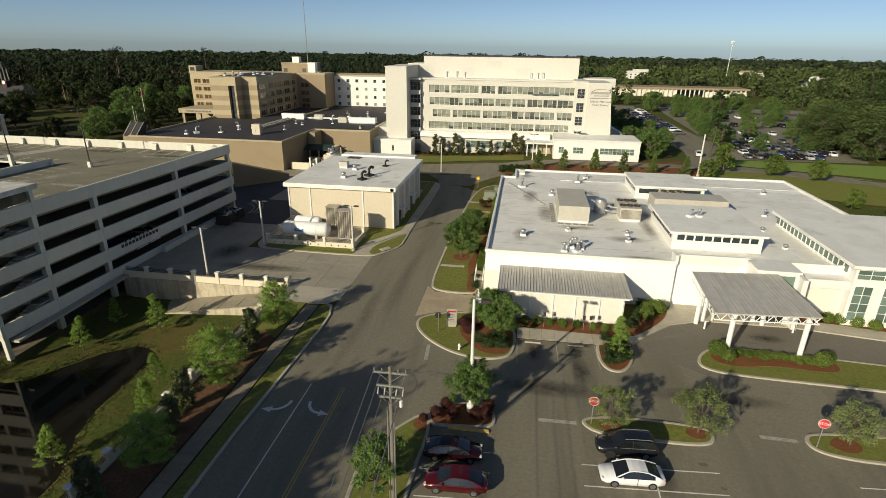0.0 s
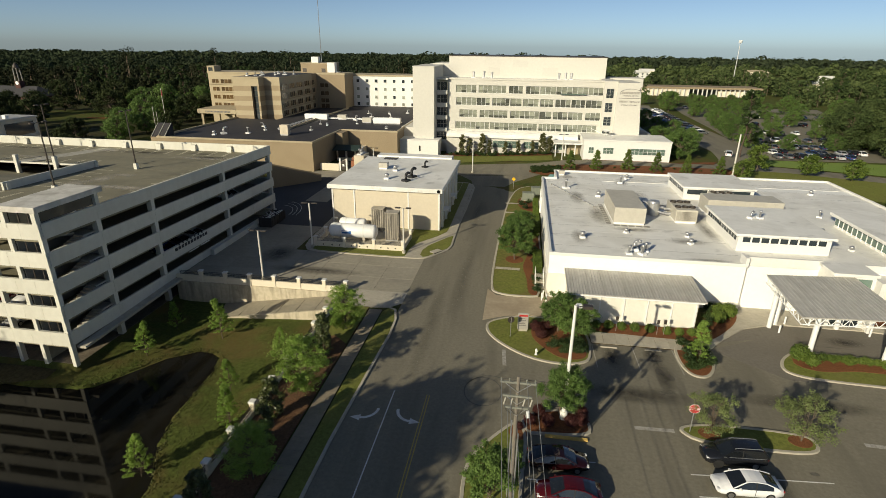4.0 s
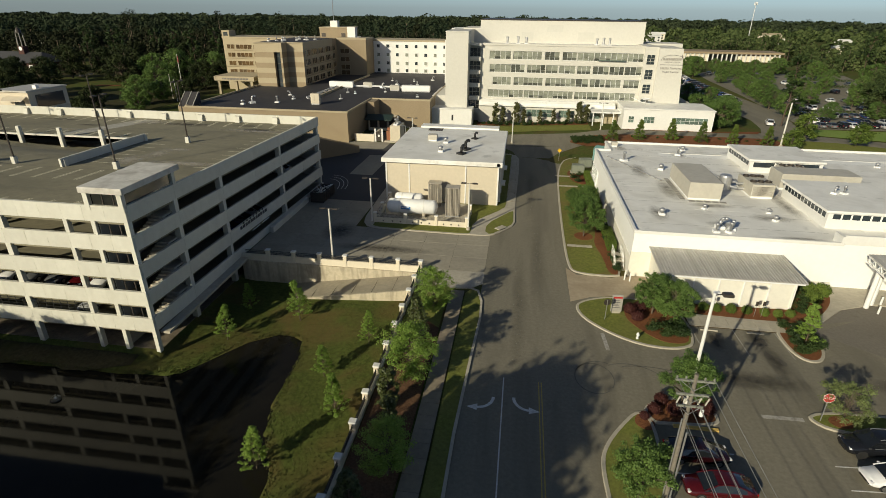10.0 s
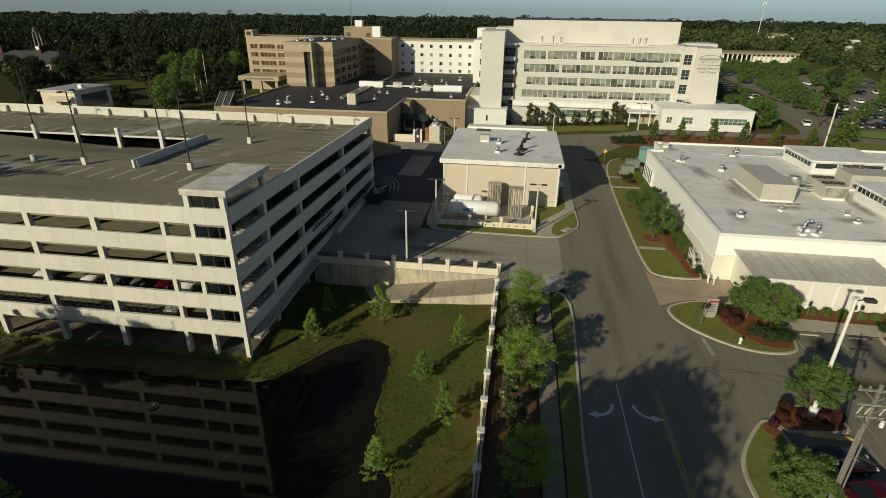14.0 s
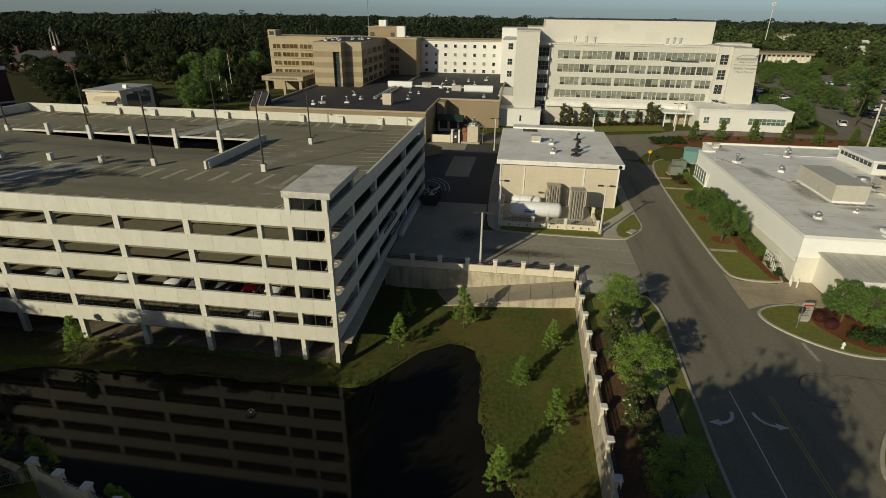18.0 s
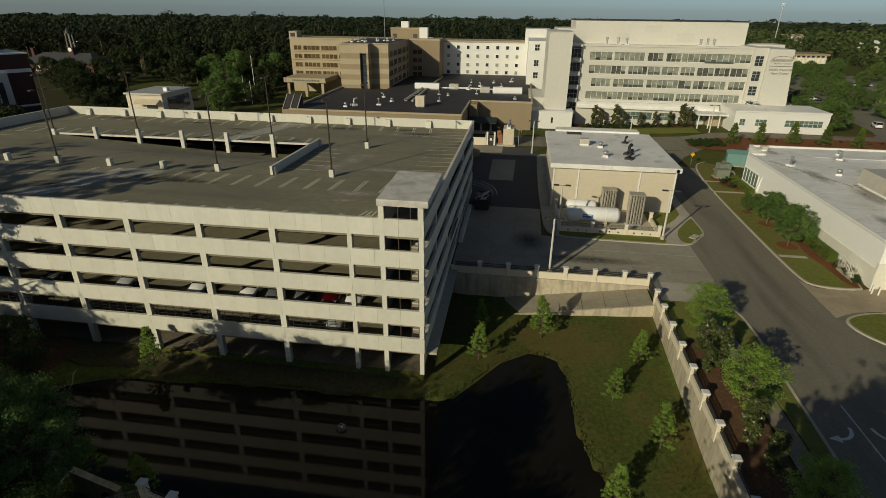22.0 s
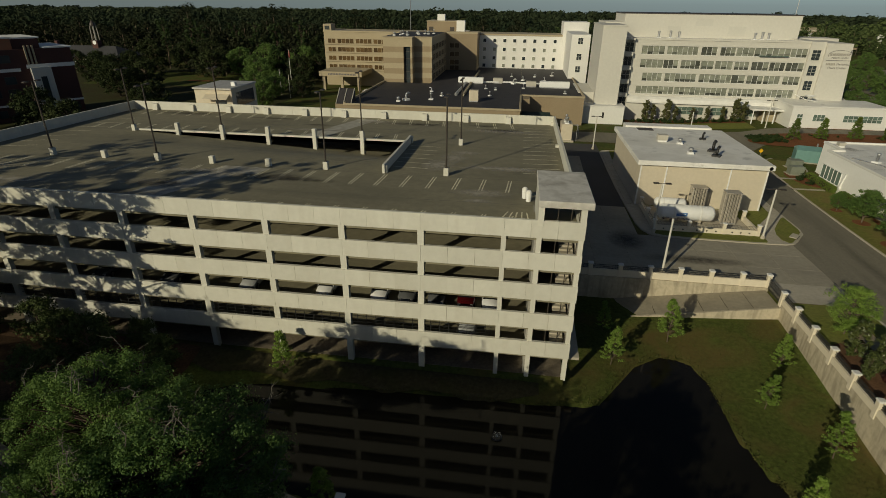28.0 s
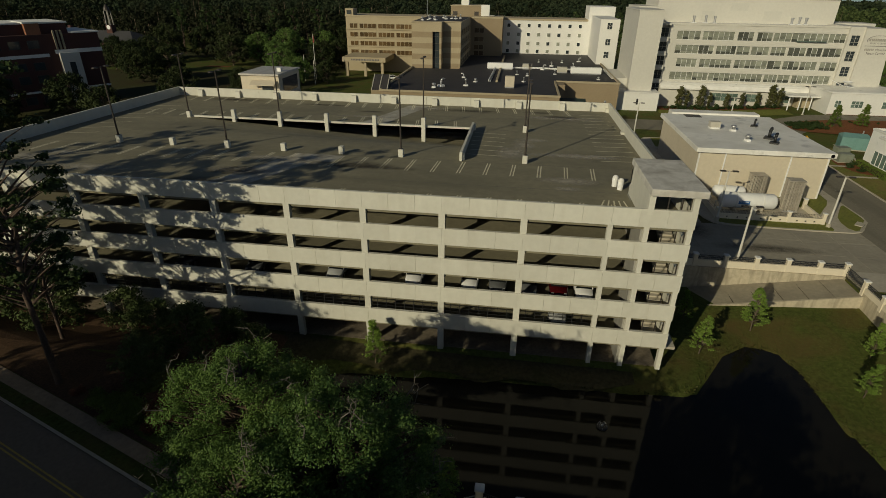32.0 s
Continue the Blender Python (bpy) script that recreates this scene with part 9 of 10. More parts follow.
# dumpster
dump = thing("dumpster", pose(-53.9, 88.6, 0), "open dark green dumpster full of scrap", "dumpster")
d_ = S()
for a in ((-1.2, 1.2, -3.0, -2.9, 0.15, 1.9), (-1.2, 1.2, 2.9, 3.0, 0.15, 1.6), (-1.2, -1.1, -2.9, 2.9, 0.15, 1.8), (1.1, 1.2, -2.9, 2.9, 0.15, 1.8), (-1.2, 1.2, -3, 3, 0.1, 0.2)):
    d_.box(*a)
part("bin", d_, M["bronze"], dump)
for i in range(6):
    part("rib", S().box(1.2, 1.28, -2.6 + i, -2.5 + i, 0.15, 1.8), M["bronze"], dump)
rs_ = random.Random(4)
for i in range(14):
    x, y, z = rs_.uniform(-0.8, 0.8), rs_.uniform(-2.4, 2.4), rs_.uniform(1.2, 1.9)
    a = rs_.uniform(0, 3.1)
    part("scrap", S().tube((x - math.cos(a) * 0.7, y - math.sin(a) * 0.7, z - 0.2), (x + math.cos(a) * 0.7, y + math.sin(a) * 0.7, z + 0.25), 0.09, n=4), M["steel"] if i % 2 else M["white_paint"], dump)

# ---- lamps, poles, signs ----
def yard_lamp(h, label):
    t = thing("lamp_post", None, label, "lamp post", "yard lamp posts")
    part("footing", S().lathe([(0.3, -0.05), (0.3, 0.5), (0.24, 0.55)], n=14), M["concrete"], t)
    part("pole", S().tube((0, 0, 0.5), (0, 0, h), 0.15, 0.12, 8), M["lamp_pale"], t, "pale lamp pole")
    part("arm", S().tube((-0.8, 0, h), (0.8, 0, h), 0.04, n=6), M["bronze"], t)
    for s_ in (-0.85, 0.85):
        part("lamp_head", S().bevel_box(s_ - 0.4, s_ + 0.4, -0.22, 0.22, h - 0.06, h + 0.1, 0.04), M["bronze"], t)
    return t


yl = yard_lamp(7.6, "pale lamp post with twin bronze heads in the yard")
yl.matrix_basis = pose(-43.4, 63.5, 0)
for x, y, z in ((-41.6, 77.3, 0.1), (-26.2, 77.3, 0.1), (-44.9, 127, 0), (-21.0, 137, 0.1), (3, 153.5, 0.9), (44.4, 140.1, 1.2)):
    copy_thing(yl, pose(x, y, z) @ Matrix.Scale(1.42 if x == 44.4 else 1.0, 4))
# tall pale pole at the car park island
tp = thing("floodlight_pole", pose(-3.2, 40.15, 0.1), "tall white floodlight pole with a bronze head", "floodlight pole")
part("footing", S().lathe([(0.34, 0), (0.34, 0.7), (0.28, 0.78)], n=16), M["white_wall"], tp)
part("pole", S().tube((0, 0, 0.7), (0, 0, 11.4), 0.17, 0.12, 10), M["white_wall"], tp)
part("arm", S().tube((0, 0, 11.2), (0.9, 0.1, 11.35), 0.05, n=6), M["bronze"], tp)
part("lamp_head", S().bevel_box(0.6, 1.4, -0.28, 0.28, 11.2, 11.45, 0.05), M["bronze"], tp)
part("lamp_head", S().bevel_box(0.1, 0.6, 0.3, 0.75, 11.0, 11.25, 0.05), M["white_paint"], tp)
tp2 = copy_thing(tp, pose(33.0, 40.6, 0.1, 0, 0, 40))
tp["group"] = tp2["group"] = "floodlight poles"
# utility pole with crossarms and wires
up = thing("utility_pole", pose(-7.7, 28.9, 0.1), "weathered wooden utility pole with crossarms", "utility pole")
part("pole", S().tube((0, 0, -0.2), (0, 0, 11.6), 0.17, 0.12, 10), M["wood_pole"], up)
for zc_, half, back_ in ((11.05, 1.15, 0.0), (10.1, 0.95, -0.12), (9.2, 0.8, -0.12)):
    part("crossarm", S().box(-half, half, back_ - 0.07, back_ + 0.05, zc_, zc_ + 0.13), M["arm_grey"], up, "weathered grey-green crossarm")
    for s_ in (-1, 1):
        part("brace", S().tube((s_ * half * 0.7, back_ - 0.06, zc_), (0, -0.14, zc_ - 0.6), 0.022, n=4), M["steel"], up)
for x in (-1.08, -0.55, 0.55, 1.08):
    part("insulator", S().lathe([(0.03, 0), (0.07, 0.08), (0.05, 0.12), (0.07, 0.16), (0.02, 0.24)], (x, 0, 11.18), 8), M["arm_grey"], up)
for x in (-0.85, -0.4, 0.4, 0.85):
    part("cutout", S().tube((x, -0.2, 9.5), (x + 0.1, -0.3, 10.1), 0.05, n=6), M["unit"], up, "pale fuse cutout")
    part("lead", S().path([(x, -0.2, 9.5), (x * 0.8, -0.25, 9.1), (x * 0.4, -0.2, 8.8)], 0.015, 4), M["black_metal"], up)
part("arrester", S().lathe([(0.05, 0), (0.12, 0.05), (0.12, 0.5), (0.05, 0.56)], (0.75, -0.2, 8.6), 10), M["white_paint"], up, "white arrester can")
part("conduit", S().tube((-0.25, -0.1, 0), (-0.25, -0.1, 8.2), 0.05, n=6), M["steel"], up)
part("conduit", S().tube((0.22, -0.16, 0), (0.22, -0.16, 7.2), 0.06, n=6), M["steel"], up)
wires = thing("overhead_wires", pose(-7.7, 28.9, 9), "sagging black overhead wires", "wires")
for k2, (x, z) in enumerate(((-1.08, 11.4), (-0.55, 11.4), (0.55, 11.4), (1.08, 11.4), (-0.6, 9.3), (0.6, 9.3), (0.15, 7.6))):
    pts = []
    for i in range(13):
        f = i / 12
        pts.append((-7.7 + x + 2.2 * f, 28.9 - 45 * f, z - 1.6 * 4 * f * (1 - f) * 0.4))
    part("wire", S().rope(pts, 0.02, 4), M["wire_grey"], wires, "", (-7.7, 28.9, 9))


def text_mesh(body, size, mat, parent, loc, rot, name="lettering", label=""):
    """Raised lettering from the built-in font, turned into a mesh."""
    cu = bpy.data.curves.new("lettering", "FONT")
    cu.body, cu.size, cu.extrude, cu.align_x, cu.align_y = body, size, 0.004, "CENTER", "CENTER"
    tmp = bpy.data.objects.new("lettering_tmp", cu)
    me = bpy.data.meshes.new_from_object(tmp)
    bpy.data.objects.remove(tmp)
    me.materials.append(M[mat])
    ob = new(name, me)
    ob.parent = parent
    ob.matrix_basis = pose(*loc, *rot)
    if label:
        ob["label"] = label
    return ob


def stop_sign(x, y, turn):
    t = thing("stop_sign", pose(x, y, 0.1, 0, 0, turn), "red octagonal stop sign on a steel post", "stop sign", "stop signs")
    part("post", S().box(-0.03, 0.03, -0.03, 0.03, -0.05, 2.75), M["steel"], t)
    octa = [(0.47 * math.cos(radians(22.5 + 45 * i)), 0.47 * math.sin(radians(22.5 + 45 * i))) for i in range(8)]
    plate = S().add([(a, -0.05, 2.45 + b) for a, b in octa] + [(a, -0.035, 2.45 + b) for a, b in octa], [tuple(range(8)), tuple(range(15, 7, -1))] + [(i, 8 + i, 8 + (i + 1) % 8, (i + 1) % 8) for i in range(8)])
    p_ = part("plate", plate, M["white_paint"], t)
    face = S().add([(a * 0.93, -0.056, 2.45 + b * 0.93) for a, b in octa], [tuple(range(8))])
    part("face", face, M["red_sign"], p_)
    text_mesh("STOP", 0.34, "white_paint", p_, (0, -0.074, 2.45), (90, 0, 0))


stop_sign(7.65, 40.1, -4)
stop_sign(26.3, 40.2, -10)
back = thing("sign_post", pose(-8.4, 53.8, 0.1, 0, 0, 15), "grey back of an octagonal sign on a post", "sign")
part("post", S().box(-0.03, 0.03, -0.03, 0.03, -0.05, 2.5), M["steel"], back)
part("plate", S().lathe([(0.42, 0.0), (0.42, 0.02)], (0, 0, 2.2), 8, "y"), M["bronze"], back)
# wayfinding board with unreadable lines
wb = thing("directory_sign", pose(-7.0, 55.4, 0.1, 0, 0, 6), "grey directory sign board with red and dark lines", "sign")
part("board", S().bevel_box(-0.62, 0.62, -0.12, 0.12, 0.25, 2.35, 0.05), M["sign_grey"], wb)
part("foot", S().box(-0.5, 0.5, -0.1, 0.1, -0.05, 0.25), M["concrete"], wb)
part("header", S().box(-0.5, 0.5, -0.135, -0.12, 1.95, 2.15), M["red_sign"], wb, "red sign header bar")
for i in range(5):
    part("text_bar", S().box(-0.48, 0.3 - 0.09 * (i % 3), -0.135, -0.12, 0.75 + 0.22 * i, 0.84 + 0.22 * i), M["letter_grey"], wb, "grey sign text bar")
# hydrant
hy_ = thing("fire_hydrant", pose(-5.5, 50.4, 0.12), "white fire hydrant on the mulch", "hydrant")
part("barrel", S().lathe([(0.16, 0), (0.16, 0.05), (0.11, 0.08), (0.11, 0.5), (0.15, 0.52), (0.15, 0.56), (0.1, 0.68), (0.03, 0.76)], n=12), M["white_paint"], hy_)
for a in (0, 120, 240):
    part("outlet", S().tube((0, 0, 0.4), (0.19 * math.cos(radians(a)), 0.19 * math.sin(radians(a)), 0.4), 0.05, n=8), M["white_paint"], hy_)
# yellow warning diamond
yd = thing("warning_sign", pose(-9.9, 122.6, 0.15), "yellow diamond warning sign", "sign")
part("post", S().box(-0.03, 0.03, -0.03, 0.03, -0.1, 2.6), M["steel"], yd)
part("plate", S().add([(0, -0.05, 1.75), (0.5, -0.05, 2.25), (0, -0.05, 2.75), (-0.5, -0.05, 2.25), (0, -0.03, 1.75), (0.5, -0.03, 2.25), (0, -0.03, 2.75), (-0.5, -0.03, 2.25)], [(0, 1, 2, 3), (7, 6, 5, 4), (0, 4, 5, 1), (1, 5, 6, 2), (2, 6, 7, 3), (3, 7, 4, 0)]), M["yellow_sign"], yd)
# small accessible-parking signs
for i, (x, y) in enumerate(((3.9, 57.2), (9.3, 57.2), (8.5, 57.1))):
    t = thing("parking_sign", pose(x, y, 0.12), "small dark parking sign on a thin post", "sign", "small parking signs")
    part("post", S().box(-0.02, 0.02, -0.02, 0.02, -0.05, 1.9), M["steel"], t)
    part("plate", S().box(-0.16, 0.16, -0.04, -0.02, 1.4, 1.95), M["bronze"], t)
for x, y in ((-4.6, 64.2), (-4.0, 63.9), (-4.4, 64.9)):
    t = thing("bollard", pose(x, y, 0.0), "white steel bollard by the side drive", "bollard", "side drive bollards")
    part("post", S().lathe([(0.09, -0.02), (0.09, 1.05), (0.05, 1.12)], n=10), M["white_paint"], t)
# lattice mast and beacon tower in the distance
ms = thing("radio_mast", pose(-122.6, 300, 0), "thin guyed radio mast above the woods", "mast")
part("mast", S().tube((0, 0, 0), (0, 0, 75), 0.22, 0.15, 5), M["steel"], ms)
bt = thing("beacon_tower", pose(213, 640, 1.5), "slim tower with a white antenna cluster", "mast")
part("pole", S().tube((0, 0, 0), (0, 0, 38), 0.5, 0.35, 8), M["steel"], bt)
for i in range(6):
    part("panel", S().box(1.4 * math.cos(i * 1.05) - 0.3, 1.4 * math.cos(i * 1.05) + 0.3, 1.4 * math.sin(i * 1.05) - 0.3, 1.4 * math.sin(i * 1.05) + 0.3, 36, 39), M["white_paint"], bt)
part("ring", S().lathe([(1.6, 37.2), (1.6, 37.5), (1.3, 37.5), (1.3, 37.2)], n=12), M["steel"], bt)
# far low pale bank building
fs_ = (80, 330, 0)
FAR = Matrix.Translation((-27, 4, 31.5)) @ Matrix.Scale(1.19, 4) @ Matrix.Translation((27, -4, -31.5))
far = thing("far_office", FAR @ pose(*fs_), "long low cream office with vertical fins", "building")
part("wall", S().box(45, 80, 330, 346, 1, 10.2), M["cream"], far, "", fs_)
part("wall", S().box(80, 96, 334, 346, 1, 9.5), M["glass"], far, "", fs_)
part("wall", S().box(96, 118, 330, 346, 1, 9.2), M["cream"], far, "", fs_)
part("roof", S().bevel_box(44, 119, 329, 347, 10.2, 11.2), M["tan_brick"], far, "", fs_)
for i in range(30):
    x = 45.6 + 2.45 * i
    part("fin", S().box(x, x + 0.4, 328.9, 330, 1, 10.2), M["white_wall"], far, "", fs_)
# red brick building, turned so that its front faces east; local x runs along the front
red = thing("brick_building", pose(-192.6, 137.2, 0, 0, 0, 60), "dark red brick office with a pale entrance bay", "building")
part("wall", S().box(-70, 7, 0.6, 16, 0, 18.3), M["red_brick"], red)
part("wall", S().box(-70, 0.4, 2.5, 16, 18.3, 20.8), M["red_brick"], red)
part("wall", S().box(-9.6, -6.3, 1.0, 9, 18.3, 21.0), M["orange_brick"], red, "orange brick roof block")
part("coping", S().bevel_box(-9.9, -6.0, 0.8, 9.2, 21.0, 21.4), M["white_wall"], red)
part("coping", S().bevel_box(0.5, 7.3, 0.3, 16.2, 18.3, 18.7), M["white_wall"], red)
part("coping", S().bevel_box(-70, 0.7, 2.2, 16.2, 20.8, 21.2), M["white_wall"], red)
part("band", S().box(-4.5, 7.1, 0.4, 0.6, 13.4, 14.4), M["white_wall"], red)
part("band", S().box(-70, -6, 0.4, 0.6, 12.8, 13.6), M["white_wall"], red)
part("band", S().box(-70, 7.1, 0.4, 0.6, 4.0, 4.5), M["white_wall"], red)
part("bay", S().box(-3.9, 0.8, -0.6, 0.6, 0, 13.6), M["hospital_grey"], red, "pale stone entrance bay")
part("bay_window", S().box(-2.2, -0.8, -0.7, -0.58, 4.6, 11.2), M["glass"], red)
part("bay_door", S().box(-2.6, -0.4, -0.7, -0.58, 0.1, 2.6), M["glass"], red)
for i in range(3):
    part("fin", S().box(-4.0 + 0.9 * i, -3.6 + 0.9 * i, 0.2, 0.6, 14.4, 19.2), M["tan_stone"], red)
for i in range(7):
    for z in (2.2, 7.4, 10.6, 16.0):
        x = -10.2 - 4.2 * i
        w_ = part("window", S().box(x, x + 2.6, 0.5, 0.62, z - 1, z + 1), M["bronze"], red)
        part("pane", S().box(x + 0.1, x + 2.5, 0.44, 0.5, z - 0.9, z + 0.9), M["glass"], w_)
part("window", S().box(2, 6, 0.5, 0.62, 1.5, 3.4), M["glass"], red)
ck = (-256, 262, 0)
steeple = thing("clock_tower_hall", pose(-276, 245, -4), "brick hall with a grey hipped roof and open clock cupola", "building")
part("wall", S().box(-275, -235, 262, 280, 0, 9), M["red_brick"], steeple, "", ck)
for i in range(6):
    w_ = part("window", S().box(-272.5 + 6 * i, -270.3 + 6 * i, 261.86, 261.98, 5.2, 7.8), M["white_paint"], steeple, "white framed window", ck)
    part("pane", S().box(-272.2 + 6 * i, -270.6 + 6 * i, 261.8, 261.85, 5.5, 7.5), M["glass"], w_, "", ck)
# roof and clock drum get dark materials in place of the trees' shade
part("roof", S().add([(-276, 261, 9), (-234, 261, 9), (-234, 281, 9), (-276, 281, 9), (-268, 271, 13.4), (-242, 271, 13.4)], [(0, 1, 5, 4), (1, 2, 5), (2, 3, 4, 5), (3, 0, 4)]), M["asphalt_new"], steeple, "shingle roof, dark grey to stand for tree shade", ck)
part("chimney", S().box(-272.5, -271, 268, 269.5, 9, 15.5), M["red_brick"], steeple, "", ck)
part("clock_drum", S().box(-252.5, -249.5, 268.5, 271.5, 11, 16.0), M["red_brick"], steeple, "", ck)
part("clock_face", S().tube((-251, 268.4, 15.0), (-251, 268.48, 15.0), 0.95, n=16), M["white_paint"], steeple, "round white clock face", ck)
for qx in (-1.1, 1.1):
    for qy in (-1.1, 1.1):
        part("post", S().tube((-251 + qx, 270 + qy, 15.9), (-251 + qx * 0.85, 270 + qy * 0.85, 22.4), 0.26, 0.22, 6), M["shaft"], steeple, "", ck)
part("cupola_dome", S().lathe([(1.35, 22.3), (1.35, 22.9), (1.1, 23.7), (0.55, 24.5), (0.1, 25.2)], (-251, 270, 0), 10), M["bronze"], steeple, "", ck)
# ---- mid-distance trees and hospital planting ----
oak = tree("park_oak", 31, 11, 5.2, "leaf_park", 9000, 0.2, 0.3, 0.16, "round", label="broad green park tree", clumps=90, lobe=(0.13, 0.28), ruffle=0.4)
spots = []
rr = random.Random(77)
for x, y, s_ in ((-228, 232, 1.3), (-205, 240, 1.3), (-150, 213, 1.0), (-225, 214, 1.0), (-150, 246, 1.3), (-196, 182, 1.0),
                 (-200, 172, 1.0), (-212, 186, 1.1), (-138, 182, 0.7), (-215, 262, 1.3), (-185, 262, 1.4), (-160, 268, 1.4), (-172, 150, 0.8), (-166, 136, 0.8), (-196, 112, 1.0), (-190, 104, 1.0), (-182, 96, 0.9), (-150, 120, 0.8), (-165, 110, 0.9), (-146, 104, 0.7), (-180, 118, 1),
                 (36.5, 160, 0.72), (37.5, 164, 0.75), (33, 172, 0.7), (44, 178, 0.6), (41, 190, 0.7), (63.5, 184, 0.7), (64, 198, 0.65), (66, 210, 0.7), (68, 221, 0.65), (69, 232, 0.65), (40, 208, 0.6), (38, 222, 0.7), (36, 240, 0.7), (72, 246, 0.6), (74, 258, 0.65), (70, 268, 0.6), (36, 262, 0.7), (76, 284, 0.8), (64, 290, 0.9),
                 (100, 240, 0.6), (112, 262, 0.7), (96, 286, 0.7), (120, 292, 0.8), (128, 250, 0.8), (134, 270, 0.9), (122, 226, 0.8), (88, 302, 0.7), (66, 306, 0.8), (108, 308, 0.8), (48, 322, 0.6), (58, 324, 0.6), (72, 320, 0.7), (84, 323, 0.6), (104, 322, 0.6), (116, 320, 0.7), (74, 180, 0.5), (88, 182, 0.5), (101, 186, 0.55), (80, 206, 0.55), (95, 208, 0.6), (72, 226, 0.6), (88, 230, 0.6), (106, 222, 0.65), (84, 254, 0.65), (100, 266, 0.65), (86, 276, 0.7), (116, 244, 0.65)):
    spots.append((x, y, s_))
# west copy of the park oak; shade is put into its leaf colour
west = tree("shade_oak", 32, 11, 5.2, "leaf_shade", 6000, 0.26, 0.3, 0.16, "round", label="broad oak by the old wing, leaves coloured dark as in shade", clumps=80, lobe=(0.14, 0.28), ruffle=0.4)
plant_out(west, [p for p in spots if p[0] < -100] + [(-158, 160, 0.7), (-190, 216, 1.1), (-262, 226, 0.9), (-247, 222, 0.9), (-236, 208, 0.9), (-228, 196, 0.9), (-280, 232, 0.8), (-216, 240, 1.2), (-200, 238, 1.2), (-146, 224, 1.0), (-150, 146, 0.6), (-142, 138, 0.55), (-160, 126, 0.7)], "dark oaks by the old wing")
spots = [p for p in spots if p[0] > -100] + [(-170, 225, 1.3), (-160, 196, 0.9), (-168, 210, 1.0), (-150, 172, 0.9), (-150, 190, 0.7), (-142, 160, 0.8), (-186, 232, 1.1), (-156, 232, 1.2), (-147, 180, 0.7)]
plant_out(oak, spots, "park trees")
live = tree("live_oak", 33, 14, 9.5, "leaf_live", 16000, 0.3, 0.5, 0.1, "round", label="spreading dark live oak with hanging moss", clumps=130, lobe=(0.12, 0.24), ruffle=0.4)
plant_out(live, [(103, 172, 0.92), (94, 186, 0.8), (100, 198, 0.85), (108, 212, 0.9), (120, 222, 0.95), (118, 162, 0.9), (134, 158, 0.95), (118, 176, 1.1), (110, 188, 1.0), (126, 190, 1.15), (140, 180, 1.1), (134, 206, 1.2), (152, 196, 1.2), (118, 206, 1.0), (150, 168, 1.0)], "live oaks by the far car park")
tallp = tree("loblolly_pine", 35, 22, 3.4, "leaf_dark", 2600, 0.34, 0.26, 0.45, "pine", "pine_bark", label="tall loblolly pine with a bare trunk", clumps=34, flat=0.6)
plant_out(tallp, [(55.4, 167, 0.9), (-232, 250, 1.0), (-222, 256, 1.05), (-212, 252, 0.95), (-240, 262, 1.05), (-200, 258, 1.0), (-188, 254, 1.0), (-176, 250, 1.0), (-165, 252, 1.05), (-150, 258, 1.0), (-142, 252, 1.0), (140, 220, 1.0), (146, 240, 1.0), (152, 262, 1.05), (160, 226, 1.0), (158, 282, 1.0), (146, 300, 1.0)], "tall pines")
holly = tree("holly_tree", 37, 4.6, 0.8, "leaf_olive", 3000, 0.13, 0.07, 0.04, "column", label="small grey-green columnar holly in a roadside bed", clumps=34, lobe=(0.36, 0.6))
plant_out(holly, [(-26.8, 161.5, 1.35), (-24.4, 161.8, 1.1), (-20.6, 162.2, 1.4), (-18.2, 162.0, 1.0), (-13.5, 162.5, 0.9), (-9.6, 162.3, 0.95), (-5.2, 162.6, 0.9), (-2.4, 161.4, 1.4), (-0.4, 161.2, 1.2)], "conical hollies by the hospital")
conical = tree("conical_tree", 39, 5.4, 1.7, "leaf", 5000, 0.11, 0.08, 0.1, "cone", label="small bright green conical tree in the mulch strip", clumps=110, lobe=(0.14, 0.28))
plant_out(conical, [(11.1, 141.5, 1.0), (19.1, 142.5, 1.05), (26.3, 141.6, 1.0), (33.6, 141.2, 0.95), (4.4, 140.5, 1.0), (41.5, 140.6, 0.95)], "conical trees along the campus road")
rt = tree("roadside_tree", 38, 5.6, 2.4, "leaf", 2400, 0.2, 0.1, 0.2, "round", label="round green roadside tree", clumps=30)
plant_out(rt, [(52.5, 146.5, 1.25), (63, 143.5, 1.0), (72, 140.5, 0.95), (45.5, 137.6, 0.9), (80, 122, 0.8), (76, 116, 0.8), (70, 120, 0.8), (88, 128, 0.9)], "roadside trees")
sh2 = shrub("border_shrub", 9, 0.8, "leaf_dark", 500, 0.11, "low dark shrub in the hospital border", 0.6)
plant_out(sh2, [(-30 + 1.7 * i, 160.6 + 0.25 * math.sin(i * 1.7) + 0.03 * i, 0.9 + 0.25 * ((i * 7) % 3)) for i in range(18)] + [(-5 + 1.3 * (i % 6), 138 + 2.0 * (i // 6) + 0.4 * math.sin(i * 2.3), 1.0) for i in range(18)] + [(10 + 3.1 * i, 144.4 + 0.6 * math.sin(i * 2), 0.5) for i in range(12)], "border shrubs by the hospital")
# beds and lawns by the hospital
def patch(pairs, mat, name, label, cat, lift):
    drape(pairs, M[mat], name, label, cat, lift, 1)


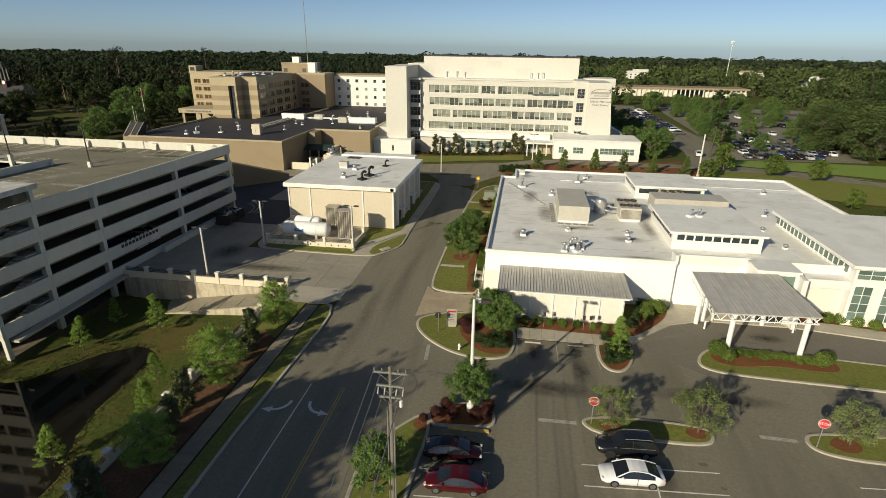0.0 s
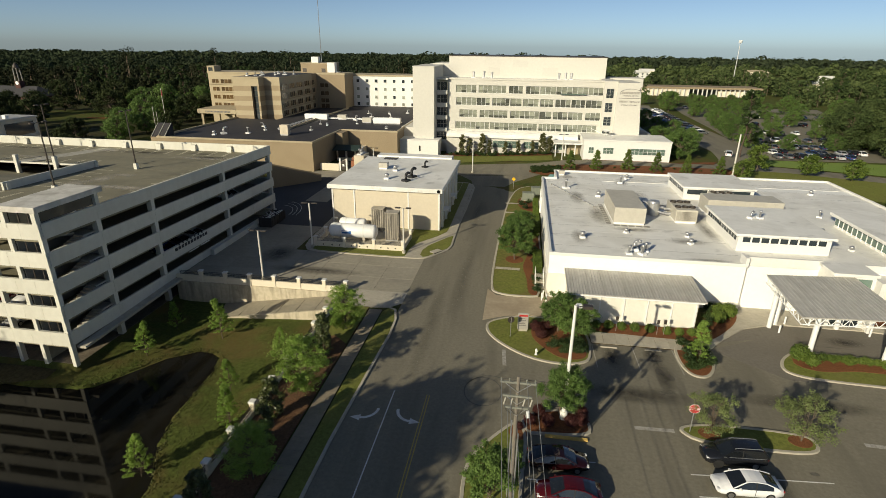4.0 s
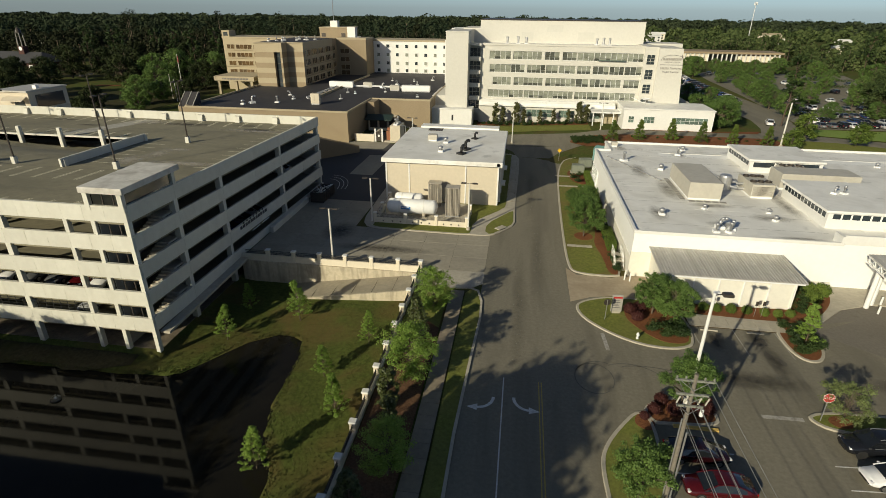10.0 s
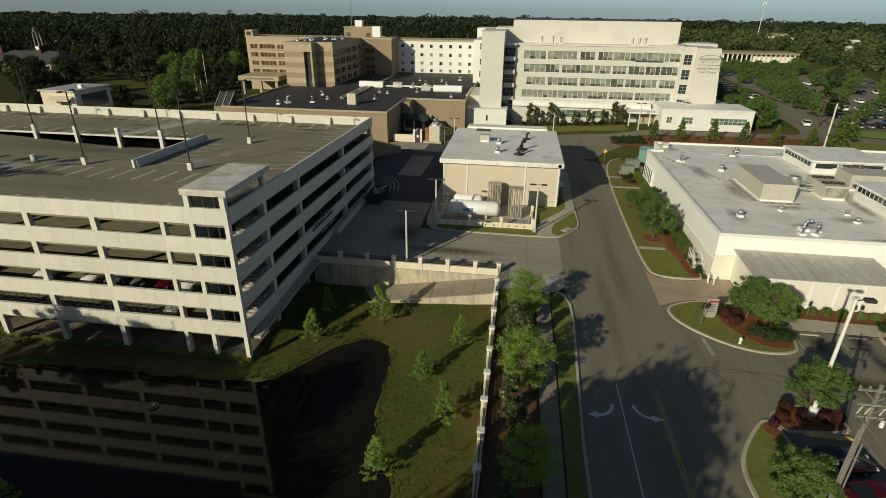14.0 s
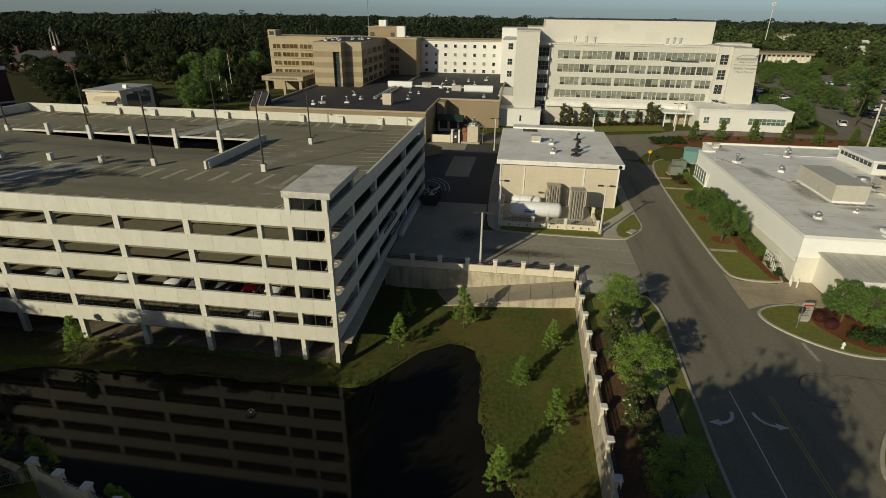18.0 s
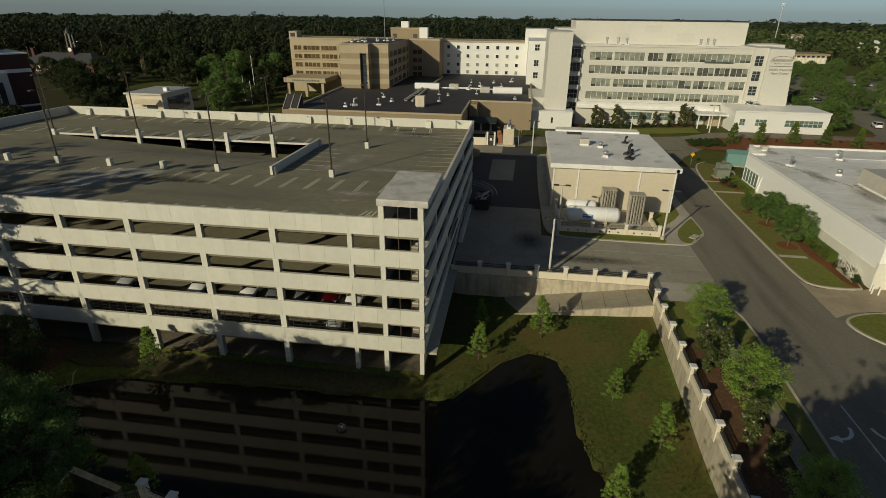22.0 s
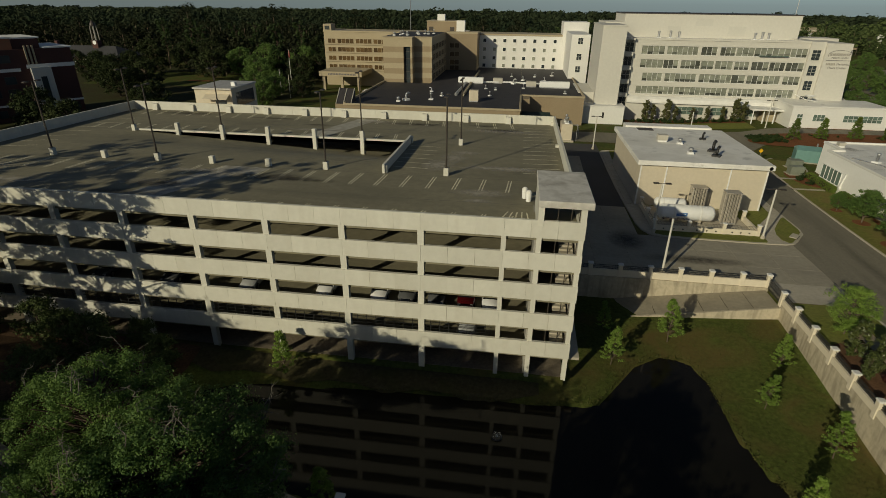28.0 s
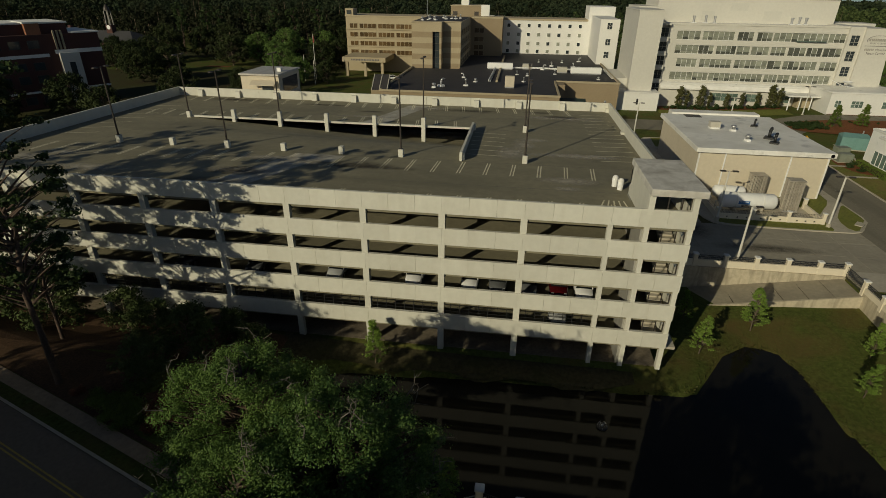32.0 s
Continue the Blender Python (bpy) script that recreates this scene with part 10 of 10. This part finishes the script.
# green and brown ground sheet, darkened to stand for shade under the trees
patch([((-330, 70), (-330, 262)), ((-240, 66), (-240, 264)), ((-170, 100), (-170, 264)), ((-141, 110), (-141, 264))], "park_ground", "ground_park", "green and brown ground under the park trees, coloured dark as shade", "ground", 0.03)
patch([((-236, 196), (-240, 236)), ((-205, 196), (-212, 240)), ((-180, 200), (-184, 232))], "grass", "lawn_park", "open park lawn among oaks", "lawn", 0.08)
patch([((-200, 211), (-200, 214)), ((-190, 211.5), (-190, 215))], "mulch", "planting_bed", "orange pine straw bed in the park", "planting bed", 0.13)
patch([((-33, 147.5), (-33, 160)), ((-24, 150.5), (-24, 163)), ((-12, 152.5), (-12, 164)), ((0.5, 152.5), (0.5, 163))], "lawn", "lawn_hospital", "green lawn before the hospital", "lawn", 0.08)
patch([((-32, 158.6), (-32, 164)), ((-20, 160.2), (-20, 165)), ((0.4, 159.8), (0.4, 165))], "mulch", "planting_bed", "mulch border along the hospital", "planting bed", 0.13)
drape([((-6.2, 138.4), (-6.2, 140)), ((-3.5, 135.8), (-3, 144.5)), ((2, 134), (2, 146)), ((8, 133), (8, 146.6)), ((20, 132), (20, 147.3)), ((34, 131), (34, 147.6)), ((46, 130), (46, 147.6))], M["mulch"], "planting_bed", "red-brown mulch strip with small trees", "planting bed", 0.16, 6)
patch([((8.8, 153.3), (8.8, 153.86)), ((34, 153.2), (34, 153.86)), ((44, 153.4), (46, 157))], "mulch", "planting_bed", "red-brown mulch strip along the annex", "planting bed", 0.1)
drape([((46.2, 131), (46.2, 147.4)), ((60, 128), (60, 146.1)), ((72, 124), (72, 142.1)), ((90, 120), (90, 137))], M["lawn"], "lawn_island", "lawn between the clinic and the campus road", "lawn", 0.14, 6)
drape([((56, 155.5), (57, 160)), ((62, 153.6), (62, 163)), ((84, 147), (86, 163)), ((160, 126), (170, 160))], M["lawn_bright"], "lawn_far", "wide green lawn beyond the road", "lawn", 0.08, 4)

# low wall, pillars and railing between the street and the pond
fw = (-76, 24, -0.3)
fence = thing("street_fence", pose(*fw), "cream low wall with pillars and a black railing by the pond", "fence")
fp = [(-72.9, 24.4), (-70.2, 23.7), (-67.4, 23.0), (-64.6, 22.2)]
for i, (x, y) in enumerate(fp):
    p_ = part("pillar", S().bevel_box(x - 0.26, x + 0.26, y - 0.26, y + 0.26, -2.6, 1.0), M["cream"], fence, "", fw)
    part("cap", S().bevel_box(x - 0.33, x + 0.33, y - 0.33, y + 0.33, 1.0, 1.16, 0.05), M["white_wall"], p_, "", fw)
    if i:
        ox, oy = fp[i - 1]
        d_ = Vector((x - ox, y - oy, 0)).normalized()
        n_ = Vector((-d_.y, d_.x, 0)) * 0.15
        a_, b_ = Vector((ox, oy, 0)) + d_ * 0.28, Vector((x, y, 0)) - d_ * 0.28
        ws_ = S().add([a_ - n_ + Vector((0, 0, z)) for z in (-2.6, 0.15)] + [b_ - n_ + Vector((0, 0, z)) for z in (-2.6, 0.15)] + [a_ + n_ + Vector((0, 0, z)) for z in (-2.6, 0.15)] + [b_ + n_ + Vector((0, 0, z)) for z in (-2.6, 0.15)],
                      [(0, 2, 3, 1), (6, 4, 5, 7), (1, 3, 7, 5), (0, 1, 5, 4), (2, 6, 7, 3)])
        part("wall", ws_, M["cream"], fence, "", fw)
        rl = S().tube(a_ + Vector((0, 0, 0.7)), b_ + Vector((0, 0, 0.7)), 0.025, n=4)
        for q in range(1, 18):
            m_ = a_.lerp(b_, q / 18)
            rl.tube(m_ + Vector((0, 0, 0.15)), m_ + Vector((0, 0, 0.72)), 0.016, n=3, caps=False)
        part("railing", rl, M["black_metal"], fence, "black metal railing", fw)
head = thing("culvert_headwall", pose(-79, 26.2, -2.5), "cream concrete headwall with a round drain opening", "headwall")
part("wall", S().add([(-1.4, -0.3, -1.6), (2.4, -0.5, -1.6), (2.4, 0.0, -1.6), (-1.4, 0.2, -1.6), (-1.4, -0.3, 1.75), (2.4, -0.5, 0.5), (2.4, 0.0, 0.5), (-1.4, 0.2, 1.75)],
                     [(3, 2, 1, 0), (4, 5, 6, 7), (0, 1, 5, 4), (1, 2, 6, 5), (2, 3, 7, 6), (3, 0, 4, 7)]), M["stained"], head)
part("drain_pipe", S().lathe([(0.34, -0.12), (0.34, 0.1), (0.26, 0.1), (0.26, -0.1)], (1.3, -0.46, -0.1), 14, "y"), M["black_metal"], head, "dark round drain opening")
part("railing", S().path([(-1.3, -0.9, 0.9), (2.2, -1.5, 0.5)], 0.03, 5).path([(-1.3, -0.9, -0.3), (-1.3, -0.9, 0.9)], 0.03, 5).path([(2.2, -1.5, -0.8), (2.2, -1.5, 0.5)], 0.03, 5), M["black_metal"], head, "black handrail")
iron = S()
for a_, b_ in ((Vector((-73.2, 24.3, -0.9)), Vector((-75.9, 23.4, -1.3))), (Vector((-75.9, 23.4, -1.3)), Vector((-78.0, 21.6, -1.0)))):
    for z in (0.15, 1.25):
        iron.tube(a_ + Vector((0, 0, z)), b_ + Vector((0, 0, z)), 0.03, n=4)
    for q in range(17):
        m_ = a_.lerp(b_, q / 16)
        iron.tube(m_ + Vector((0, 0, -0.6 if q % 8 == 0 else 0.1)), m_ + Vector((0, 0, 1.35)), 0.02, n=4)
part("railing", iron, M["steel"], fence, "weathered iron railing panel", fw)
red_bed = shrub("red_shrub", 12, 0.7, "shrub_red", 1300, 0.06, "reddish-brown shrub in pine straw")
plant_out(red_bed, [(-98.8, 28.0, 1.3), (-98.2, 26.9, 1.2), (-99.4, 29.0, 1.2), (-97.6, 28.4, 1.0), (-98.9, 30.0, 1.0), (-107.0, 29.6, 0.8)], "reddish shrubs by the street", -0.3)
# small aerator floating in the pond
aer = thing("pond_aerator", pose(-62.8, 36.4, WATER), "small dark aerator with a low spray in the pond", "aerator")
part("float", S().lathe([(0.2, 0.0), (0.45, 0.0), (0.5, 0.08), (0.42, 0.16), (0.2, 0.16)], n=18), M["black_metal"], aer)
part("nozzle", S().lathe([(0.12, 0.0), (0.12, 0.2), (0.06, 0.32), (0.02, 0.33)], n=10), M["steel"], aer)
spray, ra_ = S(), random.Random(5)
for i in range(80):
    a_, f_ = ra_.uniform(0, 2 * math.pi), ra_.random()
    r_, z_ = 0.06 + 0.4 * f_, 0.3 + 1.1 * f_ * (1 - f_) + ra_.uniform(-0.04, 0.04) - 0.25 * f_
    p_ = Vector((r_ * math.cos(a_), r_ * math.sin(a_), z_))
    spray.tube(p_, p_ + Vector((0.015, 0, 0.04)), 0.011, n=3)
part("spray", spray, M["white_paint"], aer, "thin white water spray")["kind"] = "stuff"
# conduit on blocks across the clinic roof, seams and dark stains
con = thing("roof_conduit", pose(0, 90, 6.05), "grey conduit on blocks across the clinic roof", "conduit")
for i in range(12):
    f = i / 11
    part("block", S().box(-2.2 + 6.6 * f - 0.14, -2.2 + 6.6 * f + 0.14, 14 - 14.5 * f - 0.1, 14 - 14.5 * f + 0.1, 0, 0.14), M["shaft"], con)
part("conduit", S().rope([(-2.2, 14, 0.18), (4.4, -0.5, 0.18), (6.0, -0.4, 0.18)], 0.06, 6), M["steel"], con)
for i in range(10):
    y = 69.5 + 4.6 * i
    cpart("roof_seam", S().box(-3.6 if y < 108.8 else -0.7, 20.6 if y < 98 else 53, y, y + 0.05, 6.045, 6.052), M["shaft"], "thin grey membrane seam")
# pale spalled patches on the garage deck
for i, (x, y, w, d) in enumerate(((-72.6, 65.6, 2.6, 3.4), (-71.0, 69.6, 2.0, 3.0), (-69.8, 72.6, 2.6, 1.2), (-66.0, 88.4, 4.2, 1.4), (-66.5, 52.5, 1.8, 0.8), (-97.0, 57.4, 3.4, 2.2))):
    part("repair_patch", S().add([(a, b, deck_z(b) + 0.0055 + 0.0003 * i) for a, b in ((x - w, y - d), (x + w, y - d), (x + w, y + d), (x - w, y + d))], [(0, 1, 2, 3)]), M["pale_wear"], garage, "pale worn concrete patch", gshift)
for y in (52.0, 60.6, 77.75, 86.0):
    part("deck_joint", S().add([(a, y + o, deck_z(y + o) + 0.004) for a, o in ((-136, -0.04), (-56.8, -0.04), (-56.8, 0.04), (-136, 0.04))], [(0, 1, 2, 3)]), M["oil"], garage, "dark deck joint", gshift)
# oil stains and tyre tracks in the car park
ro = random.Random(9)
for x, y, w, d in ((2.6, 51.6, 0.5, 1.3), (7.4, 52.0, 0.7, 1.2), (7.2, 49.4, 0.5, 0.9), (8.1, 48.4, 0.4, 0.8), (16.2, 36.6, 0.5, 0.25), (17.0, 34.2, 0.3, 0.2), (31.6, 35.2, 0.5, 0.3), (-3.5, 33.0, 0.6, 0.3), (12.6, 31.4, 0.5, 0.3), (3.3, 52.8, 0.3, 0.5), (27.5, 57.6, 1.6, 0.18)):
    ring_ = [(x + w * math.cos(2 * math.pi * k / 12) * ro.uniform(0.6, 1.1), y + d * math.sin(2 * math.pi * k / 12) * ro.uniform(0.6, 1.1)) for k in range(12)]
    setting("road_stain", S().add([(a, b, 0.0075) for a, b in ring_], [tuple(range(12))]), M["oil"], "dark oil stain on the asphalt", "stain")

# soft stains: round roof vents and units, in parking bays, along the deck's bays
for x, y, w, d in ((11.6, 108.0, 1.6, 2.4), (19.6, 80.0, 1.2, 6.5), (20.2, 86.5, 1.6, 3.5), (4.6, 85.0, 1.8, 6.0), (2.0, 95.0, 1.6, 5.0), (24, 111, 4.0, 1.6), (15.4, 74.0, 3.2, 1.6), (0.6, 73.5, 1.4, 3.4), (34, 110.5, 3.5, 1.4), (9.0, 78.0, 3.6, 1.0), (12.5, 99.0, 2.6, 3.0), (1.2, 111.6, 1.4, 2.0), (15.5, 92.0, 2.2, 2.4), (30, 98, 3.0, 3.0), (8, 70.5, 2.2, 1.2), (16, 66.9, 3.5, 0.7)):
    cpart("roof_stain", S().add([(x - w, y - d, 6.058), (x + w, y - d, 6.058), (x + w, y + d, 6.058), (x - w, y + d, 6.058)], [(0, 1, 2, 3)]), M["roof_stain"], "soft grey water stain on the roof membrane")
for x, y, w, d in ((2.6, 51.6, 1.1, 2.4), (7.2, 52.4, 1.2, 1.8), (7.5, 48.6, 1.0, 3.2), (29.6, 59.0, 2.2, 1.2), (12.5, 34.6, 1.2, 2.2), (-3.6, 33.0, 1.6, 1.2), (-15.6, 70.0, 1.2, 16.0), (-18.0, 55.0, 1.0, 18.0), (-16.5, 100, 1.1, 16.0), (4.0, 45.0, 6.0, 1.6), (20, 46.0, 7.0, 1.4), (-38, 68.5, 8.0, 1.6), (-46, 74, 3.0, 4.0)):
    setting("road_stain", S().add([(x - w, y - d, 0.0095), (x + w, y - d, 0.0095), (x + w, y + d, 0.0095), (x - w, y + d, 0.0095)], [(0, 1, 2, 3)]), M["ground_stain" if d < 10 else "oil_soft"], "soft dark tyre and oil stain", "stain")
rd = random.Random(41)
for i in range(26):
    x, y = rd.uniform(-132, -60), rd.choice((47.5, 52, 56.5, 66, 74, 82, 88, 92.5)) + rd.uniform(-1.5, 1.5)
    if RAMP_X0 - 3 < x < RAMP_X1 + 3 and RAMP_Y0 - 2 < y < RAMP_Y1 + 2:
        continue
    w, d = rd.uniform(2.5, 7.0), rd.uniform(0.7, 2.0)
    y0, y1 = max(44.8, y - d), min(94.6, y + d)
    part("deck_stain", S().add([(a, b, deck_z(b) + 0.0095 + 0.0004 * i) for a, b in ((x - w, y0), (min(-57.2, x + w), y0), (min(-57.2, x + w), y1), (x - w, y1))], [(0, 1, 2, 3)]), M["pale_wear" if i % 2 else "ground_stain"], garage, "soft worn stain on the deck", gshift)

# legible words on the hospital's sign wall
text_mesh("MEDICAL CENTER", 0.52, "letter_grey", hosp, (21.75 - hs[0], 164.54 - hs[1], 18.48), (90, 0, 0), "lettering", "small grey sign lettering")
text_mesh("Memorial", 0.84, "letter_grey", hosp, (22.95 - hs[0], 164.54 - hs[1], 16.88), (90, 0, 0), "lettering", "grey sign lettering")
text_mesh("Heart Center", 0.84, "letter_grey", hosp, (21.7 - hs[0], 164.54 - hs[1], 15.92), (90, 0, 0), "lettering", "grey sign lettering")
# paler render panels on the penthouse
for x0, x1, z0, z1 in ((-13.0, -8.2, 25.4, 27.4), (-3.6, 1.2, 22.8, 25.4), (-20.6, -17.0, 22.6, 25.2)):
    hpart("repair_panel", S().box(x0, x1, 177.985, 178.0, z0, z1), "hospital_grey", "slightly greyer repainted panel", pent)
# worn pale lane across the garage deck
for lane in ([(-104.5, 46.0), (-100.2, 46.0), (-94.2, 60.4), (-98.6, 60.4)], [(-98.6, 57.4), (-93.2, 57.4), (-92.6, 60.2), (-97.9, 60.2)], [(-96.0, 78.2), (-92.4, 78.2), (-87.5, 94.0), (-91.2, 94.0)]):
    z_up = 0.0045 if lane[0][1] != 57.4 else 0.0085
    part("worn_lane", S().add([(a, b, deck_z(b) + z_up) for a, b in lane], [(0, 1, 2, 3)]), M["deck_worn"], garage, "paler worn lane on the deck", gshift)
# flagpoles before the old wing
for x, y, h, furled in ((-144.3, 188.6, 15.2, True), (-147.5, 186.5, 8.6, False), (-141.6, 180.2, 7.6, False)):
    fl = thing("flagpole", pose(x, y, ground_z(x, y)), "white flagpole with a furled red and white flag" if furled else "plain pale pole in the old wing's garden", "flagpole", "poles before the old wing")
    part("pole", S().tube((0, 0, -0.1), (0, 0, h), 0.13, 0.07, 8), M["lamp_pale"], fl)
    part("finial", S().lathe([(0.02, h), (0.14, h + 0.1), (0.1, h + 0.22), (0.02, h + 0.28)], n=8), M["lamp_pale"], fl)
    if furled:
        part("flag", S().lathe([(0.05, h - 2.6), (0.3, h - 2.2), (0.22, h - 1.3), (0.14, h - 0.3)], (0.2, 0, 0), 7), M["flag_red"], fl, "furled faded red flag")


def far_house(x, y, turn, w, d, h, wall, roof, label):
    """A low building among the far trees: walls, gable roof, windows."""
    t = thing("far_house", pose(x, y, ground_z(x, y), 0, 0, turn), label, "house", "houses among the far trees")
    part("wall", S().box(-w / 2, w / 2, -d / 2, d / 2, -0.5, h), M[wall], t)
    part("roof", S().add([(-w / 2 - 0.5, -d / 2 - 0.5, h), (w / 2 + 0.5, -d / 2 - 0.5, h), (w / 2 + 0.5, d / 2 + 0.5, h), (-w / 2 - 0.5, d / 2 + 0.5, h), (-w / 2 - 0.5, 0, h + d * 0.22), (w / 2 + 0.5, 0, h + d * 0.22)],
                         [(0, 1, 5, 4), (2, 3, 4, 5), (1, 2, 5), (3, 0, 4), (3, 2, 1, 0)]), M[roof], t)
    n = max(2, int(w / 5))
    for i in range(n):
        q = -w / 2 + w * (i + 0.5) / n
        for z in ([h * 0.3, h * 0.72] if h > 6 else [h * 0.5]):
            part("window", S().box(q - 0.9, q + 0.9, -d / 2 - 0.06, -d / 2, z - 0.8, z + 0.8), M["glass"], t)


for row in ((122, 668, 8, 16, 10, 6.5, "white_wall", "white_roof"), (143, 744, -6, 18, 10, 6.5, "cream", "white_roof"), (286, 772, 12, 26, 10, 7.0, "cream", "tan_stone"), (262, 690, -4, 14, 9, 5.5, "white_wall", "tan_stone"),
            (305, 640, 10, 14, 9, 5.5, "white_wall", "white_roof"), (228, 500, 5, 12, 8, 5.0, "cream", "white_roof"), (-400, 412, 14, 18, 8, 4.5, "white_wall", "white_roof")):
    far_house(*row, "pale low house among far trees")
# low hedges between the rows of the far car park
for x0, x1, y in ((110, 138, 286), (104, 126, 262), (118, 148, 318), (72, 88, 192)):
    hedge_far = thing("parking_hedge", pose((x0 + x1) / 2, y, ground_z((x0 + x1) / 2, y)), "low dark hedge between parking rows", "hedge", "hedges in the far car park")
    rng_p = np.random.default_rng(int(y))
    n_ = int((x1 - x0) * 1.2)
    c_ = np.stack([np.linspace(-(x1 - x0) / 2, (x1 - x0) / 2, n_), rng_p.normal(size=n_) * 0.3, np.full(n_, 0.7)], 1)
    v_, f_ = leaf_cloud(rng_p, c_, np.full(n_, 0.9), n_ * 22, 0.25, 0.8)
    ob_ = new("foliage", mesh_from_arrays("foliage", v_, f_, M["leaf_live"]))
    ob_.parent = hedge_far
